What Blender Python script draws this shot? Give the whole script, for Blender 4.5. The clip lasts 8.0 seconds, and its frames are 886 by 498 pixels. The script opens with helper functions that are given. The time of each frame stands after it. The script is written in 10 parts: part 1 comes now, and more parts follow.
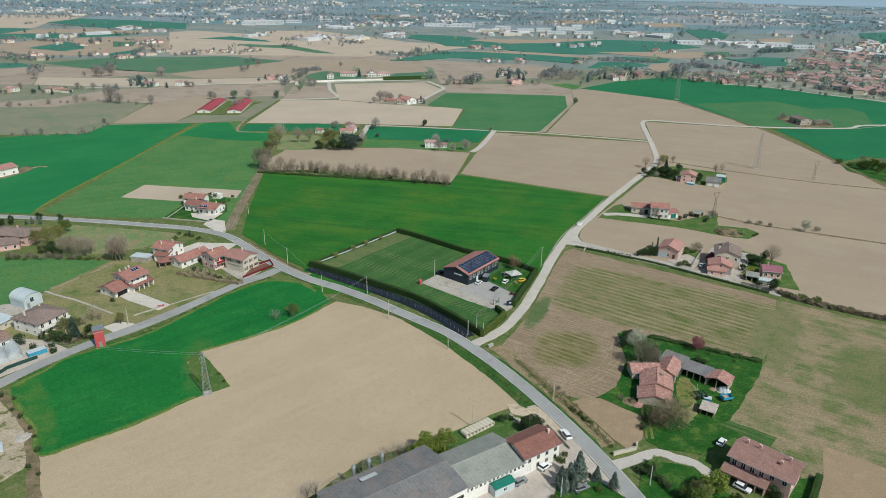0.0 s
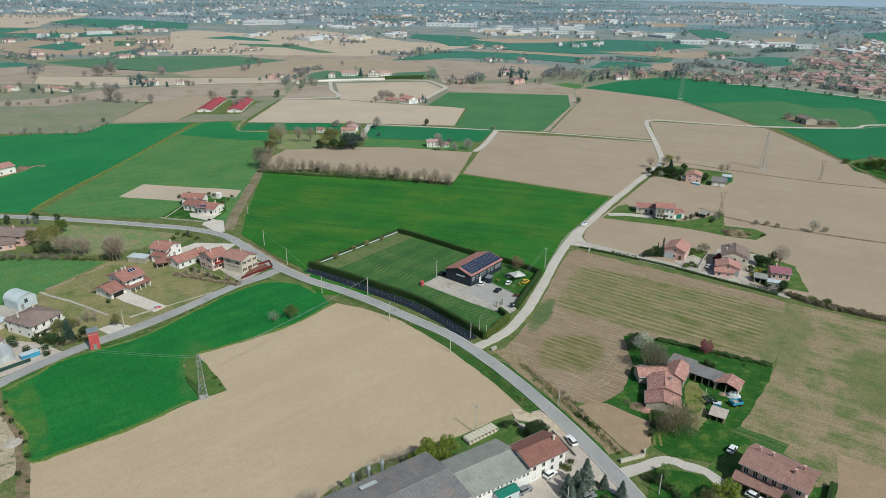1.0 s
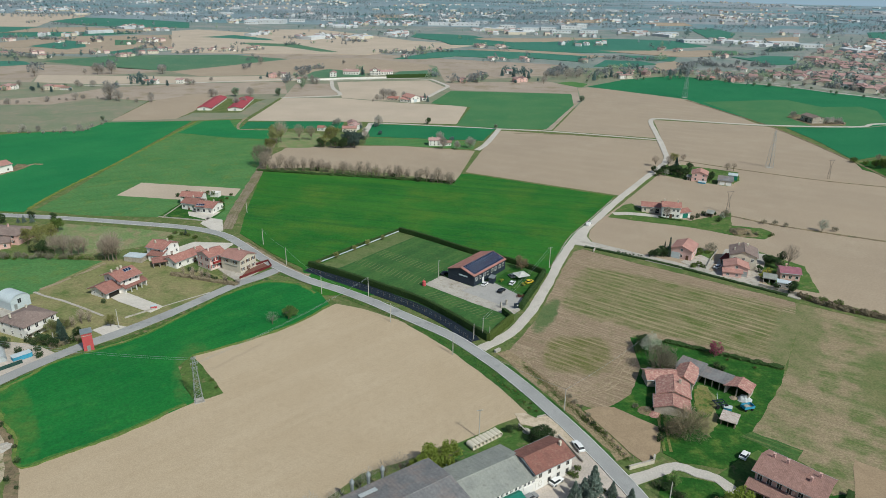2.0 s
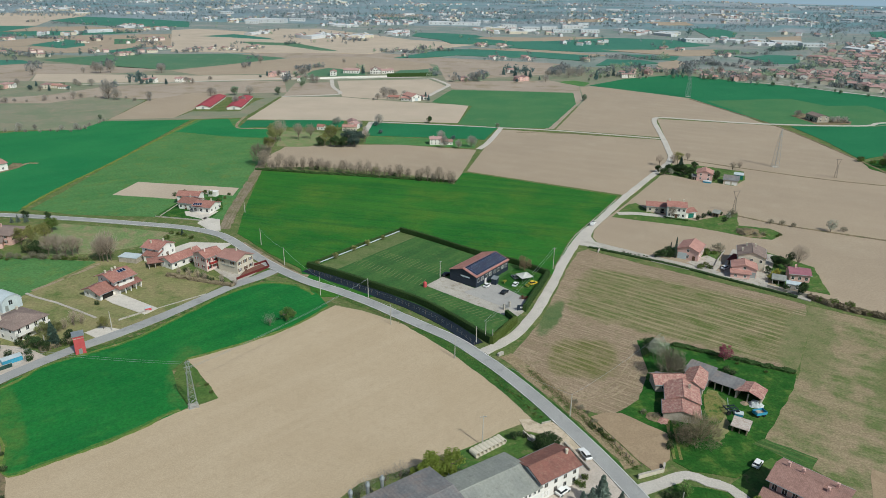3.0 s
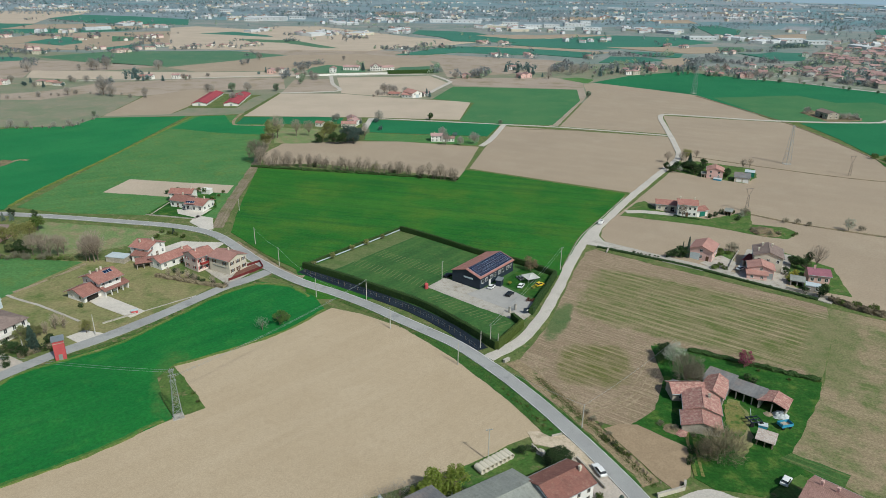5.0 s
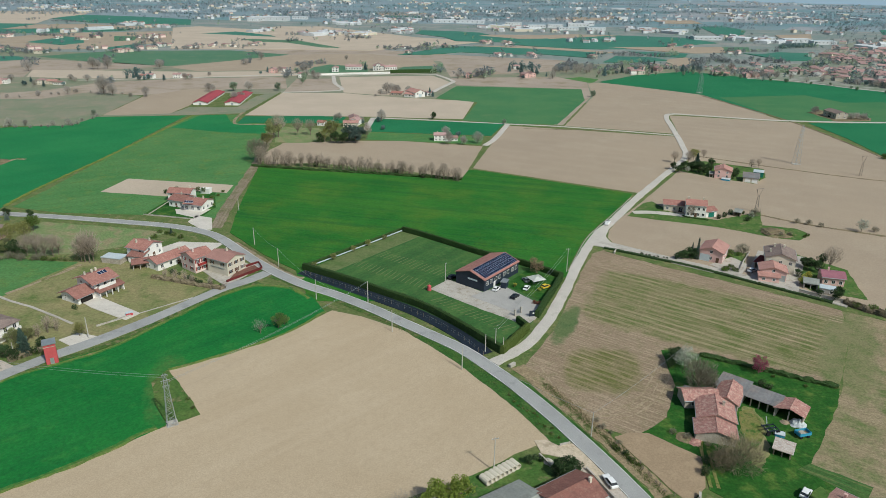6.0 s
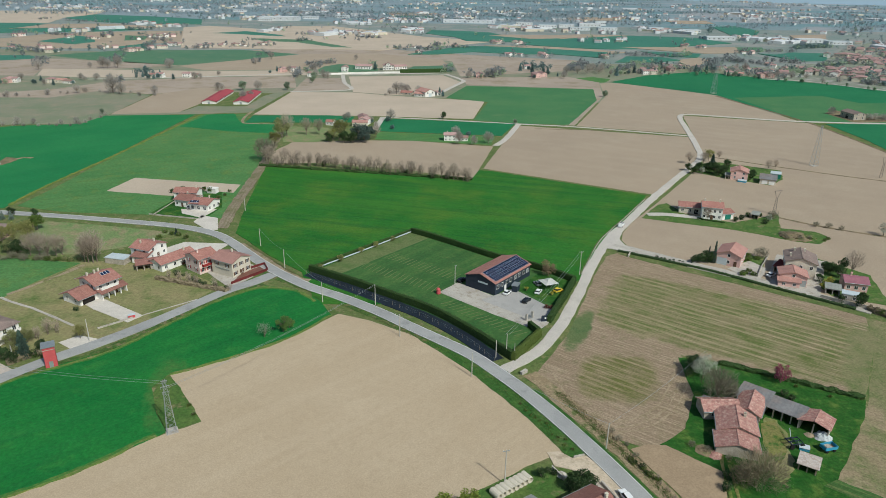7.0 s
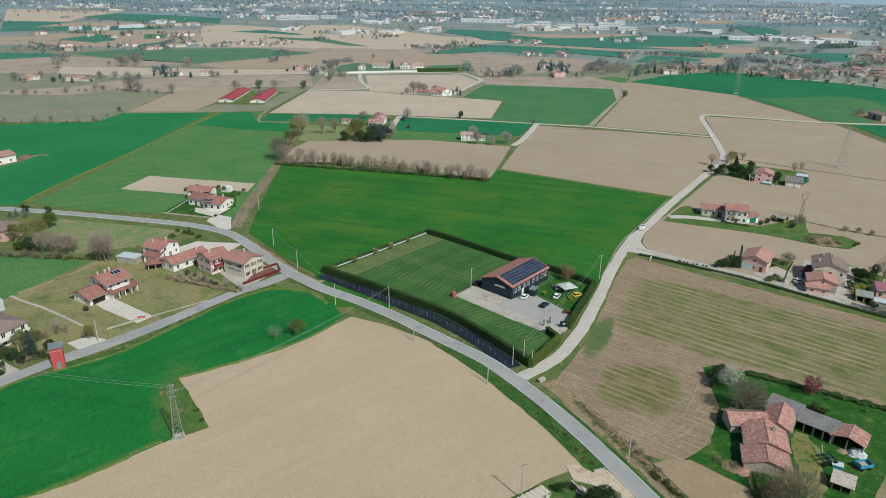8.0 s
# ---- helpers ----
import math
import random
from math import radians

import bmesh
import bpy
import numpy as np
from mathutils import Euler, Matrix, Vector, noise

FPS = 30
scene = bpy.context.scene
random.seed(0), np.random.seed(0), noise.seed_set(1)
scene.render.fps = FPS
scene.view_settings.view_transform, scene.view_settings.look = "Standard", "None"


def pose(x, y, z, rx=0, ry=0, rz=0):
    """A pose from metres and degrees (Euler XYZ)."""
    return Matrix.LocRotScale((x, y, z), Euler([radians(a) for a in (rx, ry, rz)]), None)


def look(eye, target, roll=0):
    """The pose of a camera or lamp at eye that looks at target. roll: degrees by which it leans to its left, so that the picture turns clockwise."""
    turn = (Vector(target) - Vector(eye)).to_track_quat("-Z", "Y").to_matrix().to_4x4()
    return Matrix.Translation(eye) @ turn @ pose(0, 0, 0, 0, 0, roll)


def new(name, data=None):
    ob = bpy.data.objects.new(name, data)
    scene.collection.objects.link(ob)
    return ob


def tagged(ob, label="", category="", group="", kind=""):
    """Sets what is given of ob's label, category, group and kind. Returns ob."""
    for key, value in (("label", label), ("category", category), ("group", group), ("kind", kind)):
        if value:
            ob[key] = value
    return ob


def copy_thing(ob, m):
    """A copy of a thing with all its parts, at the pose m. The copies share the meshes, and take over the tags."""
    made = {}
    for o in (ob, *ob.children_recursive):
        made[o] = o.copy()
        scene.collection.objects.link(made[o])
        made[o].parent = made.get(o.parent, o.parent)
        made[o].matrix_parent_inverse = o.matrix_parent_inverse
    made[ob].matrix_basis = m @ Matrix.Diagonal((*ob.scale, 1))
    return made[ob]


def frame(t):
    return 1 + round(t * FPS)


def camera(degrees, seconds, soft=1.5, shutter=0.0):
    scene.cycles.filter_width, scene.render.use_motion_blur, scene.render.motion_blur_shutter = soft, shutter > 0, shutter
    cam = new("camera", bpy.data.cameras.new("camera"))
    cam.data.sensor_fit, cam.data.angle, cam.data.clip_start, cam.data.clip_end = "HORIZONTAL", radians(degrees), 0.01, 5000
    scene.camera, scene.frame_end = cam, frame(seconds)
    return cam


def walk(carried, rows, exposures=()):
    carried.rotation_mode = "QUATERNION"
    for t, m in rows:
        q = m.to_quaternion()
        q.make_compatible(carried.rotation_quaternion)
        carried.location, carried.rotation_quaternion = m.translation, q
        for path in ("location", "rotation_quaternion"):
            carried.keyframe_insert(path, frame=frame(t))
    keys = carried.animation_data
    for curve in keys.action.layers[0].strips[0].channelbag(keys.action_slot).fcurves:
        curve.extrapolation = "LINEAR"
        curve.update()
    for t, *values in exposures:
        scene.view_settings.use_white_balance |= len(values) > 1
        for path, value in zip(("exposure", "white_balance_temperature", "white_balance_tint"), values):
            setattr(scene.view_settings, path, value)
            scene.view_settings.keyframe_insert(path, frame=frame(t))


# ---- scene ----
cam = camera(66.4, 8.0, 0.75)
PATH = [
    (0, (2.676, -11.168, 114.847), (2.546, -9.317, 114.102), 0.76),
    (0.5, (2.35, -8.939, 114.21), (2.218, -7.088, 113.466), 0.76),
    (1, (2.152, -6.413, 113.051), (2.017, -4.562, 112.307), 0.76),
    (1.5, (1.881, -3.965, 111.845), (1.743, -2.114, 111.101), 0.76),
    (3, (0.788, 4.137, 108.683), (0.646, 5.988, 107.939), 0.76),
    (3.5, (0.337, 6.865, 107.638), (0.195, 8.715, 106.893), 0.76),
    (4, (0.046, 9.777, 106.511), (-0.098, 11.627, 105.765), 0.76),
    (4.5, (-0.194, 12.548, 105.414), (-0.338, 14.398, 104.668), 0.76),
    (6, (-1.342, 21.286, 101.822), (-1.494, 23.137, 101.079), 0.76),
    (6.5, (-1.593, 24.182, 100.972), (-1.759, 26.032, 100.229), 0.76),
    (7, (-2.004, 27.172, 100.093), (-2.183, 29.021, 99.351), 0.76),
    (7.5, (-2.431, 30.004, 99.335), (-2.631, 31.85, 98.592), 0.76),
    (8, (-2.668, 32.853, 98.647), (-2.893, 34.696, 97.904), 0.76),
]
walk(cam, [(t, look(eye, target, roll)) for t, eye, target, roll in PATH], [(0, -0.1, 6050, 3)])

# ---- light ----
world = bpy.data.worlds.new("sky")
scene.world = world
world.use_nodes = True
wn = world.node_tree.nodes
sky = wn.new("ShaderNodeTexSky")
sky.sky_type, sky.sun_disc = "NISHITA", False
SUN_EL, SUN_AZ = radians(46), radians(135)  # height, and bearing clockwise from +y
sky.sun_elevation, sky.sun_rotation = SUN_EL, SUN_AZ
sky.air_density, sky.dust_density, sky.altitude = 1.2, 2.0, 60
wn["Background"].inputs["Strength"].default_value = 0.08
world.node_tree.links.new(sky.outputs["Color"], wn["Background"].inputs["Color"])
sun = new("sun", bpy.data.lights.new("sun", "SUN"))
sun.data.energy, sun.data.angle, sun.data.color = 3.9, radians(0.6), (1.0, 0.94, 0.84)
to_sun = Vector((math.sin(SUN_AZ) * math.cos(SUN_EL), math.cos(SUN_AZ) * math.cos(SUN_EL), math.sin(SUN_EL)))
sun.matrix_world = look(to_sun * 300, (0, 0, 0))

rng = random.Random(7)


# ---- materials ----
def shade(nt, a, b, fac, mode="MIX"):
    """A colour mix node; a, b and fac are sockets or values. Returns its output."""
    n = nt.nodes.new("ShaderNodeMix")
    n.data_type, n.blend_type = "RGBA", mode
    for slot, v in ((0, fac), (6, a), (7, b)):
        if isinstance(v, bpy.types.NodeSocket):
            nt.links.new(v, n.inputs[slot])
        elif slot == 0:
            n.inputs[0].default_value = v
        else:
            n.inputs[slot].default_value = (*v, 1)
    return n.outputs[2]


def ramp(nt, src, lo, hi):
    n = nt.nodes.new("ShaderNodeMapRange")
    n.inputs[1].default_value, n.inputs[2].default_value = lo, hi
    nt.links.new(src, n.inputs[0])
    return n.outputs[0]


def spots(nt, coord, size, detail=4.0, rough=0.6):
    n = nt.nodes.new("ShaderNodeTexNoise")
    n.inputs["Scale"].default_value, n.inputs["Detail"].default_value = 1.0 / size, detail
    n.inputs["Roughness"].default_value = rough
    nt.links.new(coord, n.inputs["Vector"])
    return n.outputs["Fac"]


def turned(nt, coord, degrees, stretch=(1, 1, 1)):
    n = nt.nodes.new("ShaderNodeMapping")
    n.inputs["Rotation"].default_value = (0, 0, radians(degrees))
    n.inputs["Scale"].default_value = stretch
    nt.links.new(coord, n.inputs["Vector"])
    return n.outputs[0]


def zone(nt, coord, corners, round_=6.0):
    """How far a place lies inside a four-cornered plot, with soft uneven edges."""
    a, b, c, d = (Vector((*p, 0)) for p in corners)
    mid = (a + b + c + d) / 4
    u, v = ((b + c) - (a + d)) / 4, ((a + b) - (c + d)) / 4
    det = u.x * v.y - u.y * v.x
    total = None
    for axis in (Vector((v.y, -v.x, 0)) / det, Vector((-u.y, u.x, 0)) / det):
        off = nt.nodes.new("ShaderNodeVectorMath")
        off.operation = "SUBTRACT"
        nt.links.new(coord, off.inputs[0])
        off.inputs[1].default_value = mid
        dot = nt.nodes.new("ShaderNodeVectorMath")
        dot.operation = "DOT_PRODUCT"
        nt.links.new(off.outputs[0], dot.inputs[0])
        dot.inputs[1].default_value = axis
        size = nt.nodes.new("ShaderNodeMath")
        size.operation = "ABSOLUTE"
        nt.links.new(dot.outputs["Value"], size.inputs[0])
        power = nt.nodes.new("ShaderNodeMath")
        power.operation = "POWER"
        nt.links.new(size.outputs[0], power.inputs[0])
        power.inputs[1].default_value = round_
        if total is None:
            total = power.outputs[0]
        else:
            add = nt.nodes.new("ShaderNodeMath")
            nt.links.new(total, add.inputs[0])
            nt.links.new(power.outputs[0], add.inputs[1])
            total = add.outputs[0]
    edge = nt.nodes.new("ShaderNodeMath")
    edge.operation = "MULTIPLY_ADD"
    nt.links.new(spots(nt, coord, 5.0, 6, 0.75), edge.inputs[0])
    edge.inputs[1].default_value = 2.2 if round_ < 5 else 3.0
    nt.links.new(total, edge.inputs[2])
    over = nt.nodes.new("ShaderNodeMath")
    over.operation = "SUBTRACT"
    over.inputs[0].default_value = 2.6 if round_ < 5 else 3.1
    nt.links.new(edge.outputs[0], over.inputs[1])
    return ramp(nt, over.outputs[0], 0.3, 1.0)


def surface(name, c1, c2, small=0.4, big=15.0, rough=0.9, bump=0.3, grain=0.35, c3=None, cover=(0.5, 0.7),
            rows=None, vary=0.0, metal=0.0, patch=None, sheen=0.2, streaks=(), zones=(), haze_sheen=0.0):
    """A weathered surface: c1 and c2 blend at the big scale, c3 lies in patches where the noise is high, a grain at the small
    scale darkens and lightens it. rows: (degrees, period, strength, colour), lines such as drill rows or tiles.
    streaks: (degrees, width, strength, colour), long uneven streaks such as straw left by a machine.
    zones: (corners, roundness, three colours, streaks), plots of other growth that run out softly."""
    m = bpy.data.materials.new(name)
    m.use_nodes = True
    nt = m.node_tree
    b = nt.nodes["Principled BSDF"]
    coord = nt.nodes.new("ShaderNodeTexCoord").outputs["Object"]
    col = shade(nt, c1, c2, ramp(nt, spots(nt, coord, big, 5), 0.36, 0.64))
    if c3:
        col = shade(nt, col, c3, ramp(nt, spots(nt, coord, patch or big * 0.4, 6, 0.65), *cover))
    if rows:
        for degrees, period, strength, colour in rows if isinstance(rows, list) else [rows]:
            w = nt.nodes.new("ShaderNodeTexWave")
            w.wave_type, w.bands_direction = "BANDS", "X"
            w.inputs["Scale"].default_value = 0.314 / period
            w.inputs["Distortion"].default_value = 0.8
            w.inputs["Detail"].default_value = 2
            w.inputs["Detail Scale"].default_value = 0.3
            along = turned(nt, coord, degrees)
            nt.links.new(along, w.inputs["Vector"])
            gate = nt.nodes.new("ShaderNodeMath")
            gate.operation = "MULTIPLY"
            nt.links.new(ramp(nt, w.outputs["Fac"], 0.45, 0.95), gate.inputs[0])
            part_of = nt.nodes.new("ShaderNodeMath")
            part_of.operation = "MULTIPLY"
            nt.links.new(ramp(nt, spots(nt, turned(nt, coord, degrees, (1, 0.15, 1)), period * 4, 3), 0.3, 0.7), part_of.inputs[0])
            part_of.inputs[1].default_value = strength
            nt.links.new(part_of.outputs[0], gate.inputs[1])
            col = shade(nt, col, colour, gate.outputs[0])
    for degrees, width, strength, colour in streaks:
        along = turned(nt, turned(nt, coord, degrees), 0, (1, 0.04, 1))
        gate = nt.nodes.new("ShaderNodeMath")
        gate.operation = "MULTIPLY"
        gate.inputs[1].default_value = strength
        nt.links.new(ramp(nt, spots(nt, along, width, 3, 0.6), 0.5, 0.62), gate.inputs[0])
        col = shade(nt, col, colour, gate.outputs[0])
    def stripes(degrees, period):
        """Even drill lines with thin and thick stretches."""
        w = nt.nodes.new("ShaderNodeTexWave")
        w.wave_type, w.bands_direction = "BANDS", "X"
        w.inputs["Scale"].default_value, w.inputs["Distortion"].default_value = 0.314 / period, 1.4
        w.inputs["Detail"].default_value, w.inputs["Detail Scale"].default_value = 3, 0.5
        nt.links.new(turned(nt, coord, degrees), w.inputs["Vector"])
        thin = nt.nodes.new("ShaderNodeMath")
        thin.operation = "MULTIPLY"
        nt.links.new(ramp(nt, w.outputs["Fac"], 0.5, 0.85), thin.inputs[0])
        nt.links.new(ramp(nt, spots(nt, turned(nt, turned(nt, coord, degrees), 0, (1, 0.15, 1)), period * 2.5, 5, 0.7), 0.34, 0.6), thin.inputs[1])
        return thin.outputs[0]

    for corners, round_, d1, d2, d3, lines in zones:
        other = shade(nt, d1, d2, ramp(nt, spots(nt, coord, 14, 5), 0.36, 0.64))
        other = shade(nt, other, d3, ramp(nt, spots(nt, coord, 7, 6, 0.65), 0.42, 0.62))
        for degrees, width, strength, colour in lines:
            gate = nt.nodes.new("ShaderNodeMath")
            gate.operation = "MULTIPLY"
            gate.inputs[1].default_value = strength
            if width < 0:
                nt.links.new(stripes(degrees, -width), gate.inputs[0])
            else:
                nt.links.new(ramp(nt, spots(nt, turned(nt, turned(nt, coord, degrees), 0, (1, 0.04, 1)), width, 3, 0.6), 0.5, 0.62), gate.inputs[0])
            other = shade(nt, other, colour, gate.outputs[0])
        col = shade(nt, col, other, zone(nt, coord, corners, round_))
    fine = spots(nt, coord, small, 6, 0.7)
    grey = nt.nodes.new("ShaderNodeMapRange")
    grey.inputs[1].default_value, grey.inputs[2].default_value = 0.25, 0.75
    grey.inputs[3].default_value, grey.inputs[4].default_value = 1 - grain, 1 + grain
    nt.links.new(fine, grey.inputs[0])
    col = shade(nt, col, grey.outputs[0], 1.0, "MULTIPLY")
    if vary:
        info = nt.nodes.new("ShaderNodeObjectInfo")
        v = nt.nodes.new("ShaderNodeMapRange")
        v.inputs[3].default_value, v.inputs[4].default_value = 1 - vary, 1 + vary
        nt.links.new(info.outputs["Random"], v.inputs[0])
        col = shade(nt, col, v.outputs[0], 1.0, "MULTIPLY")
    nt.links.new(col, b.inputs["Base Color"])
    b.inputs["Roughness"].default_value, b.inputs["Metallic"].default_value = rough, metal
    b.inputs["Specular IOR Level"].default_value = sheen
    # Blue sheen at grazing angles imitates haze that thickens with distance.
    b.inputs["Sheen Weight"].default_value, b.inputs["Sheen Roughness"].default_value = haze_sheen, 0.35
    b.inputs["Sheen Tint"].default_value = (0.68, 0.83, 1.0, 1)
    if bump:
        bp = nt.nodes.new("ShaderNodeBump")
        bp.inputs["Strength"].default_value, bp.inputs["Distance"].default_value = bump, small * 0.3
        nt.links.new(fine, bp.inputs["Height"])
        nt.links.new(bp.outputs[0], b.inputs["Normal"])
    return m


def foliage(name, c1, c2, light=0.25):
    """Leaves: colour varies leaf by leaf and plant by plant; a little light passes through."""
    m = bpy.data.materials.new(name)
    m.use_nodes = True
    nt = m.node_tree
    b = nt.nodes["Principled BSDF"]
    geo = nt.nodes.new("ShaderNodeNewGeometry")
    info = nt.nodes.new("ShaderNodeObjectInfo")
    col = shade(nt, c1, c2, geo.outputs["Random Per Island"])
    v = nt.nodes.new("ShaderNodeMapRange")
    v.inputs[3].default_value, v.inputs[4].default_value = 0.75, 1.25
    nt.links.new(info.outputs["Random"], v.inputs[0])
    col = shade(nt, col, v.outputs[0], 1.0, "MULTIPLY")
    nt.links.new(col, b.inputs["Base Color"])
    b.inputs["Roughness"].default_value = 0.7
    b.inputs["Specular IOR Level"].default_value = 0.2
    if light:
        tr = nt.nodes.new("ShaderNodeBsdfTranslucent")
        nt.links.new(col, tr.inputs["Color"])
        mx = nt.nodes.new("ShaderNodeMixShader")
        mx.inputs[0].default_value = light
        nt.links.new(b.outputs[0], mx.inputs[1])
        nt.links.new(tr.outputs[0], mx.inputs[2])
        nt.links.new(mx.outputs[0], nt.nodes["Material Output"].inputs["Surface"])
    return m


# ---- mesh helpers ----
def mesh_from(name, verts, faces, material):
    me = bpy.data.meshes.new(name)
    me.from_pydata([tuple(v) for v in verts], [], [tuple(f) for f in faces])
    me.materials.append(material)
    me.update()
    return me


def part(name, bm, material, parent=None, label=""):
    """One bmesh or mesh as one mesh object under a thing or a part."""
    if isinstance(bm, bmesh.types.BMesh):
        bmesh.ops.recalc_face_normals(bm, faces=bm.faces)
        me = bpy.data.meshes.new(name)
        bm.to_mesh(me)
        bm.free()
        me.materials.append(material)
    else:
        me = bm
    ob = new(name, me)
    if parent:
        ob.parent = parent
    return tagged(ob, label)


def box(bm, x0, x1, y0, y1, z0, z1):
    v = [bm.verts.new((x, y, z)) for x in (x0, x1) for y in (y0, y1) for z in (z0, z1)]
    for f in ((0, 1, 3, 2), (4, 6, 7, 5), (0, 4, 5, 1), (2, 3, 7, 6), (0, 2, 6, 4), (1, 5, 7, 3)):
        bm.faces.new([v[i] for i in f])
    return v


def tube(bm, a, b, ra, rb, sides=6):
    """A tapered rod from a to b."""
    a, b = Vector(a), Vector(b)
    q = (b - a).to_track_quat("Z", "Y")
    rings = []
    for p, r in ((a, ra), (b, rb)):
        rings.append([bm.verts.new(p + q @ Vector((r * math.cos(2 * math.pi * k / sides), r * math.sin(2 * math.pi * k / sides), 0)))
                      for k in range(sides)])
    for k in range(sides):
        bm.faces.new((rings[0][k], rings[0][(k + 1) % sides], rings[1][(k + 1) % sides], rings[1][k]))
    bm.faces.new(rings[1])
    bm.faces.new(rings[0][::-1])


def extruded(bm, outline, x0, x1, axis="x"):
    """A profile (u, z) swept along x or y."""
    put = (lambda s, u, z: (s, u, z)) if axis == "x" else (lambda s, u, z: (u, s, z))
    a = [bm.verts.new(put(x0, u, z)) for u, z in outline]
    b = [bm.verts.new(put(x1, u, z)) for u, z in outline]
    n = len(outline)
    bm.faces.new(a)
    bm.faces.new(b[::-1])
    for k in range(n):
        bm.faces.new((a[k], b[k], b[(k + 1) % n], a[(k + 1) % n]))


def smooth_line(pts, step):
    """A Catmull-Rom line through the points, about one vertex a step."""
    p = [Vector((x, y, 0)) for x, y in pts]
    p = [2 * p[0] - p[1], *p, 2 * p[-1] - p[-2]]
    out = []
    for a, b, c, d in zip(p, p[1:], p[2:], p[3:]):
        n = max(1, int((c - b).length / step))
        for k in range(n):
            t = k / n
            out.append(0.5 * (2 * b + (c - a) * t + (2 * a - 5 * b + 4 * c - d) * t * t + (3 * b - a - 3 * c + d) * t ** 3))
    out.append(p[-2])
    return out


def ragged(pts, step, rough, closed=True):
    """A polygon's outline, cut into steps and shaken a little sideways."""
    out = []
    n = len(pts)
    for k in range(n if closed else n - 1):
        a, b = Vector((*pts[k], 0)), Vector((*pts[(k + 1) % n], 0))
        cuts = max(1, min(90, int((b - a).length / step)))
        side = (b - a).normalized().cross(Vector((0, 0, 1)))
        for c in range(cuts):
            p = a.lerp(b, c / cuts)
            wob = noise.noise(p * 0.11) + 0.6 * noise.noise(p * 0.43)
            out.append(p + side * wob * rough)
    return out


def beside(pts, d):
    """A line's points, moved d metres to its right."""
    line = smooth_line(pts, 8)
    out = []
    for k, p in enumerate(line):
        ahead = (line[min(k + 1, len(line) - 1)] - line[max(k - 1, 0)]).normalized()
        q = p + ahead.cross(Vector((0, 0, 1))) * d
        out.append((q.x, q.y))
    return out


def tufts(name, lines, count, size, material, label, seed=3):
    """Grass blades standing along lines, each given with its half width; one object."""
    rnd = random.Random(seed)
    verts, faces = [], []
    runs = [(smooth_line(pts, 1.0), w) for pts, w in lines]
    for k in range(count):
        line, w = rnd.choice(runs)
        p = rnd.choice(line) + Vector((rnd.uniform(-w, w), rnd.uniform(-w, w), 0.1))
        for j in range(3):
            a = rnd.uniform(0, 6.3)
            h = size * rnd.uniform(0.5, 1.5)
            side = Vector((math.cos(a), math.sin(a), 0)) * h * 0.22
            tip = p + Vector((rnd.gauss(0, 0.4) * h, rnd.gauss(0, 0.4) * h, h))
            n = len(verts)
            verts += [p - side, p + side, tip]
            faces.append((n, n + 1, n + 2))
    tagged(new(name, mesh_from(name, verts, faces, material)), label, "grass", kind="stuff")


def field(name, pts, z, material, label, rough=0.4, step=3.0, category="field"):
    """A field as a low slab whose top stands z above the ground."""
    line = ragged(pts, step, rough)
    n = len(line)
    verts = [(p.x, p.y, z) for p in line] + [(p.x, p.y, -0.2) for p in line]
    faces = [list(range(n))] + [(k, n + k, n + (k + 1) % n, (k + 1) % n) for k in range(n)]
    ob = new(name, mesh_from(name, verts, faces, material))
    return tagged(ob, label, category, kind="structure")


def ribbon(name, pts, width, z, material, label, rough=0.12, step=3.0, category="road", kind="structure"):
    """A road or strip along a smooth line."""
    line = smooth_line(pts, step)
    verts, faces = [], []
    for k, p in enumerate(line):
        ahead = (line[min(k + 1, len(line) - 1)] - line[max(k - 1, 0)]).normalized()
        side = ahead.cross(Vector((0, 0, 1)))
        for s in (-1, 1):
            w = width / 2 + rough * (noise.noise(p * 0.2 + Vector((0, 0, 9 * s))) + 0.5 * noise.noise(p * 0.9))
            e = p + side * s * w
            verts += [(e.x, e.y, z), (e.x, e.y, -0.2)]
        verts.append((p.x, p.y, z + width * 0.008))
    for k in range(len(line) - 1):
        a, b = 5 * k, 5 * k + 5
        faces += [(a, a + 4, b + 4, b), (a + 4, a + 2, b + 2, b + 4), (a + 1, a, b, b + 1), (a + 2, a + 3, b + 3, b + 2)]
    ob = new(name, mesh_from(name, verts, faces, material))
    return tagged(ob, label, category, kind=kind)

# ---- palette ----
SOIL = surface("tilled_soil", (0.43, 0.338, 0.228), (0.465, 0.372, 0.258), 0.35, 30, bump=0.8, grain=0.2, c3=(0.405, 0.318, 0.215), cover=(0.5, 0.8), patch=2.2,
               streaks=[(42.7, 0.9, 0.18, (0.38, 0.3, 0.2)), (42.7, 5.0, 0.2, (0.49, 0.395, 0.28))])
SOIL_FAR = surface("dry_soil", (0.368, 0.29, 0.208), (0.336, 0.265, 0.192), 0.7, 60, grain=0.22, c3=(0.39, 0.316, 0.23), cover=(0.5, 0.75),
                   rows=[(114, 3.0, 0.25, (0.34, 0.265, 0.18)), (114, 14, 0.2, (0.44, 0.35, 0.25))], haze_sheen=0.08)
SOIL_PALE = surface("pale_soil", (0.50, 0.41, 0.315), (0.44, 0.362, 0.278), 1.0, 40, grain=0.12, rows=(20, 2.5, 0.2, (0.4, 0.32, 0.22)), haze_sheen=0.08)
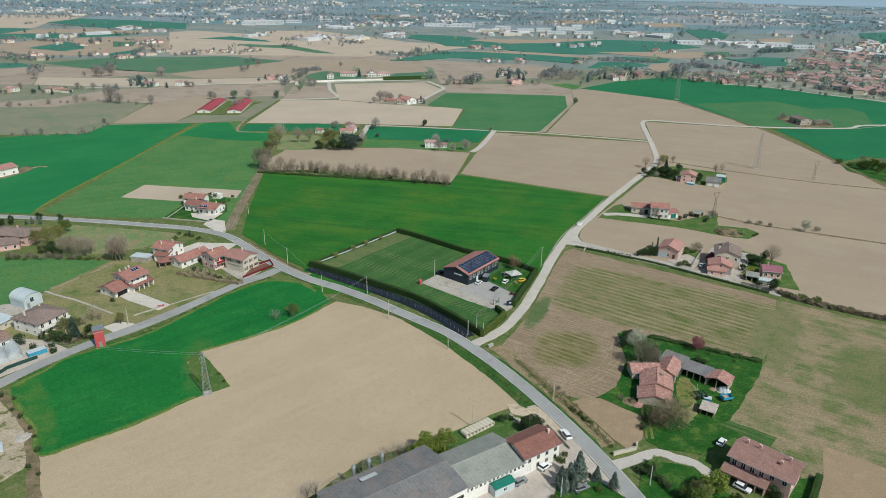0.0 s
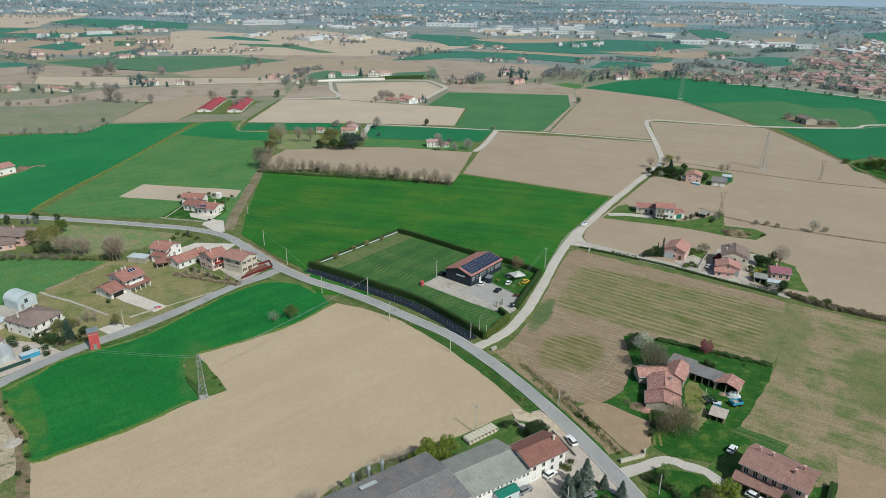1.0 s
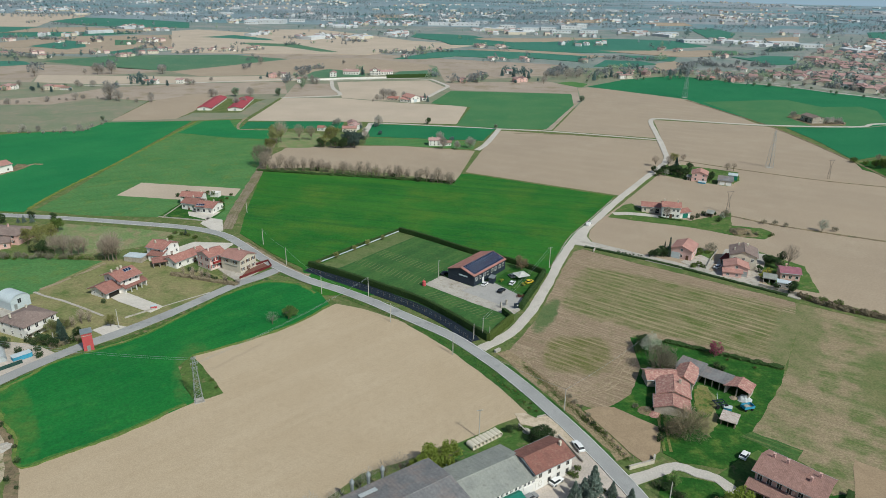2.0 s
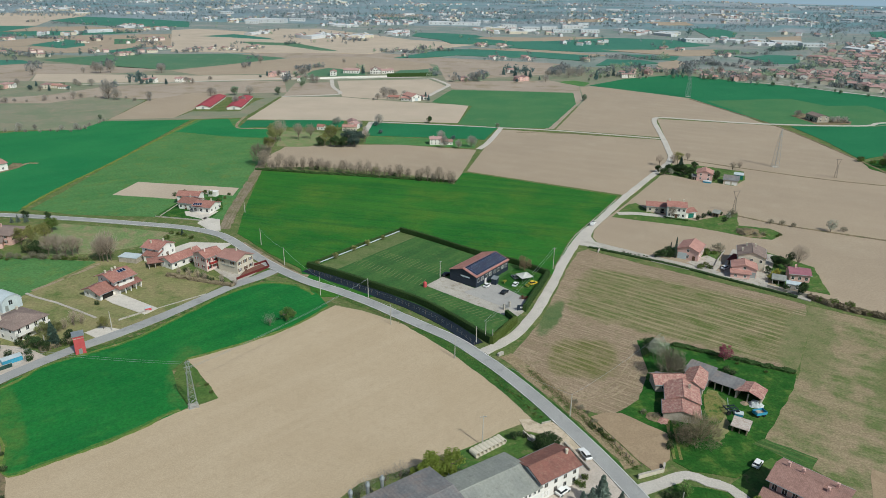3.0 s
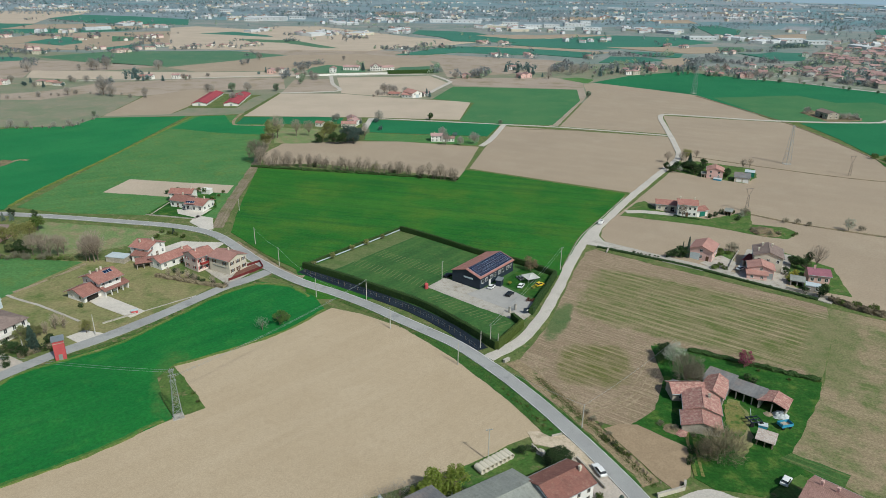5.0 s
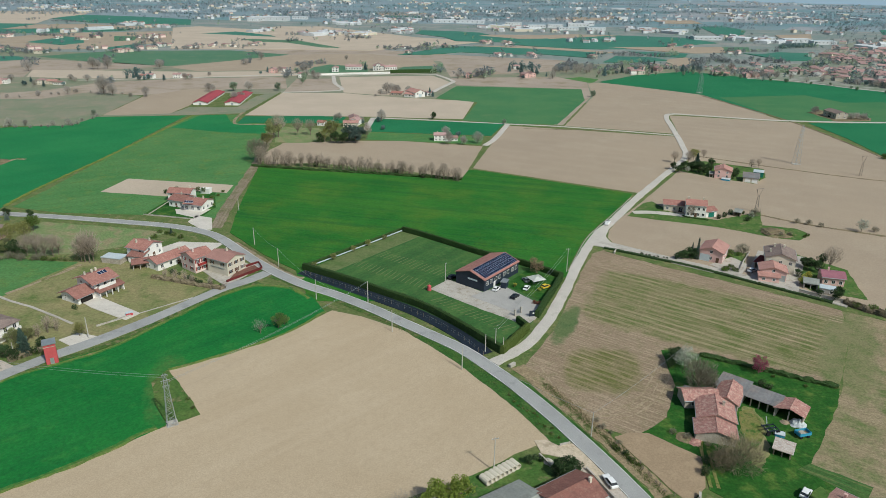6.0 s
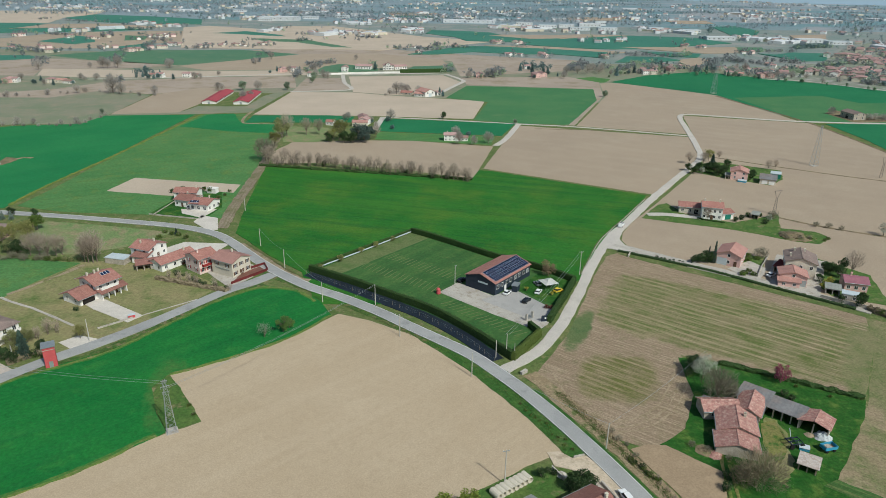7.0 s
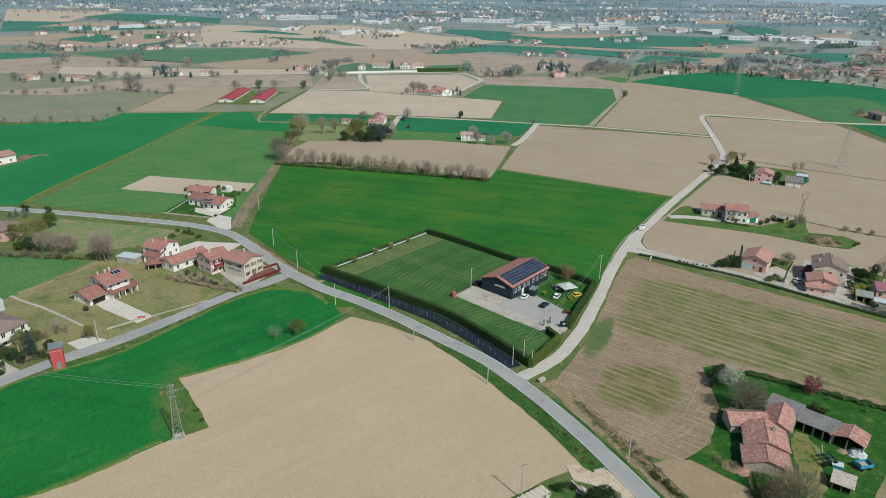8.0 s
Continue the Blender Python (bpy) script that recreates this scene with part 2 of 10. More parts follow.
SOIL_BROWN = surface("brown_soil", (0.335, 0.268, 0.21), (0.385, 0.312, 0.245), 1.5, 60, grain=0.15, c3=(0.25, 0.2, 0.12), haze_sheen=0.09)
SOIL_DARK = surface("ditch_earth", (0.16, 0.125, 0.08), (0.26, 0.2, 0.12), 0.5, 6, grain=0.4, c3=(0.07, 0.11, 0.035), bump=0.8)
WHEAT = surface("young_wheat", (0.011, 0.135, 0.026), (0.02, 0.165, 0.03), 0.8, 22, grain=0.36, bump=0.8, c3=(0.05, 0.2, 0.04), cover=(0.55, 0.85), patch=9,
                streaks=[(42, 1.0, 0.3, (0.03, 0.185, 0.045)), (42, 4.0, 0.35, (0.008, 0.1, 0.024))],
                zones=[(((-143.0, 154.1), (-135.6, 161.9), (-103.2, 123.9), (-110.5, 116.7)), 2.4, (0.022, 0.15, 0.028), (0.036, 0.16, 0.03), (0.07, 0.17, 0.034), ()),
                       (((-98.7, 183.4), (-84.0, 183.3), (-74.1, 150.7), (-85.6, 151.1)), 2.4, (0.025, 0.15, 0.03), (0.04, 0.16, 0.033), (0.075, 0.165, 0.04), ())])
WHEAT_DEEP = surface("tall_wheat", (0.018, 0.12, 0.014), (0.034, 0.155, 0.018), 0.9, 34, grain=0.36, bump=0.8, c3=(0.095, 0.165, 0.02), cover=(0.47, 0.78),
                     patch=26, streaks=[(99, 1.0, 0.3, (0.05, 0.165, 0.024)), (99, 3.5, 0.4, (0.01, 0.085, 0.02)), (101, 8, 0.35, (0.06, 0.165, 0.02))])
# Teal base colour carries the haze over distant wheat.
WHEAT_FAR = surface("hazed_far_wheat", (0.028, 0.15, 0.09), (0.042, 0.175, 0.104), 2.0, 80, grain=0.12, c3=(0.06, 0.175, 0.09), cover=(0.6, 0.9), haze_sheen=0.17)
WHEAT_EMERALD = surface("emerald_wheat", (0.014, 0.142, 0.054), (0.022, 0.168, 0.063), 1.2, 50, grain=0.2, bump=0.5, c3=(0.035, 0.17, 0.065), cover=(0.55, 0.85), patch=30, haze_sheen=0.03)
BARN_MEADOW = surface("barn_meadow", (0.05, 0.165, 0.058), (0.075, 0.185, 0.066), 1.2, 40, grain=0.22, c3=(0.11, 0.19, 0.075), cover=(0.55, 0.8), patch=18, haze_sheen=0.05)
WHEAT_LEFT = surface("dense_wheat", (0.017, 0.165, 0.052), (0.028, 0.195, 0.06), 1.2, 45, grain=0.22, bump=0.7, c3=(0.04, 0.19, 0.06), cover=(0.55, 0.85), patch=24,
                     rows=[(42, 20, 0.3, (0.01, 0.115, 0.036)), (42, 3.0, 0.2, (0.035, 0.19, 0.06))])
MEADOW = surface("meadow", (0.068, 0.185, 0.056), (0.096, 0.208, 0.066), 1.2, 22, grain=0.34, c3=(0.16, 0.2, 0.045), cover=(0.52, 0.85), bump=0.7,
                 rows=(60, 9, 0.25, (0.035, 0.12, 0.025)))
MEADOW_FAR = surface("far_meadow", (0.06, 0.16, 0.07), (0.085, 0.175, 0.08), 2.0, 60, grain=0.15, c3=(0.16, 0.2, 0.11), cover=(0.55, 0.75), haze_sheen=0.16)
OLIVE = surface("dry_meadow", (0.23, 0.215, 0.135), (0.165, 0.195, 0.1), 1.2, 35, grain=0.25, c3=(0.28, 0.225, 0.15), cover=(0.5, 0.7), haze_sheen=0.2)
GRASS = surface("rough_grass", (0.08, 0.13, 0.034), (0.14, 0.165, 0.058), 0.9, 8, grain=0.45, c3=(0.24, 0.2, 0.11), cover=(0.52, 0.72), bump=0.8)
VERGE = surface("lush_verge", (0.04, 0.1, 0.02), (0.085, 0.138, 0.034), 0.9, 5, grain=0.5, c3=(0.19, 0.16, 0.085), cover=(0.49, 0.64), bump=0.9)
LAWN = surface("lawn", (0.017, 0.082, 0.01), (0.038, 0.112, 0.017), 0.8, 5, grain=0.46, c3=(0.1, 0.155, 0.03), cover=(0.52, 0.7), patch=5, bump=0.7)
GARDEN = surface("garden_grass", (0.055, 0.125, 0.025), (0.1, 0.155, 0.04), 0.9, 7, grain=0.45, c3=(0.2, 0.175, 0.09), cover=(0.55, 0.7), patch=4, bump=0.7)
LAWN_DRY = surface("dry_lawn", (0.255, 0.225, 0.112), (0.195, 0.205, 0.082), 1.0, 12, grain=0.36, c3=(0.085, 0.14, 0.034), cover=(0.5, 0.72), patch=9, bump=0.6)
PITCH = surface("pitch_turf", (0.04, 0.115, 0.03), (0.06, 0.135, 0.036), 0.9, 12, grain=0.3, c3=(0.14, 0.18, 0.06), cover=(0.55, 0.85),
                rows=[(33, 4.2, 0.4, (0.1, 0.165, 0.05)), (33, 1.7, 0.3, (0.085, 0.15, 0.04)), (33, 12.0, 0.45, (0.02, 0.075, 0.022))], bump=0.5)
ROW_LINES = [(122, 0.8, 0.5, (0.095, 0.14, 0.03)), (122, 2.4, 0.35, (0.17, 0.16, 0.07)), (122, -3.1, 0.7, (0.37, 0.29, 0.19)), (122, 0.4, 0.45, (0.4, 0.32, 0.21)), (122, -0.8, 0.3, (0.1, 0.12, 0.035))]
EDGE_GREEN = (((108.3, 234.7), (123.3, 225.6), (99.3, 180.9), (86.8, 183.7)), 3.0, (0.19, 0.185, 0.088), (0.225, 0.197, 0.108), (0.13, 0.158, 0.058), ())
STUBBLE = surface("tan_stubble", (0.255, 0.19, 0.128), (0.3, 0.226, 0.156), 0.55, 12, grain=0.4, bump=0.9, c3=(0.2, 0.17, 0.095), cover=(0.5, 0.7), patch=3,
                  streaks=[(120, 0.45, 0.5, (0.42, 0.335, 0.23)), (121, 0.8, 0.45, (0.2, 0.155, 0.095))],
                  zones=[(((39.2, 263.6), (117.4, 230.7), (96.6, 187.5), (27.5, 219.3)), 6.0, (0.2, 0.17, 0.09), (0.165, 0.16, 0.07), (0.1, 0.132, 0.034), ROW_LINES),
                         (((21.1, 199.0), (44.2, 202.9), (38.4, 173.8), (18.3, 180.0)), 3.6, (0.19, 0.16, 0.082), (0.155, 0.142, 0.064), (0.115, 0.126, 0.034), [(122, 0.7, 0.35, (0.13, 0.143, 0.042)), (122, -2.4, 0.75, (0.34, 0.265, 0.17)), (122, 0.4, 0.4, (0.36, 0.28, 0.18))]),
                         (((21.5, 226.0), (29.5, 231.0), (24.0, 206.0), (14.5, 199.0)), 2.4, (0.12, 0.155, 0.062), (0.16, 0.17, 0.08), (0.085, 0.135, 0.05), ()), EDGE_GREEN])
TRACKS = surface("wheel_worn_earth", (0.36, 0.285, 0.195), (0.3, 0.235, 0.155), 0.4, 5, grain=0.35, c3=(0.24, 0.19, 0.115), cover=(0.45, 0.6), patch=3, bump=0.8)
FALLOW_DRY = surface("weedy_stubble", (0.285, 0.222, 0.142), (0.23, 0.195, 0.11), 0.6, 22, grain=0.44, bump=0.9, c3=(0.12, 0.155, 0.052), cover=(0.46, 0.6), patch=11,
                     streaks=[(118, 0.5, 0.2, (0.38, 0.3, 0.2)), (118, 1.0, 0.14, (0.15, 0.16, 0.06)), (116, 3.0, 0.3, (0.35, 0.28, 0.18))],
                     zones=[EDGE_GREEN,
                            (((122.8, 204.9), (147.7, 192.3), (126.4, 154.4), (106.0, 163.2)), 3.0, (0.15, 0.165, 0.065), (0.2, 0.185, 0.09), (0.11, 0.15, 0.05), ())])
PLOT_ROWS = surface("garden_rows", (0.05, 0.12, 0.03), (0.075, 0.14, 0.035), 0.7, 8, grain=0.4, streaks=[(122, 0.7, 0.7, (0.035, 0.085, 0.022)), (122, 0.5, 0.5, (0.17, 0.17, 0.07))])
ROUGH_MEADOW = surface("rough_meadow", (0.145, 0.225, 0.08), (0.2, 0.235, 0.105), 0.9, 14, grain=0.4, c3=(0.26, 0.225, 0.13), cover=(0.48, 0.62), patch=6, bump=0.8)
YARD = surface("dusty_yard", (0.52, 0.455, 0.4), (0.44, 0.385, 0.335), 0.4, 6, grain=0.24, c3=(0.46, 0.4, 0.33), cover=(0.5, 0.7), bump=0.3)
PITCH_WORN = surface("worn_turf", (0.105, 0.15, 0.052), (0.14, 0.165, 0.066), 0.8, 9, grain=0.35, c3=(0.075, 0.13, 0.036), cover=(0.5, 0.7), patch=6)
DRY_LINE = surface("dry_turf_line", (0.155, 0.185, 0.08), (0.11, 0.155, 0.055), 0.4, 3, grain=0.3)
TILE_GREY = surface("weathered_brown_tiles", (0.25, 0.19, 0.168), (0.2, 0.152, 0.135), 0.35, 3, grain=0.25, c3=(0.3, 0.24, 0.21), cover=(0.5, 0.7), bump=0.7, rows=(0, 0.33, 0.45, (0.15, 0.115, 0.1)))
EDGE_MID = surface("thin_wheat", (0.045, 0.155, 0.03), (0.07, 0.165, 0.034), 0.7, 4, grain=0.4, c3=(0.12, 0.175, 0.04), cover=(0.5, 0.7))
TILE_ROSE = surface("rose_brown_tiles", (0.3, 0.178, 0.15), (0.25, 0.148, 0.125), 0.35, 2.5, grain=0.3, c3=(0.34, 0.21, 0.18), cover=(0.5, 0.7), bump=0.8, rows=(0, 0.33, 0.45, (0.17, 0.105, 0.09)), vary=0.1)
TILE_RUST = surface("rust_red_tiles", (0.25, 0.115, 0.092), (0.205, 0.1, 0.082), 0.35, 2.5, grain=0.3, c3=(0.29, 0.165, 0.13), cover=(0.52, 0.72), bump=0.8, rows=(0, 0.32, 0.5, (0.15, 0.075, 0.06)))
RUSTY = surface("pale_rusty_sheet", (0.48, 0.42, 0.37), (0.36, 0.28, 0.24), 0.3, 1.2, grain=0.3, c3=(0.56, 0.53, 0.5), cover=(0.48, 0.66), rows=(0, 0.4, 0.3, (0.3, 0.24, 0.2)))
NET = surface("dark_green_net", (0.02, 0.05, 0.045), (0.03, 0.07, 0.06), 0.3, 2, grain=0.3)
TRACKED = surface("worn_earth", (0.27, 0.215, 0.14), (0.33, 0.265, 0.18), 0.4, 7, grain=0.4, c3=(0.15, 0.15, 0.06), cover=(0.5, 0.62), patch=4, bump=0.8)
ASPHALT = surface("worn_asphalt", (0.3, 0.3, 0.295), (0.35, 0.35, 0.34), 0.25, 12, grain=0.14, c3=(0.25, 0.25, 0.25), cover=(0.55, 0.7), bump=0.2)
TARMAC = surface("yard_tarmac", (0.34, 0.33, 0.315), (0.39, 0.375, 0.355), 0.3, 8, grain=0.15, c3=(0.3, 0.3, 0.28), cover=(0.55, 0.75), bump=0.2)
GRAVEL = surface("white_gravel", (0.53, 0.49, 0.44), (0.47, 0.435, 0.39), 0.4, 9, grain=0.2, c3=(0.4, 0.37, 0.32), cover=(0.57, 0.78), bump=0.5)
CONCRETE = surface("pale_concrete", (0.46, 0.425, 0.375), (0.38, 0.35, 0.31), 0.4, 5, grain=0.22, c3=(0.29, 0.255, 0.2), cover=(0.52, 0.7), bump=0.2)
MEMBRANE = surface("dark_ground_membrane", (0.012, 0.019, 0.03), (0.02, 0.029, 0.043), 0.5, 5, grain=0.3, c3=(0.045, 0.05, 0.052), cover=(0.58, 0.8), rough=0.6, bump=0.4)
LINE = surface("road_paint", (0.7, 0.7, 0.68), (0.5, 0.5, 0.48), 0.3, 3, grain=0.2)
TILE_RED = surface("clay_tiles", (0.325, 0.158, 0.13), (0.265, 0.128, 0.106), 0.35, 2.5, grain=0.32, c3=(0.37, 0.21, 0.17), cover=(0.5, 0.7), bump=0.8,
                   rows=(0, 0.32, 0.5, (0.17, 0.08, 0.065)), vary=0.2)
TILE_OLD = surface("old_clay_tiles", (0.41, 0.22, 0.185), (0.31, 0.155, 0.135), 0.3, 1.1, grain=0.45, c3=(0.49, 0.33, 0.275), cover=(0.48, 0.64), bump=0.9, patch=0.8,
                   rows=(90, 0.34, 0.6, (0.15, 0.085, 0.07)), vary=0.15)
TILE_PINK = surface("faded_tiles", (0.43, 0.24, 0.205), (0.36, 0.2, 0.17), 0.35, 3, grain=0.25, bump=0.7, rows=(0, 0.33, 0.4, (0.24, 0.12, 0.1)), vary=0.15)
TILE_BROWN = surface("brown_tiles", (0.235, 0.15, 0.125), (0.285, 0.185, 0.155), 0.35, 2.5, grain=0.25, bump=0.7, rows=(0, 0.33, 0.45, (0.15, 0.105, 0.09)), vary=0.1)
SHEET_GREY = surface("fibre_cement", (0.215, 0.212, 0.212), (0.16, 0.16, 0.165), 0.7, 4, grain=0.25, c3=(0.235, 0.2, 0.185), cover=(0.48, 0.66), patch=5, bump=0.5,
                     rows=(0, 0.9, 0.35, (0.12, 0.12, 0.125)))
SHEET_PALE = surface("lichened_sheets", (0.3, 0.31, 0.275), (0.245, 0.255, 0.235), 0.5, 4, grain=0.22, c3=(0.2, 0.2, 0.185), cover=(0.55, 0.75), bump=0.5,
                     rows=(0, 1.1, 0.35, (0.2, 0.205, 0.19)))
SHEET_RED = surface("red_sheets", (0.36, 0.075, 0.09), (0.31, 0.065, 0.08), 0.8, 8, grain=0.15, rows=(0, 1.2, 0.3, (0.22, 0.035, 0.05)))
METAL = surface("galvanised_steel", (0.42, 0.45, 0.46), (0.34, 0.37, 0.38), 0.3, 2, rough=0.5, metal=0.6, grain=0.15, bump=0.1, sheen=0.5)
PALE_METAL = surface("pale_blue_sheet", (0.52, 0.58, 0.6), (0.46, 0.52, 0.55), 0.4, 4, rough=0.55, grain=0.12, bump=0.2, rows=(0, 0.5, 0.3, (0.4, 0.46, 0.48)))
WHITE = surface("white_render", (0.78, 0.76, 0.72), (0.7, 0.68, 0.64), 0.4, 4, grain=0.08, c3=(0.58, 0.55, 0.5), cover=(0.62, 0.8), bump=0.15)
CREAM = surface("cream_render", (0.6, 0.55, 0.45), (0.52, 0.475, 0.39), 0.4, 4, grain=0.1, c3=(0.45, 0.41, 0.34), cover=(0.6, 0.8), bump=0.15)
PINK = surface("pink_render", (0.66, 0.43, 0.385), (0.6, 0.39, 0.35), 0.4, 4, grain=0.1, c3=(0.46, 0.3, 0.25), cover=(0.6, 0.8), bump=0.15)
PINK_PALE = surface("pale_pink_render", (0.72, 0.57, 0.52), (0.66, 0.53, 0.48), 0.4, 4, grain=0.1, bump=0.15)
STONE = surface("old_masonry", (0.42, 0.38, 0.32), (0.33, 0.29, 0.24), 0.3, 2.5, grain=0.3, c3=(0.5, 0.44, 0.36), bump=0.6)
NAVY = surface("dark_blue_cladding", (0.022, 0.032, 0.048), (0.03, 0.042, 0.06), 0.3, 4, grain=0.15, rough=0.5, rows=(0, 0.45, 0.3, (0.015, 0.022, 0.035)), bump=0.1)
RED = surface("red_render", (0.5, 0.095, 0.1), (0.44, 0.08, 0.085), 0.4, 3, grain=0.12)
MAROON = surface("maroon_fence", (0.11, 0.022, 0.022), (0.15, 0.03, 0.03), 0.3, 2, grain=0.2)
WOOD = surface("weathered_wood", (0.24, 0.18, 0.12), (0.32, 0.26, 0.19), 0.3, 2, grain=0.3)
POLE = surface("pole_concrete", (0.5, 0.48, 0.43), (0.42, 0.4, 0.36), 0.3, 2, grain=0.15)
# Near-black panels paint the shade inside open doorways and porches.
OPENING_SHADE = surface("painted_opening_shade", (0.02, 0.018, 0.016), (0.03, 0.027, 0.023), 0.4, 2, grain=0.3)
GREEN_PAINT = surface("green_paint", (0.018, 0.15, 0.11), (0.025, 0.18, 0.13), 0.4, 2, grain=0.1, rough=0.6)
BLUE_PAINT = surface("blue_paint", (0.05, 0.26, 0.42), (0.07, 0.32, 0.46), 0.3, 1.5, grain=0.15, rough=0.5)
SHUTTER_RED = surface("red_shutter", (0.3, 0.03, 0.03), (0.25, 0.03, 0.03), 0.2, 1, grain=0.15)
SHUTTER_BROWN = surface("brown_shutter", (0.1, 0.06, 0.04), (0.14, 0.08, 0.05), 0.2, 1, grain=0.2)
TWIG_FAR = foliage("pale_twigs", (0.38, 0.35, 0.31), (0.5, 0.465, 0.42), 0.5)
WORN_GRASS = surface("trodden_grass", (0.15, 0.17, 0.045), (0.21, 0.185, 0.075), 0.6, 3, grain=0.45, c3=(0.05, 0.12, 0.02), cover=(0.5, 0.62), patch=2.5, bump=0.7)
SEEDBED = surface("smooth_seedbed", (0.33, 0.245, 0.158), (0.3, 0.222, 0.143), 0.4, 9, grain=0.2, c3=(0.37, 0.278, 0.18), cover=(0.5, 0.75), patch=4, bump=0.5)
SANDY = surface("sandy_track", (0.57, 0.475, 0.36), (0.5, 0.415, 0.31), 0.4, 4, grain=0.25, c3=(0.35, 0.285, 0.2), cover=(0.5, 0.7), patch=2.5, bump=0.4)
DRY_BANK = surface("dry_bank", (0.25, 0.19, 0.115), (0.32, 0.25, 0.155), 0.6, 4, grain=0.45, c3=(0.11, 0.13, 0.045), cover=(0.54, 0.64), patch=4, bump=0.9)
DITCH_GRASS = surface("ditch_grass", (0.03, 0.098, 0.018), (0.06, 0.128, 0.027), 0.8, 4, grain=0.5, c3=(0.13, 0.14, 0.055), cover=(0.55, 0.7), patch=6, bump=0.9)
ROUGH_LOT = surface("sandy_lot", (0.46, 0.385, 0.285), (0.36, 0.3, 0.21), 0.5, 6, grain=0.35, c3=(0.13, 0.15, 0.05), cover=(0.53, 0.63), patch=3.5, bump=0.6)
# Base colours cooled to put haze over the far scrub.
FAR_SCRUB = surface("hazed_far_scrub", (0.215, 0.232, 0.195), (0.16, 0.212, 0.17), 3, 60, grain=0.25, c3=(0.275, 0.26, 0.22), cover=(0.48, 0.6), patch=70, haze_sheen=0.25)
TOWN_GROUND = surface("town_gardens", (0.17, 0.21, 0.13), (0.25, 0.245, 0.2), 2, 25, grain=0.3, c3=(0.36, 0.34, 0.31), cover=(0.52, 0.62), patch=14, haze_sheen=0.1)
PAVED = surface("pale_paving", (0.6, 0.555, 0.495), (0.53, 0.49, 0.435), 0.4, 5, grain=0.15, c3=(0.45, 0.41, 0.355), cover=(0.56, 0.72), bump=0.15)
MAST = surface("rusty_steel", (0.2, 0.165, 0.14), (0.28, 0.235, 0.2), 0.3, 2, rough=0.7, grain=0.2)
BARK = surface("bark", (0.16, 0.125, 0.095), (0.22, 0.18, 0.14), 0.2, 1.5, grain=0.4, bump=0.8)
TWIG = foliage("bare_twigs", (0.3, 0.245, 0.195), (0.42, 0.35, 0.285), 0.2)
TWIG_GREY = foliage("grey_twigs", (0.15, 0.14, 0.1), (0.25, 0.235, 0.17), 0)
LEAF = foliage("spring_leaves", (0.08, 0.145, 0.03), (0.16, 0.21, 0.055), 0.35)
LEAF_YELLOW = foliage("budding_leaves", (0.22, 0.235, 0.075), (0.34, 0.33, 0.125), 0.4)
LEAF_DARK = foliage("dark_leaves", (0.028, 0.058, 0.022), (0.068, 0.112, 0.04), 0.2)
NEEDLE_BLUE = foliage("blue_needles", (0.15, 0.205, 0.17), (0.26, 0.31, 0.265), 0.4)
LEAF_SPRING = foliage("fresh_leaves", (0.12, 0.22, 0.06), (0.2, 0.3, 0.09), 0.45)
LEAF_LIME = foliage("lime_leaves", (0.22, 0.31, 0.05), (0.34, 0.39, 0.09), 0.45)
LEAF_OLIVE = foliage("olive_leaves", (0.21, 0.245, 0.095), (0.35, 0.35, 0.165), 0.45)
TWIG_OLIVE = foliage("mossy_twigs", (0.16, 0.133, 0.085), (0.255, 0.212, 0.14), 0)
TWIG_BROWN = foliage("brown_twigs", (0.19, 0.14, 0.08), (0.27, 0.205, 0.12), 0)
NEEDLE = foliage("needles", (0.045, 0.08, 0.06), (0.085, 0.13, 0.1), 0.2)
HEDGE = foliage("hedge_leaves", (0.022, 0.056, 0.016), (0.06, 0.105, 0.028), 0.12)
# Lighter, yellower copy of the hedge leaves; sunlight is put into the colour.
HEDGE_LIT = foliage("sunlit_yellow_hedge", (0.06, 0.1, 0.02), (0.13, 0.17, 0.04), 0.2)
WHITE_BLOOM = foliage("white_blossom", (0.5, 0.5, 0.44), (0.36, 0.4, 0.3))
PINK_BLOOM = foliage("magenta_blossom", (0.3, 0.06, 0.12), (0.2, 0.05, 0.08))
# Far crowns: haze is put into these pale, bluish leaf colours.
FARWOOD = foliage("hazed_far_wood", (0.27, 0.3, 0.31), (0.37, 0.39, 0.39), 0.5)
FARWOOD_PALE = foliage("hazed_horizon_wood", (0.34, 0.39, 0.42), (0.43, 0.48, 0.5), 0.5)
FARWOOD_DARK = foliage("hazed_evergreen", (0.15, 0.235, 0.23), (0.21, 0.3, 0.29), 0.5)
FARWOOD_GREEN = foliage("hazed_young_leaves", (0.28, 0.36, 0.25), (0.36, 0.43, 0.31), 0.5)
# Walls and tiles of far houses, greyed and blued in place of haze.
FAR_WALL = surface("hazed_far_walls", (0.6, 0.62, 0.63), (0.48, 0.5, 0.52), 3, 60, grain=0.15)
FAR_TILE = surface("hazed_far_tiles", (0.38, 0.285, 0.27), (0.31, 0.25, 0.245), 3, 60, grain=0.2)


def plain(name, colour, rough=0.4, metal=0.0, sheen=0.5):
    m = bpy.data.materials.new(name)
    m.use_nodes = True
    b = m.node_tree.nodes["Principled BSDF"]
    b.inputs["Base Color"].default_value = (*colour, 1)
    b.inputs["Roughness"].default_value, b.inputs["Metallic"].default_value = rough, metal
    b.inputs["Specular IOR Level"].default_value = sheen
    return m


GLASS = plain("window_glass", (0.03, 0.035, 0.04), 0.08, 0, 0.6)
CELL = plain("solar_cells", (0.012, 0.022, 0.06), 0.2, 0, 0.6)
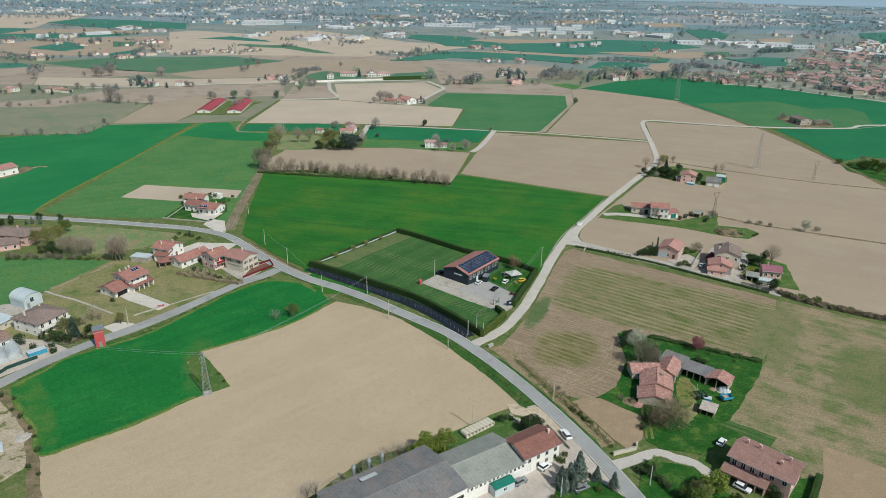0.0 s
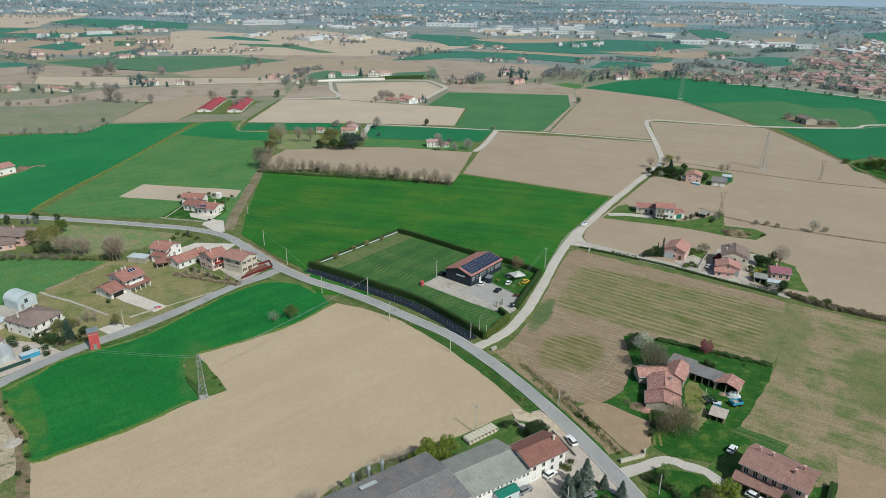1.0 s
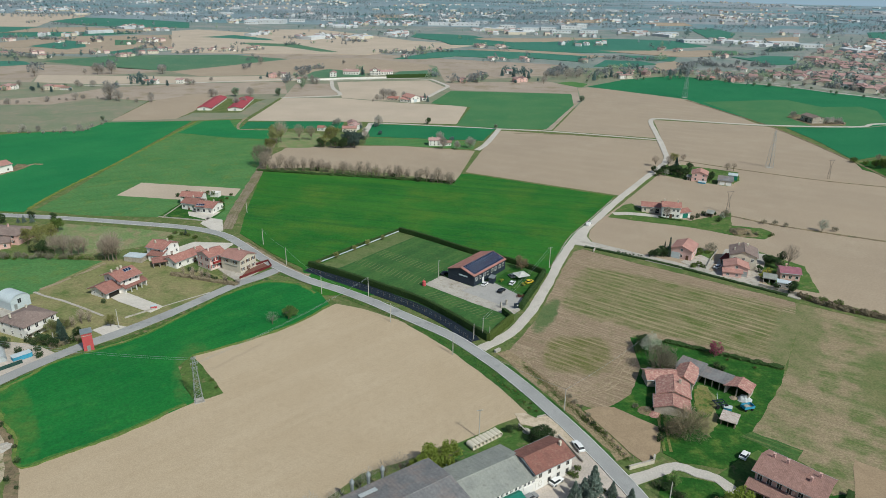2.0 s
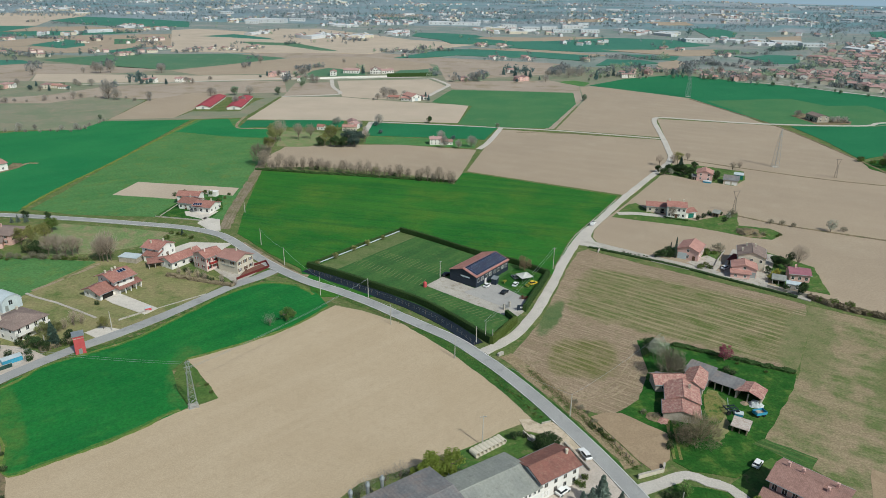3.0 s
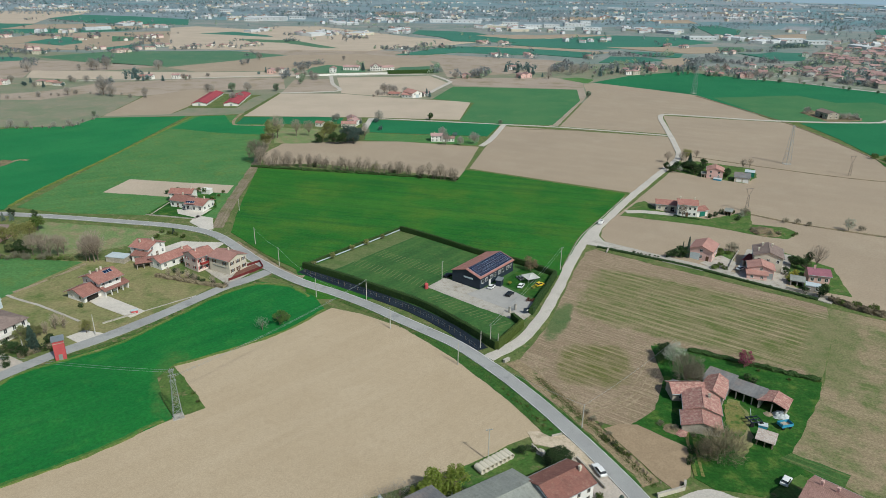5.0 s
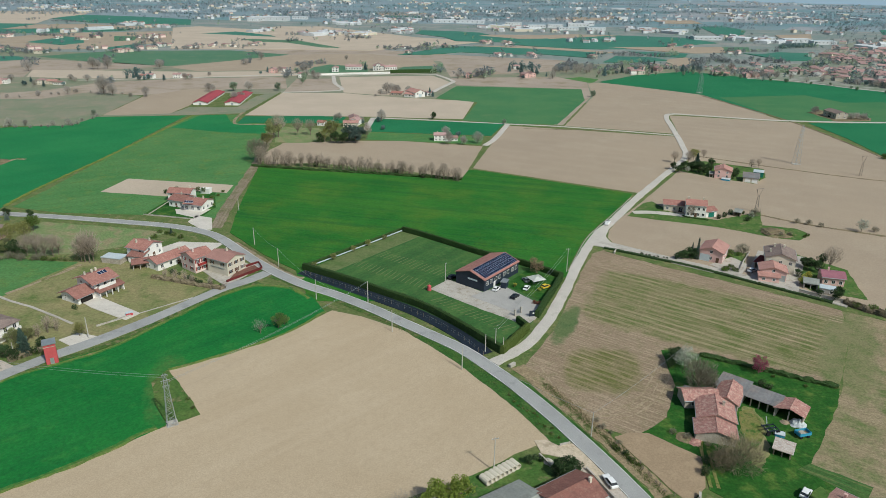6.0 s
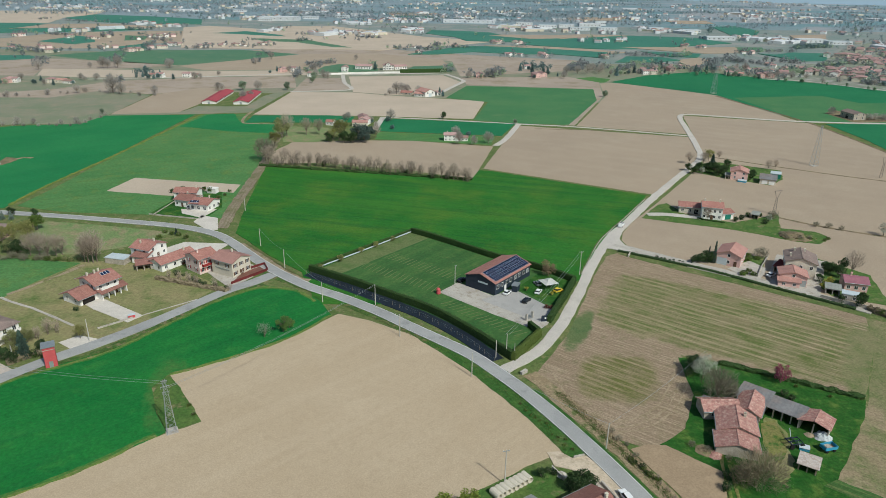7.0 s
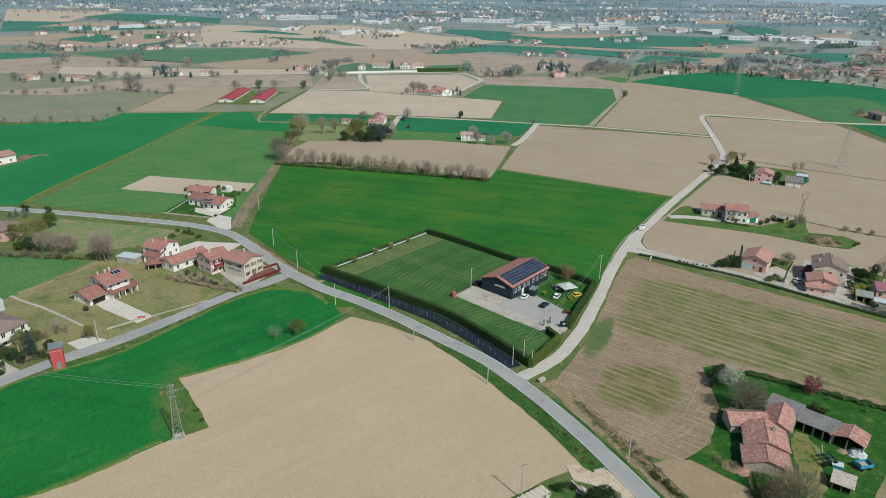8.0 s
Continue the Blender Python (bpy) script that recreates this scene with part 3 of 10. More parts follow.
FRAME = plain("white_frame", (0.75, 0.74, 0.72), 0.5)
CAR_WHITE = plain("white_car_paint", (0.78, 0.78, 0.78), 0.25)
CAR_BLACK = plain("black_car_paint", (0.012, 0.013, 0.015), 0.2)
CAR_GREY = plain("grey_car_paint", (0.3, 0.31, 0.32), 0.25, 0.3)
TYRE = plain("tyre_rubber", (0.015, 0.015, 0.015), 0.8, 0, 0.2)
TARP = plain("white_canvas", (0.8, 0.8, 0.77), 0.7, 0, 0.2)
YELLOW = plain("yellow_paint", (0.7, 0.5, 0.03), 0.4)
LAMP = plain("lamp_glass", (0.6, 0.6, 0.58), 0.15)
FOIL = surface("clouded_foil", (0.5, 0.53, 0.53), (0.42, 0.45, 0.46), 0.6, 3, grain=0.25, rough=0.5)
TILE_TOWN = surface("town_tiles", (0.4, 0.26, 0.24), (0.32, 0.215, 0.205), 0.5, 3, grain=0.25, rows=(0, 0.33, 0.4, (0.18, 0.11, 0.095)), vary=0.2)
EDGE = surface("yellowing_edge", (0.16, 0.2, 0.05), (0.09, 0.165, 0.035), 0.7, 4, grain=0.4, c3=(0.24, 0.2, 0.1), cover=(0.55, 0.7))
LANE = surface("lane_earth", (0.22, 0.175, 0.125), (0.27, 0.22, 0.16), 0.7, 8, grain=0.4, c3=(0.14, 0.14, 0.06), cover=(0.5, 0.66), patch=9,
               streaks=[(-11, 0.9, 0.45, (0.3, 0.25, 0.18)), (-11, 0.6, 0.45, (0.13, 0.135, 0.06))])

# ---- ground ----
def patchwork():
    """The far plain: fields, meadows, groves and lots as irregular patches, haze put into the colours."""
    m = surface("hazed_far_plain", (0.3, 0.245, 0.18), (0.2, 0.19, 0.12), 4, 120, grain=0.2, haze_sheen=0.42)
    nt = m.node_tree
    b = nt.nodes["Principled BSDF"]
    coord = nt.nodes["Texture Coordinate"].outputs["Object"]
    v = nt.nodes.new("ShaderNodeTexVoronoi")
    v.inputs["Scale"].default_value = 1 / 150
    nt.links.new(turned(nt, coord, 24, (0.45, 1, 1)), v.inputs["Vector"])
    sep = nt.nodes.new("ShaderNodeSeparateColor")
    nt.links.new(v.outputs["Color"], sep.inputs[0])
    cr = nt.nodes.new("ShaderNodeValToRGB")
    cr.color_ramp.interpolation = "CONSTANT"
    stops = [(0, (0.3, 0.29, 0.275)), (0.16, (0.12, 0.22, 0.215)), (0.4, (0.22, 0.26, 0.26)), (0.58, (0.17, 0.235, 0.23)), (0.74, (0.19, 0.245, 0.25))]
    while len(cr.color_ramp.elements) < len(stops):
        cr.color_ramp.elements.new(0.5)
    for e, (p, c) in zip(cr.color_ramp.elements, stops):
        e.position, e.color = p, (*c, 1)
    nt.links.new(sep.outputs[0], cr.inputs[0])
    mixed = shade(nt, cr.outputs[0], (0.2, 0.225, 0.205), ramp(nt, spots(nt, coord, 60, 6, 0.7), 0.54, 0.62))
    nt.links.new(mixed, b.inputs["Base Color"])
    return m


bm = bmesh.new()
bmesh.ops.create_grid(bm, x_segments=12, y_segments=12, size=9000)
tagged(part("ground", bm, patchwork()), "flat farmed plain of tan, green and olive plots in haze-blue tint", "ground", kind="structure")

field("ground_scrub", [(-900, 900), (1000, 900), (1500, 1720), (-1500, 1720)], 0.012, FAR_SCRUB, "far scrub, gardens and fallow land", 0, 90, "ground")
field("ground_grass", [(-900, -200), (900, -200), (1100, 950), (-1000, 950)], 0.018, OLIVE, "dry olive grass between far plots", 0, 90, "ground")
field("ground_grass", [(-420, -120), (420, -120), (520, 420), (160, 640), (-330, 640), (-480, 420)], 0.03, GRASS,
      "rough grass between the plots and roads", 0, 60, "ground")

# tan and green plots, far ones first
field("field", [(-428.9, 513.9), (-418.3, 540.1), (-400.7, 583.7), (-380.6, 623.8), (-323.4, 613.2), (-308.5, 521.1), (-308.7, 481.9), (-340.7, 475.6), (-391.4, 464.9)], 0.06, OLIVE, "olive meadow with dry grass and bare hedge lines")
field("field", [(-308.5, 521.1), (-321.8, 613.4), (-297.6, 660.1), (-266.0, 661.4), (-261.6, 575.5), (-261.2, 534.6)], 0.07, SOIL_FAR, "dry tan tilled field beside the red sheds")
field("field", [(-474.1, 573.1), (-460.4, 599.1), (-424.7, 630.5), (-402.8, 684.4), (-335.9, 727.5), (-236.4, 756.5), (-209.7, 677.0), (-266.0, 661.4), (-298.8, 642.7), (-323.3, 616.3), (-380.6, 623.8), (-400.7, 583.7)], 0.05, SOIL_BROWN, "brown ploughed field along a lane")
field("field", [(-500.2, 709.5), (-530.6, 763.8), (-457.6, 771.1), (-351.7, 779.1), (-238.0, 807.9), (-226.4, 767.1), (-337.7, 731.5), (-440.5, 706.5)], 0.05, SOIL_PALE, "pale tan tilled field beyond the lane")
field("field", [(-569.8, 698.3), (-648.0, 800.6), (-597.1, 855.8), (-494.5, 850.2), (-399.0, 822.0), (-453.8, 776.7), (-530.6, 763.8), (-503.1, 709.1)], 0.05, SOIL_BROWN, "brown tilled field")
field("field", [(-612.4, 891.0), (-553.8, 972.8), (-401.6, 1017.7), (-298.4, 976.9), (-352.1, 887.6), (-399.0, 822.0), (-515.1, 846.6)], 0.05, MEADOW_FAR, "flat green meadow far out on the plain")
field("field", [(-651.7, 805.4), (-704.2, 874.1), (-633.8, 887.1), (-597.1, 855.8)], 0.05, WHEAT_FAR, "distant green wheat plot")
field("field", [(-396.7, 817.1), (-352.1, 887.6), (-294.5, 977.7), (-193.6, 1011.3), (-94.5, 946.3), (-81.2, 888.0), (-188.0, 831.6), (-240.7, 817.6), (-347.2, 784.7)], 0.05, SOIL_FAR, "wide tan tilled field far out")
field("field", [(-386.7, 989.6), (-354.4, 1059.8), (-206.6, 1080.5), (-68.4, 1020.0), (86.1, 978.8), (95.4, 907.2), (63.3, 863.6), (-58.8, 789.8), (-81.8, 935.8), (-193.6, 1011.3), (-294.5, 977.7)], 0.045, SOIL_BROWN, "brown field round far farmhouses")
field("field", [(-207.0, 656.5), (-219.6, 742.0), (-184.6, 752.0), (-157.5, 684.0), (-163.0, 671.0)], 0.08, SOIL_BROWN, "small tan plot with faint rows beside a lane")
field("grass_strip", [(-307.0, 521.5), (-261.0, 536.0), (-258.0, 565.0), (-218.8, 570.8), (-209.7, 566.8), (-204.0, 546.2), (-242.0, 533.0), (-308.0, 514.6)], 0.1, OLIVE, "dry pale grass strip before the sheds", 0.8, 4, "grass")
field("grass_strip", [(-219.7, 571.3), (-223.4, 624.6), (-218.8, 641.4), (-208.2, 652.9), (-203.8, 549.9), (-209.0, 566.0)], 0.11, OLIVE, "dry olive grass beside the sheds", 0.8, 4, "grass")
ribbon("ditch", [(-204.4, 547.4), (-205.6, 583.5), (-207.6, 651.4)], 3.0, 0.16, GRASS, "green ditch along a field edge", 0.6, 4, "ditch")
field("garden_grass", [(-226.2, 795.2), (-195.5, 797.8), (-156.9, 816.5), (-161.6, 841.3), (-196.0, 868.1), (-216.3, 876.0), (-228.5, 845.9)], 0.09, MEADOW_FAR, "green orchard grass beside the villa", 0.5, 5, "grass")
field("garden_grass", [(-127.0, 832.2), (-84.6, 849.1), (-88.5, 886.8), (-123.0, 869.5)], 0.09, MEADOW_FAR, "green garden behind a tall hedge", 0.5, 5, "grass")
field("grass_strip", [(-78.0, 824.7), (-71.2, 825.8), (-79.2, 923.9), (-84.3, 904.9)], 0.1, MEADOW_FAR, "bright green grass strip beside a hedge", 0.4, 5, "grass")
field("garden_grass", [(-158.5, 499.0), (-132.0, 498.0), (-118.0, 478.0), (-126.0, 452.0), (-148.0, 450.0), (-156.0, 474.0)], 0.1, ROUGH_MEADOW, "rough olive grass under garden trees", 1.5, 4, "grass")
field("field", [(-178.7, 765.8), (-79.2, 795.7), (-55.4, 747.0), (-61.2, 707.1), (-68.6, 663.8), (-111.7, 650.8), (-150.5, 661.6)], 0.06, SOIL_PALE, "pale tan tilled field with a farmhouse")
field("field", [(-201.2, 538.1), (-206.2, 649.9), (-149.8, 658.3), (-90.9, 641.1), (-25.0, 632.3), (-30.4, 547.4), (-101.4, 547.1), (-143.7, 543.6)], 0.07, SOIL_PALE, "pale tan tilled field")
field("field", [(-60.9, 642.4), (-47.3, 720.5), (78.4, 721.0), (74.4, 652.8), (41.7, 536.9), (2.5, 536.0), (-30.1, 542.8), (-22.1, 626.8)], 0.1, BARN_MEADOW, "green meadow with bare tan patches")
field("field", [(-47.8, 728.2), (59.5, 799.9), (89.2, 769.9), (82.7, 676.3), (45.7, 535.3), (38.9, 534.4), (73.9, 659.0), (78.4, 721.0)], 0.095, SOIL_BROWN, "brown strip of earth round a meadow")
field("field", [(-58.1, 780.9), (60.0, 809.1), (89.2, 769.9), (79.5, 732.4), (-47.8, 728.2)], 0.085, SOIL_BROWN, "brown tilled strip")
field("field", [(55.7, 790.3), (86.9, 813.4), (105.0, 798.2), (95.6, 770.9), (57.4, 764.8)], 0.08, MEADOW, "yellowish green plot beside bare trees")
field("field", [(89.6, 761.7), (102.0, 771.9), (142.1, 749.8), (191.1, 702.5), (222.6, 579.3), (139.3, 600.0), (130.3, 578.7), (123.0, 516.6), (46.9, 533.3), (84.1, 673.3)], 0.07, SOIL_FAR, "wide tan tilled field")
field("field", [(101.2, 775.9), (150.1, 837.9), (222.4, 890.4), (273.4, 848.5), (349.5, 790.0), (408.3, 727.9), (475.1, 665.9), (413.8, 571.2), (344.6, 603.1), (302.0, 580.7), (225.9, 582.2), (192.0, 706.0)], 0.12, WHEAT_EMERALD, "broad emerald green wheat field")
field("field", [(203.9, 690.9), (293.1, 717.6), (312.3, 678.1), (350.9, 686.8), (355.7, 663.3), (336.8, 609.5), (303.1, 583.2), (227.5, 580.0)], 0.16, BARN_MEADOW, "lighter green meadow round an old barn")
field("field", [(238.6, 572.2), (309.3, 581.7), (341.9, 597.9), (426.4, 590.6), (311.4, 412.8), (279.7, 476.0), (269.6, 481.3), (242.2, 463.5), (243.3, 516.7)], 0.2, WHEAT_EMERALD, "bright green wheat field beside a farm track")
field("field", [(135.8, 589.3), (229.8, 573.3), (241.0, 464.9), (241.4, 401.1), (256.1, 311.2), (165.9, 177.6), (150.9, 223.8), (123.7, 241.3), (101.3, 254.4), (63.5, 278.6), (52.9, 284.5), (48.0, 289.0), (46.5, 296.3), (48.2, 305.1), (52.9, 316.4), (77.6, 363.0), (112.8, 431.4), (123.5, 490.3)], 0.07, SOIL_FAR, "wide tan tilled fields round the houses")
field("field", [(4.8, 527.7), (122.8, 506.8), (113.5, 443.1), (78.5, 368.5), (70.8, 364.4), (34.1, 380.4), (-15.9, 402.1), (-6.9, 463.3)], 0.07, SOIL_FAR, "tan tilled field beside the gravel track")
field("field", [(-142.3, 449.5), (-98.4, 462.0), (-66.2, 466.1), (-12.0, 457.6), (-20.5, 378.8), (-55.8, 392.1), (-108.0, 401.8), (-136.2, 395.6), (-146.6, 418.7)], 0.07, SOIL_FAR, "tan tilled field behind a bare hedgerow")
field("field", [(-94.6, 490.1), (-11.8, 487.6), (-13.8, 462.4), (-66.2, 466.1), (-91.0, 466.5)], 0.07, MEADOW, "olive grass plot beside a garden")
field("field", [(-97.5, 538.3), (1.6, 533.7), (-7.3, 490.0), (-95.0, 492.0)], 0.2, WHEAT_EMERALD, "narrow bright green wheat plot")
field("field", [(-199.6, 533.6), (-143.7, 543.6), (-121.8, 541.9), (-119.3, 519.7), (-167.4, 511.1), (-195.9, 507.3)], 0.14, WHEAT_EMERALD, "narrow strip of green wheat")
field("field", [(-406.5, 434.9), (-342.4, 471.4), (-308.7, 481.9), (-308.5, 514.1), (-244.6, 529.8), (-236.0, 400.3), (-234.1, 337.9), (-232.3, 309.7), (-230.4, 299.9), (-292.4, 299.3)], 0.2, WHEAT_LEFT, "emerald green wheat field beside the road")
field("field", [(-239.2, 530.6), (-205.2, 540.0), (-196.3, 507.2), (-173.3, 508.2), (-158.0, 466.9), (-144.1, 397.4), (-135.9, 354.8), (-127.3, 319.7), (-127.8, 299.9), (-163.6, 300.2), (-201.2, 298.7), (-226.6, 303.9), (-228.0, 333.2), (-234.3, 400.5)], 0.15, MEADOW, "green meadow with yellow flowers along its edge")
field("field", [(-234.6, 531.2), (-216.7, 538.4), (-201.0, 508.8), (-170.1, 502.3), (-162.7, 473.7), (-195.1, 475.1), (-235.8, 485.4)], 0.19, WHEAT_LEFT, "deep green wheat beyond the meadow")
ribbon("path", [(-206.6, 549.5), (-204.6, 532.9), (-201.4, 517.4), (-197.6, 507.1), (-193.1, 503.4), (-169.9, 504.4)], 2.2, 0.23, TRACKED, "worn grassy track round a field corner", 0.3, 2, "path")
ribbon("field_edge", [(-240.1, 532.8), (-235.0, 403.3), (-234.1, 337.9), (-231.2, 304.3)], 1.9, 0.24, surface("yellow_flowers", (0.2, 0.21, 0.045), (0.1, 0.175, 0.035), 0.7, 5, grain=0.4),
       "strip of yellow flowering weeds between two fields", 0.8, 3, "grass strip")
field("field", [(-199.6, 331.3), (-198.2, 355.6), (-138.6, 351.2), (-136.9, 337.4), (-162.9, 339.7), (-163.7, 328.2)], 0.22, SOIL_PALE, "small pale bare plot beside a house")
ribbon("farm_lane", [(-163.8, 494.9), (-141.9, 395.0), (-134.0, 349.5), (-128.4, 317.7), (-122.2, 287.4)], 5.2, 0.18, LANE, "earth lane with dry grass along a ditch", 0.8, 3, "lane")
field("field", [(-137.9, 387.4), (-89.3, 383.0), (-21.3, 376.3), (-18.2, 397.8), (-12.1, 397.3), (33.8, 376.9), (67.9, 361.9), (63.6, 349.0), (52.9, 326.0), (39.5, 294.0), (32.4, 270.0), (26.9, 254.9), (7.3, 229.6), (-62.9, 222.5), (-74.8, 246.8), (-91.4, 260.2), (-114.1, 282.8), (-123.2, 318.2)], 0.22, WHEAT_DEEP, "large deep green wheat field with faint drill lines")
field("field", [(-53.7, 216.5), (-43.3, 213.2), (-29.6, 206.3), (-16.3, 197.0), (-1.4, 180.2), (7.4, 167.0), (13.6, 155.8), (11.4, 153.9), (5.1, 149.7), (-0.7, 143.7), (-7.2, 139.4), (-13.5, 135.5), (-19.1, 132.0), (-27.2, 127.4), (-37.2, 112.6), (-40.8, 96.0), (-94.5, 82.6), (-99.8, 104.1), (-106.4, 115.0), (-109.8, 121.5), (-103.0, 126.2), (-90.7, 138.0), (-78.5, 152.0), (-72.6, 157.0), (-89.9, 176.0), (-80.3, 184.0), (-65.1, 198.9)], 0.08, SOIL, "large bare tan seedbed with fine clods", 0.4)
field("field", [(-137.7, 151.5), (-133.7, 160.4), (-130.5, 169.2), (-120.7, 178.2), (-112.8, 186.0), (-104.6, 203.9), (-94.9, 223.9), (-84.3, 233.6), (-72.2, 232.1), (-62.3, 224.6), (-55.8, 215.3), (-65.1, 198.9), (-80.3, 184.0), (-90.3, 175.9), (-91.6, 169.5), (-84.7, 158.4), (-79.0, 152.3), (-90.7, 138.0), (-103.0, 126.2), (-109.5, 122.0), (-117.4, 132.0), (-133.1, 144.9)], 0.24, WHEAT, "vivid green young wheat field", 0.5)
field("grass_patch", [(-90.6, 175.9), (-84.1, 170.2), (-72.6, 157.0), (-78.8, 152.0), (-83.5, 157.2), (-89.9, 166.2)], 0.12, GARDEN, "rough grass patch at the foot of a pylon", 0.6, 2, "grass")
field("field", [(43.0, 281.3), (62.0, 269.2), (93.2, 250.1), (115.4, 235.4), (111.1, 219.4), (93.4, 186.4), (76.2, 195.7), (60.3, 201.2), (50.0, 203.5), (51.2, 193.3), (48.9, 181.2), (44.0, 168.6), (37.3, 160.8), (32.2, 159.8), (20.9, 164.0), (11.8, 175.9), (7.0, 185.3), (13.3, 199.1), (19.2, 213.4), (25.5, 236.1), (31.1, 256.6), (37.9, 276.6)], 0.08, STUBBLE, "tan stubble field with worn headlands", 0.5)
field("field", [(115.4, 235.4), (148.8, 219.5), (193.9, 193.3), (130.3, 107.8), (89.9, 104.3), (84.5, 123.8), (81.6, 140.6), (72.4, 153.3), (92.4, 183.6), (111.1, 219.4)], 0.075, FALLOW_DRY, "rough weedy stubble field", 0.5)
field("field", [(29.2, 158.6), (33.0, 160.4), (37.6, 160.8), (48.9, 152.5), (46.4, 142.9), (41.8, 137.7), (38.6, 142.0), (35.4, 147.6), (32.4, 152.6)], 0.15, SEEDBED, "small bare seedbed beside the road")
field("field", [(94.4, 143.7), (98.9, 140.8), (106.2, 136.2), (118.9, 127.2), (96.2, 104.8), (75.9, 109.3), (84.9, 124.2)], 0.12, SEEDBED, "pale bare seedbed beside a house", 0.5)
field("garden_grass", [(49.2, 201.8), (60.1, 200.0), (77.5, 194.0), (93.5, 185.8), (84.2, 169.9), (74.1, 155.9), (72.7, 153.3), (82.5, 146.4), (79.6, 142.3), (71.0, 143.9), (60.3, 137.3), (50.8, 138.8), (47.1, 142.2), (49.3, 152.0), (36.5, 160.7), (43.7, 168.0), (49.0, 182.9)], 0.14, LAWN, "lush green farmyard grass", 0.6, 2, "grass")
field("yard", [(64.5, 175.0), (67.2, 173.9), (67.0, 166.8), (64.9, 156.6), (60.9, 149.7), (58.9, 152.1), (59.8, 160.3), (61.9, 167.8)], 0.17, LAWN_DRY, "dry trodden grass of a farmyard", 2.2, 1.0, "yard")
for d in (-0.8, 0.8):
    ribbon("wheel_track", beside([(48.4, 142.8), (48.9, 148.6), (49.6, 155.2), (51.7, 162.4)], d), 0.7, 0.21, WORN_GRASS, "faint wheel rut in the farm lawn", 0.2, 1.0, "track")
field("worn_grass", [(62.5, 172.1), (66.6, 174.1), (66.3, 168.4), (65.3, 162.4), (61.9, 156.8), (60.0, 158.2), (60.6, 163.6)], 0.2, WORN_GRASS, "yellowish trodden grass in the farm yard", 0.9, 1.0, "grass")
field("allotment", [(72.4, 153.3), (83.0, 146.4), (79.4, 141.8), (68.7, 151.1)], 0.18, PLOT_ROWS, "small kitchen garden rows", 0.5, 2, "garden")

for pts in ([(-63.2, 224.0), (-71.8, 230.5), (-83.8, 232.0), (-94.1, 221.9), (-103.8, 202.1), (-112.3, 184.8), (-119.9, 176.8), (-129.7, 167.9), (-132.9, 159.2), (-136.0, 150.2)], [(-132.7, 144.9), (-117.4, 132.0), (-109.8, 122.4), (-103.2, 126.4), (-90.8, 138.3), (-81.0, 150.9)]):
    ribbon("field_edge", pts, 1.4, 0.258, EDGE_MID, "thin yellowish wheat along the field edge", 0.7, 1.0, "grass strip")
ribbon("field_edge", [(-63.4, 224.5), (-71.9, 231.0), (-84.0, 232.6), (-94.3, 222.4), (-104.0, 202.6), (-112.5, 185.2), (-120.1, 177.1), (-129.9, 168.2), (-133.1, 159.5), (-136.5, 150.4)], 0.9, 0.28, EDGE, "yellowing grassy edge of the wheat", 0.9, 1.5, "grass strip")
ribbon("field_edge", [(-133.1, 144.9), (-117.7, 132.0), (-109.8, 121.9), (-102.9, 125.9), (-90.6, 137.8), (-80.7, 150.4)], 0.7, 0.27, EDGE, "yellowing grassy edge of the wheat", 0.7, 1.5, "grass strip")
ribbon("field_edge", [(-55.7, 214.8), (-65.0, 198.5), (-80.2, 183.6), (-89.9, 176.0)], 0.9, 0.27, EDGE, "yellowing grassy edge of the wheat", 0.5, 1.5, "grass strip")
# wheel tracks round the headlands
for pts in ([(12.0, 188.9), (15.3, 177.8), (20.6, 170.9), (29.3, 168.1), (39.2, 175.9), (45.8, 189.0), (49.5, 201.4)], [(57.4, 198.3), (71.1, 193.7), (83.7, 187.9), (92.7, 186.0)],
            [(40.6, 267.4), (58.1, 259.4), (88.2, 242.5), (113.1, 228.4)]):
    for d in (-1.1, 1.1, 2.9):
        ribbon("wheel_track", beside(pts, d), 0.5, 0.105, TRACKS, "pale wheel-worn track in the stubble", 0.3, 1.5, "track")
# left settlement
field("garden_grass", [(-228.1, 244.5), (-192.5, 245.0), (-158.6, 245.4), (-146.7, 249.2), (-109.8, 238.4), (-99.1, 230.5), (-108.5, 208.1), (-119.0, 190.2), (-125.0, 182.4), (-142.9, 179.1), (-164.1, 162.5)], 0.06, LAWN_DRY, "dry mown grass round the houses", 0.6, 3, "grass")
field("field", [(-226.7, 242.7), (-192.9, 245.6), (-158.3, 244.8), (-164.0, 227.1), (-166.6, 214.6), (-171.1, 199.5), (-186.5, 191.3)], 0.1, MEADOW, "green meadow behind the houses")
field("garden_grass", [(-199.6, 286.2), (-161.0, 283.2), (-140.0, 280.0), (-144.6, 272.0), (-152.4, 260.5), (-166.2, 252.3), (-184.9, 249.1), (-208.3, 268.8)], 0.07, ROUGH_MEADOW, "rough fallow grass beside the road", 0.6, 3, "grass")
field("bare_lot", [(-186.4, 196.6), (-173.2, 202.6), (-162.9, 200.3), (-163.8, 195.3), (-179.5, 187.7)], 0.13, CONCRETE, "pale bare yard beside a barn", 0.4, 2, "yard")
field("bare_lot", [(-146.1, 144.0), (-135.1, 143.0), (-122.3, 134.6), (-112.9, 123.0), (-110.5, 116.7), (-111.9, 112.5), (-117.2, 106.2)], 0.09, ROUGH_LOT, "sandy bare lot with weeds", 1.0, 2, "yard")
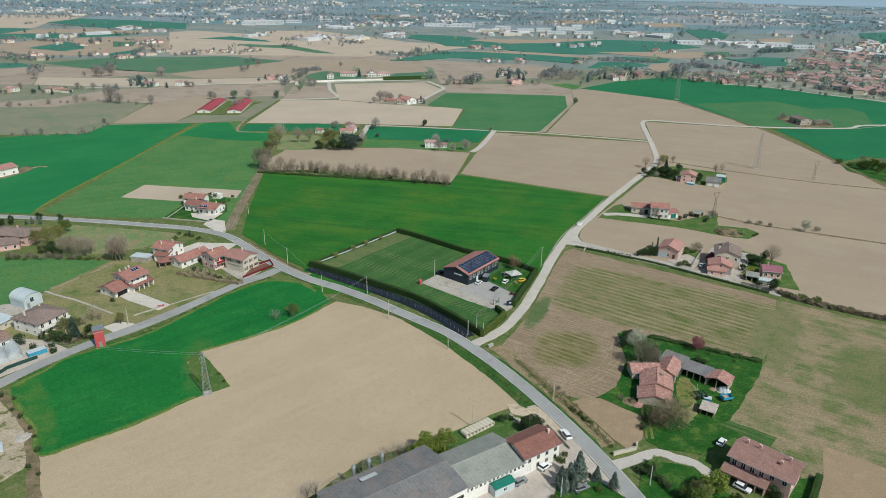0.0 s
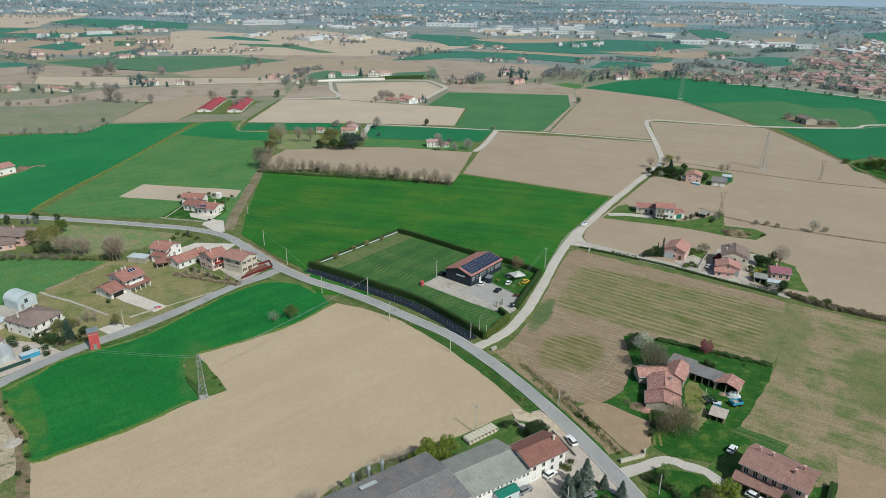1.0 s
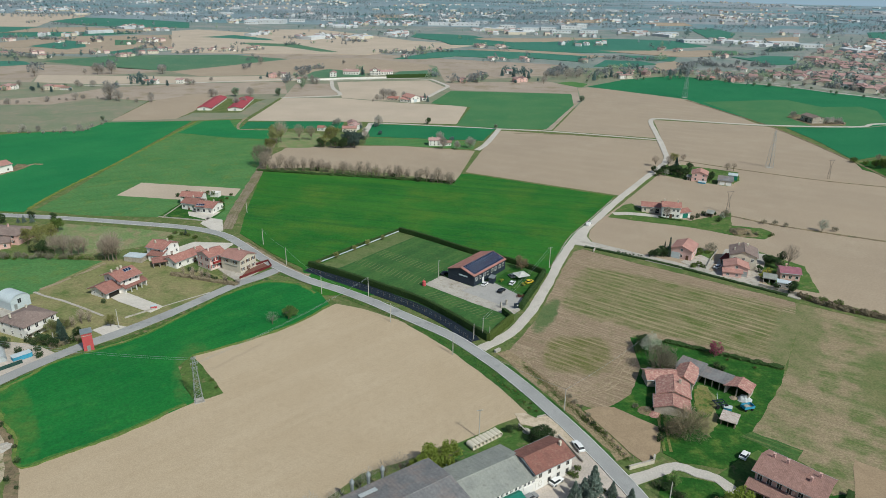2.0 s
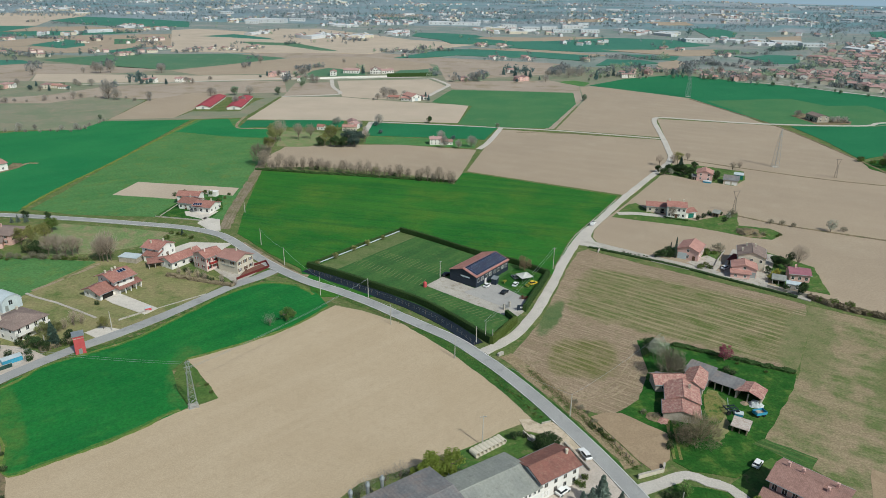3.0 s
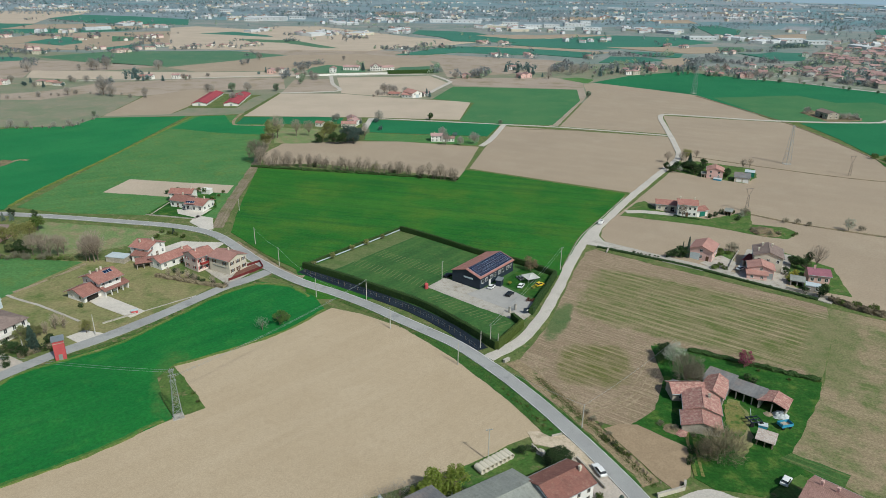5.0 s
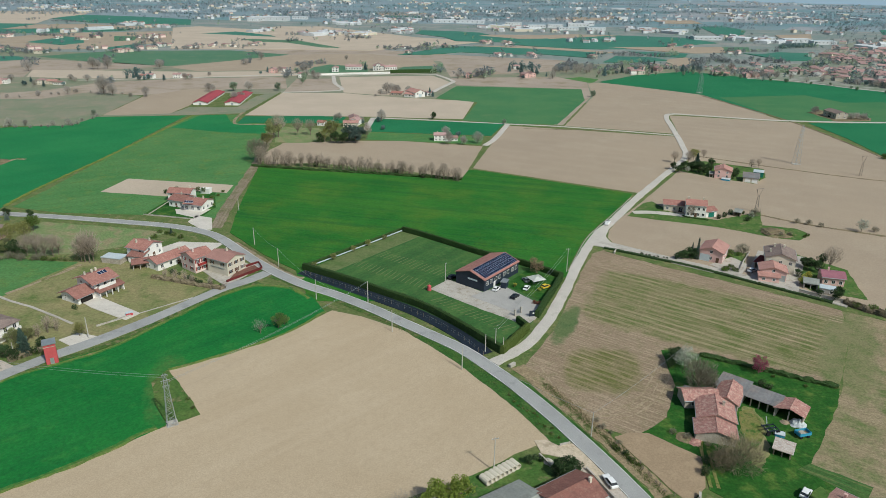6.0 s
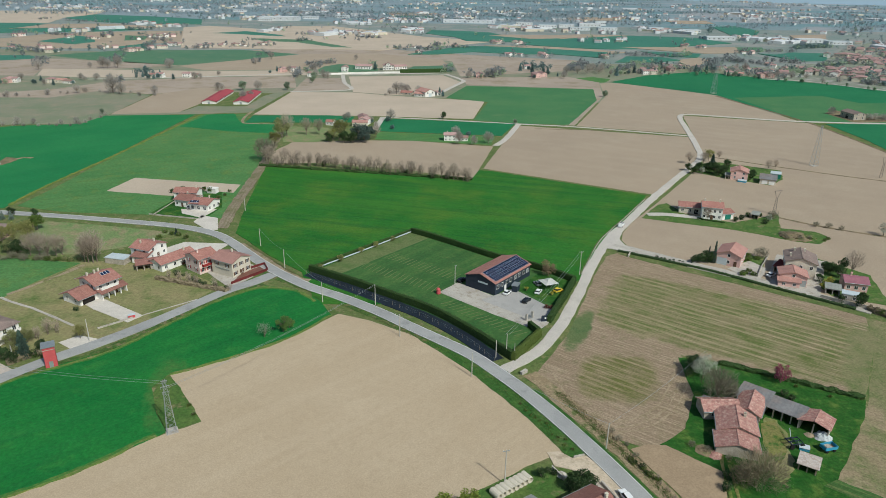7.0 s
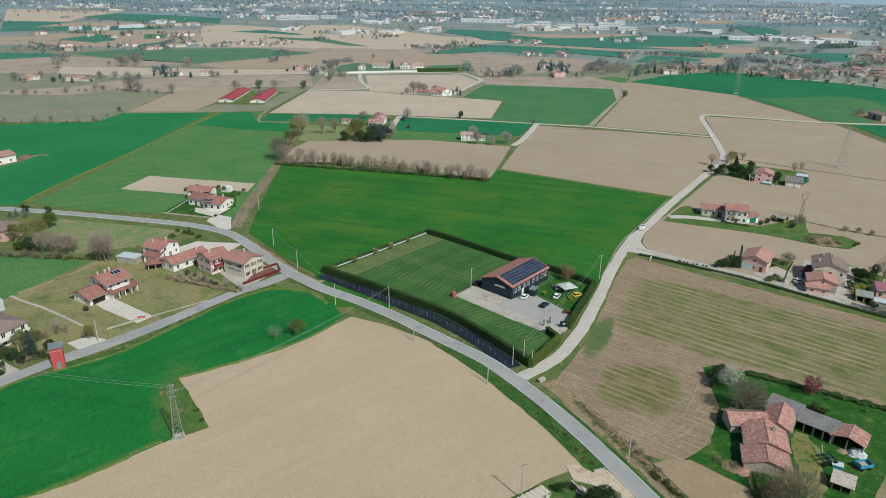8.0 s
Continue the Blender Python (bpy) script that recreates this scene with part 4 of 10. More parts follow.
ribbon("ditch", [(-144.3, 148.5), (-132.3, 143.3), (-118.9, 131.9), (-109.3, 118.9), (-99.0, 104.1)], 3.0, 0.1, SOIL_DARK, "weedy ditch beside the fields", 0.6, 2, "ditch")

# verges
ROADSIDE = [(7.6, 180.6), (13.8, 172.2), (20.6, 161.8), (28.1, 149.6), (34.4, 138.2)]
ribbon("verge", [(-91.2, 247.5), (-73.7, 237.5), (-54.7, 225.9), (-30.1, 209.9), (-22.2, 202.9)], 5.0, 0.12, VERGE, "grassy roadside bank with dry patches", 0.5, 2, "grass strip")
ribbon("verge", [(-23.0, 203.6), (-14.2, 195.0), (-8.3, 188.9), (2.2, 176.0), (8.7, 167.4), (14.6, 158.6), (17.0, 154.8)], 4.6, 0.12, DITCH_GRASS, "grassy roadside ditch", 0.3, 2, "grass strip")
ribbon("verge", [(-108.0, 270.9), (-94.7, 258.6), (-77.3, 241.8), (-69.9, 239.1)], 4.0, 0.26, TRACKED, "dry grass bank beside the road", 0.7, 2, "grass strip")
ribbon("verge", [(6.6, 188.0), (13.4, 179.6), (21.2, 167.2), (29.4, 153.2), (37.2, 139.2)], 4.4, 0.13, DRY_BANK, "dry brown roadside bank", 0.7, 2, "grass strip")
ribbon("verge", beside(ROADSIDE, 0), 1.1, 0.16, DITCH_GRASS, "green grass strip along the asphalt", 0.5, 2, "grass strip")
field("entrance", [(10.0, 155.2), (13.0, 156.0), (15.6, 153.9), (18.8, 154.9), (21.8, 151.0), (24.6, 145.8), (26.6, 140.4), (24.2, 139.8), (21.3, 144.7), (19.4, 147.9), (15.3, 149.6), (11.2, 150.6)], 0.21, SANDY, "sandy field entrance beside the road", 0.35, 1.5, "track")
ribbon("verge", [(-84.7, 234.7), (-94.7, 223.4), (-105.2, 202.9), (-114.7, 185.8), (-122.5, 178.0), (-130.5, 168.5), (-138.0, 154.6)], 2.2, 0.27, VERGE, "grass verge beside the lane", 0.5, 2, "grass strip")
ribbon("verge", [(43.5, 281.3), (62.0, 269.2), (93.4, 250.7), (120.6, 233.5), (148.5, 218.2), (175.4, 205.3)], 2.6, 0.15, GRASS, "green ditch along the drive", 0.5, 2, "grass strip")

# roads
ROAD = [(-289.6, 292.4), (-242.8, 294.1), (-203.8, 293.2), (-164.4, 290.0), (-140.3, 287.0), (-120.7, 279.8), (-104.8, 265.6), (-93.3, 254.2), (-83.1, 245.3), (-68.3, 234.7), (-55.2, 227.9), (-42.4, 220.0), (-28.2, 209.6), (-9.5, 195.6), (0.9, 184.2), (5.5, 178.6), (12.0, 169.9), (18.4, 160.3), (26.0, 148.0), (32.5, 136.2), (40.8, 118.7), (50.0, 95.1)]
ribbon("road", ROAD, 4.5, 0.3, ASPHALT, "worn grey asphalt country road", 0.1, 2)
for side in (-1, 1):
    ribbon("road_line", beside(ROAD, side * 2.1), 0.16, 0.36, LINE, "thin worn white road edge line", 0.03, 2, "road marking")
ribbon("road", [(-84.5, 243.4), (-88.8, 236.5), (-96.0, 227.0), (-107.6, 205.9), (-118.4, 189.1), (-126.7, 178.4), (-135.3, 164.3), (-141.4, 151.8), (-150.6, 132.7)], 4.6, 0.29, ASPHALT, "narrow asphalt side road", 0.1, 2)
TRACK = [(-0.3, 189.1), (7.7, 198.1), (12.0, 205.6), (17.5, 219.3), (24.5, 242.0), (28.5, 256.9), (33.4, 273.4), (40.7, 294.9), (54.3, 323.5), (68.3, 353.6), (90.1, 396.7), (113.5, 443.1), (120.4, 479.4), (126.4, 533.2), (131.8, 581.4), (140.8, 595.1), (164.1, 590.7), (222.6, 579.3), (298.2, 582.5), (321.5, 597.5), (360.9, 605.3)]
ribbon("gravel_road", TRACK, 3.8, 0.31, GRAVEL, "white gravel farm road", 0.35, 2)
field("gravel_fork", [(36.7, 286.3), (41.3, 302.0), (52.6, 323.3), (53.9, 319.9), (48.1, 305.9), (45.7, 297.0), (47.0, 289.6), (50.4, 284.9), (47.4, 281.8), (41.3, 285.4)], 0.305, GRAVEL, "gravel widening where the drive leaves the road", 0.3, 2, "road")
ribbon("ditch_kerb", beside([(29.2, 257.0), (33.9, 273.4), (40.7, 294.9), (54.3, 323.5), (68.3, 353.6)], -2.7), 0.22, 0.42, CONCRETE, "pale concrete kerb beside the gravel road", 0.05, 2, "kerb")
ribbon("ditch", beside([(29.2, 257.0), (33.9, 273.4), (40.7, 294.9), (54.3, 323.5), (68.3, 353.6)], -3.2), 0.4, 0.25, VERGE, "dark roadside ditch behind a kerb", 0.1, 2, "ditch")
ribbon("drive", [(42.3, 289.8), (53.9, 282.4), (67.7, 273.7), (85.0, 263.4), (102.8, 251.7), (119.8, 239.9)], 5.5, 0.28, CONCRETE, "pale concrete drive past the houses", 0.3, 2)
ribbon("path", [(122.7, 510.7), (82.2, 521.2), (40.9, 530.3), (2.5, 533.8), (-53.2, 539.7), (-98.3, 542.8)], 2.6, 0.22, GRAVEL, "narrow pale farm path", 0.3, 4, "path")
ribbon("path", [(4.3, 531.9), (-4.5, 481.1), (-10.8, 459.4)], 4.0, 0.23, GRAVEL, "narrow pale farm path", 0.3, 4, "path")
ribbon("path", [(-99.7, 542.6), (-97.0, 493.7)], 4.2, 0.24, GRAVEL, "pale drive to a farmstead", 0.3, 4, "path")
ribbon("path", [(-187.1, 773.5), (-172.8, 720.5), (-155.9, 678.1), (-174.3, 664.8), (-208.2, 652.9)], 4.0, 0.16, GRAVEL, "pale lane with a bend", 0.3, 4, "path")
ribbon("path", [(-433.9, 695.3), (-337.7, 731.5), (-241.6, 773.7), (-186.2, 778.2), (-120.4, 803.0), (-82.1, 804.6), (-76.8, 805.5), (-74.4, 801.1), (-63.2, 780.1), (-52.9, 755.7), (-53.0, 747.4), (-60.1, 714.7), (-67.2, 677.5)], 4.5, 0.14, GRAVEL, "pale lane across the fields", 0.3, 6, "path")
ribbon("ditch", [(82.2, 521.2), (95.2, 520.9), (15.9, 518.6)], 1.5, 0.1, SOIL_DARK, "thin furrow across a field", 0.4, 4, "ditch")
ribbon("ditch", [(124.2, 449.0), (157.7, 429.7), (199.3, 409.6), (239.5, 397.3), (275.1, 385.6)], 1.6, 0.14, SOIL_DARK, "weedy ditch across a tilled field", 0.5, 3, "ditch")
ribbon("ditch", [(121.6, 336.3), (136.8, 325.6), (160.4, 314.9), (191.3, 302.8), (227.7, 287.2)], 1.8, 0.14, SOIL_DARK, "weedy ditch across a tilled field", 0.6, 3, "ditch")
ribbon("ditch", [(190.3, 698.9), (226.6, 577.5), (240.2, 463.3), (243.0, 396.5), (252.4, 348.1)], 1.8, 0.24, SOIL_DARK, "dark ditch along a field edge", 0.5, 3, "ditch")
field("garden_grass", [(70.3, 346.7), (75.5, 350.3), (80.4, 335.4), (99.9, 325.0), (124.2, 340.3), (118.3, 320.1), (131.9, 317.5), (134.4, 312.1), (132.2, 306.3), (127.5, 302.0), (118.9, 304.1), (97.6, 315.4), (59.9, 325.8)], 0.16, GARDEN, "green garden strip round a farmhouse", 0.6, 2, "grass")
field("garden_grass", [(107.2, 430.7), (123.3, 437.0), (153.6, 422.4), (148.6, 403.6), (137.2, 390.1), (118.0, 400.0), (101.9, 413.5)], 0.16, GARDEN, "green garden round a house", 0.6, 2, "grass")
field("garden_grass", [(88.4, 286.1), (100.3, 284.6), (94.9, 272.0), (82.9, 275.3), (70.9, 277.3), (80.7, 288.1)], 0.16, GARDEN, "green garden beside a pink house", 0.6, 2, "grass")
field("garden_grass", [(116.9, 289.1), (133.2, 270.9), (128.1, 244.4), (111.6, 250.9), (107.9, 268.2)], 0.16, GARDEN, "green garden beside a small house", 0.6, 2, "grass")
field("yard", [(95.5, 266.9), (105.8, 287.9), (122.4, 282.8), (106.0, 247.6), (93.6, 255.9)], 0.2, CONCRETE, "pale concrete yard round a house", 0.2, 2, "yard")
field("yard", [(81.8, 270.6), (92.7, 279.6), (96.9, 272.2), (90.1, 260.3)], 0.2, CONCRETE, "pale concrete forecourt", 0.2, 2, "yard")
ribbon("path", [(63.0, 331.6), (72.6, 332.7), (86.6, 329.7)], 4.5, 0.23, GRAVEL, "pale gravel drive of a farmhouse", 0.3, 2, "path")
ribbon("path", [(36.4, 130.4), (43.1, 134.1), (49.3, 137.3), (53.3, 135.4), (57.9, 133.6), (60.8, 129.0)], 3.2, 0.26, GRAVEL, "pale gravel farm drive", 0.4, 2, "path")
field("yard", [(58.1, 134.5), (64.3, 140.2), (71.5, 145.6), (73.4, 142.2), (64.7, 128.3), (58.4, 127.7)], 0.22, GARDEN, "worn grass beside a house", 0.5, 2, "yard")
field("garden_grass", [(45.3, 134.6), (58.7, 131.5), (64.1, 121.9), (63.4, 108.2), (49.2, 110.3), (41.5, 122.2)], 0.16, LAWN, "green garden with trees beside the road", 0.5, 2, "grass")
field("garden_grass", [(79.5, 129.6), (87.6, 131.2), (81.6, 120.1), (69.6, 108.8)], 0.16, LAWN, "green garden with a clipped hedge", 0.5, 2, "grass")
# works yard by the road
field("yard", [(11.4, 153.9), (20.2, 152.5), (27.3, 143.3), (35.0, 128.7), (39.4, 118.2), (43.2, 100.2), (-14.0, 96.5), (3.0, 118.0), (16.0, 129.0), (23.4, 134.6), (18.4, 147.0)], 0.16, YARD, "pale dusty yard of a workshop", 0.5, 2, "yard")
field("garden_grass", [(-7.2, 139.2), (5.5, 149.2), (17.6, 148.3), (10.4, 140.1), (-5.7, 130.0), (-9.0, 134.7)], 0.18, GARDEN, "grass behind a workshop", 0.5, 2, "grass")
field("garden_grass", [(21.8, 122.1), (32.5, 125.4), (38.2, 119.1), (40.9, 106.2), (17.3, 104.2)], 0.2, LAWN, "small green front garden", 0.4, 2, "grass")
ribbon("path", [(-167.4, 214.0), (-159.7, 210.7), (-149.5, 206.9), (-131.7, 198.5)], 0.9, 0.16, CONCRETE, "line of pale edging stones in the grass", 0.3, 1.5, "path")
ribbon("path", [(-156.1, 243.2), (-160.7, 229.7), (-166.5, 216.1)], 1.6, 0.14, TRACKED, "faint worn path in the meadow edge", 0.5, 2, "path")
ribbon("path", [(-114.8, 207.5), (-108.9, 213.9), (-102.7, 220.5)], 0.5, 0.16, CONCRETE, "low pale edging beside the lawn", 0.1, 2, "path")
# drives of the left houses
field("yard", [(-139.0, 213.8), (-134.3, 217.8), (-114.4, 207.5), (-116.8, 202.6), (-132.2, 209.6)], 0.2, PAVED, "pale paved drive", 0.15, 2, "yard")
field("yard", [(-129.9, 188.3), (-126.6, 192.9), (-118.7, 191.5), (-123.3, 184.9)], 0.2, PAVED, "pale paved gateway", 0.15, 2, "yard")
field("yard", [(-134.9, 262.4), (-130.3, 269.9), (-111.8, 270.5), (-113.6, 261.2), (-131.4, 243.3)], 0.18, PAVED, "pale yard between houses", 0.2, 2, "yard")
field("yard", [(-137.5, 293.8), (-137.4, 302.3), (-128.9, 299.8), (-123.0, 285.7), (-126.4, 283.8)], 0.22, PAVED, "pale paved gateway", 0.2, 2, "yard")
field("yard", [(-150.6, 309.6), (-134.3, 311.5), (-136.1, 299.0), (-147.5, 303.8)], 0.22, PAVED, "pale paved forecourt", 0.2, 2, "yard")
field("garden_grass", [(-161.7, 301.3), (-160.0, 325.6), (-142.8, 337.8), (-133.2, 314.3), (-134.6, 297.4)], 0.19, LAWN, "green garden round a house", 0.4, 2, "grass")
field("yard", [(-109.0, 242.6), (-96.3, 252.0), (-88.8, 247.8), (-94.7, 229.8)], 0.2, CONCRETE, "pale yard beside a corner house", 0.2, 2, "yard")
field("yard", [(-173.7, 180.0), (-141.7, 177.3), (-133.4, 173.3), (-138.4, 163.3), (-143.9, 155.3), (-152.5, 147.7)], 0.15, YARD, "dusty yard of a smallholding", 0.4, 2, "yard")

# sports ground
field("sports_lawn", [(-71.0, 247.8), (-41.1, 294.8), (-6.6, 269.5), (11.1, 263.6), (23.5, 252.1), (12.7, 217.6), (9.7, 211.2), (2.3, 194.9), (-7.4, 202.7), (-22.0, 217.1), (-42.7, 232.4)], 0.29, PITCH, "mown sports lawn with dry line patterns", 0.1, 3, "lawn")
field("sports_lawn", [(-70.4, 247.9), (-41.0, 293.5), (-32.5, 288.2), (-62.0, 245.2)], 0.32, PITCH_WORN, "olive strip of thin grass along a fence", 0.2, 3, "lawn")
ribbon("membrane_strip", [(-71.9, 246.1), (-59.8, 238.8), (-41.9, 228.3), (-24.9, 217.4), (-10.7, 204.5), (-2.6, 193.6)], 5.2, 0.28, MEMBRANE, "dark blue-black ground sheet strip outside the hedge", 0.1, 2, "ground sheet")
field("yard", [(-23.2, 235.9), (-17.8, 244.8), (-4.4, 235.3), (1.1, 241.8), (15.9, 226.6), (12.9, 217.6), (9.7, 212.5), (-4.9, 222.3)], 0.33, CONCRETE, "pale gravel forecourt", 0.3, 2, "yard")
field("car_park", [(-8.9, 231.7), (2.0, 241.9), (16.2, 226.7), (12.4, 218.2), (9.9, 218.2)], 0.36, TARMAC, "grey asphalt car park", 0.1, 2, "car park")
field("garden_lawn", [(3.0, 242.1), (10.9, 256.5), (23.0, 250.6), (16.8, 229.5)], 0.36, LAWN, "small green lawn beside the hall", 0.2, 2, "lawn")

field("garden_bed", [(-291.5, 350.4), (-286.8, 358.1), (-282.6, 375.1), (-283.0, 381.7), (-287.6, 385.2), (-293.3, 385.9), (-290.8, 378.0), (-303.2, 366.1)], 0.26, SOIL_DARK, "brown planted bed round a white house", 0.3, 2, "garden")
ribbon("path", [(-284.6, 382.8), (-283.0, 387.1), (-277.4, 386.5)], 2.5, 0.25, TRACKED, "worn strip across the wheat corner", 0.4, 2, "path")
field("garden_bed", [(-96.0, 234.7), (-87.6, 247.3), (-90.4, 251.3), (-96.1, 243.4)], 0.24, surface("red_mulch", (0.2, 0.09, 0.07), (0.14, 0.075, 0.055), 0.4, 2, grain=0.4), "reddish mulched bed inside a maroon fence", 0.2, 1, "garden")

# ---- kinds of things ----
def away(p0, p1):
    """The pose whose x runs from p0 to p1 on the ground, y away to its left, and the length."""
    a = math.atan2(p1[1] - p0[1], p1[0] - p0[0])
    return Matrix.Translation((*p0, 0)) @ Matrix.Rotation(a, 4, "Z"), math.hypot(p1[0] - p0[0], p1[1] - p0[1])


def empty(name, m, label, category, group=""):
    ob = new(name)
    ob.matrix_basis = m
    return tagged(ob, label, category, group)


PANES = {}


def window(parent, m, w, h, shutter=None, frame_mat=None):
    """A window with a frame, a pane and, where it has them, two open shutters; x across, outside at -y."""
    frame_mat = frame_mat or FRAME
    key = (round(w, 2), round(h, 2), shutter, frame_mat)
    if key not in PANES:
        bm = bmesh.new()
        b = 0.09
        for x0, x1, z0, z1 in ((-w / 2, w / 2, -h / 2 - b, -h / 2), (-w / 2, w / 2, h / 2, h / 2 + b), (-w / 2 - b, -w / 2, -h / 2 - b, h / 2 + b),
                               (w / 2, w / 2 + b, -h / 2 - b, h / 2 + b), (-0.03, 0.03, -h / 2, h / 2)):
            box(bm, x0, x1, -0.06, 0.05, z0, z1)
        bmesh.ops.recalc_face_normals(bm, faces=bm.faces)
        fr = bpy.data.meshes.new("window_frame")
        bm.to_mesh(fr)
        bm.free()
        fr.materials.append(frame_mat)
        pane = mesh_from("pane", [(-w / 2, -0.02, -h / 2), (w / 2, -0.02, -h / 2), (w / 2, -0.02, h / 2), (-w / 2, -0.02, h / 2)], [(0, 1, 2, 3)], GLASS)
        shut = None
        if shutter:
            bm = bmesh.new()
            box(bm, -w / 4, w / 4, -0.05, 0.0, -h / 2, h / 2)
            for k in range(5):
                z = -h / 2 + h * (k + 0.7) / 5.4
                box(bm, -w / 4 + 0.05, w / 4 - 0.05, -0.07, -0.05, z - 0.05, z + 0.05)
            bmesh.ops.recalc_face_normals(bm, faces=bm.faces)
            shut = bpy.data.meshes.new("shutter")
            bm.to_mesh(shut)
            bm.free()
            shut.materials.append(shutter)
        PANES[key] = fr, pane, shut
    fr, pane, shut = PANES[key]
    ob = new("window", fr)
    ob.parent, ob.matrix_basis = parent, m
    new("pane", pane).parent = ob
    if shut:
        for s in (-1, 1):
            q = new("shutter", shut)
            q.parent, q.location = ob, (s * (w * 0.75 + 0.1), -0.01, 0)
    return ob


def on_face(face, L, D, u, z):
    """A place on one wall of a house: f front, b back, l left, r right; u runs 0 to 1 along it."""
    x, y, a = {"f": (u * L, -0.01, 0), "b": ((1 - u) * L, D + 0.01, 180), "r": (L + 0.01, u * D, 90), "l": (-0.01, (1 - u) * D, -90)}[face]
    return pose(x, y, z, 0, 0, a)


def roof_mesh(bm, L, D, h, rise, kind, o=0.5, th=0.2):
    """A roof with eaves: ridge along x or y, hip, or shed (rising to the back)."""
    if kind == "shed":
        s = rise / D
        extruded(bm, [(-o, h - o * s), (D + o, h + rise + o * s), (D + o, h + rise + o * s + th), (-o, h - o * s + th)], -o, L + o)
        return
    if kind == "hip":
        s = rise / (min(L, D) / 2)
        e = h - o * s
        r = D / 2 if L >= D else L / 2
        ridge = [(r, D / 2), (L - r, D / 2)] if L >= D else [(L / 2, r), (L / 2, D - r)]
        low = [bm.verts.new((x, y, e)) for x, y in ((-o, -o), (L + o, -o), (L + o, D + o), (-o, D + o))]
        eave = [bm.verts.new((x, y, e + th)) for x, y in ((-o, -o), (L + o, -o), (L + o, D + o), (-o, D + o))]
        top = [bm.verts.new((x, y, h + rise + th)) for x, y in ridge]
        for k in range(4):
            bm.faces.new((low[k], low[(k + 1) % 4], eave[(k + 1) % 4], eave[k]))
        bm.faces.new(low[::-1])
        if L >= D:
            fs = ((eave[0], eave[1], top[1], top[0]), (eave[1], eave[2], top[1]), (eave[2], eave[3], top[0], top[1]), (eave[3], eave[0], top[0]))
        else:
            fs = ((eave[0], eave[1], top[0]), (eave[1], eave[2], top[1], top[0]), (eave[2], eave[3], top[1]), (eave[3], eave[0], top[0], top[1]))
        for f in fs:
            bm.faces.new(f)
        return
    W, S = (D, L) if kind == "x" else (L, D)
    s = rise / (W / 2)
    extruded(bm, [(-o, h - o * s), (W / 2, h + rise), (W + o, h - o * s), (W + o, h - o * s + th), (W / 2, h + rise + th), (-o, h - o * s + th)],
             -o, S + o, "x" if kind == "x" else "y")
    # ridge cap
    extruded(bm, [(W / 2 - 0.18, h + rise + th - 0.02), (W / 2, h + rise + th + 0.1), (W / 2 + 0.18, h + rise + th - 0.02)], -o - 0.03, S + o + 0.03, "x" if kind == "x" else "y")


def chimney(parent, x, y, z0, z1, material):
    bm = bmesh.new()
    box(bm, x - 0.27, x + 0.27, y - 0.24, y + 0.24, z0, z1)
    box(bm, x - 0.34, x + 0.34, y - 0.31, y + 0.31, z1, z1 + 0.1)
    box(bm, x - 0.25, x + 0.25, y - 0.2, y + 0.2, z1 + 0.12, z1 + 0.4)
    box(bm, x - 0.33, x + 0.33, y - 0.3, y + 0.3, z1 + 0.35, z1 + 0.45)
    return part("chimney", bm, material, parent)


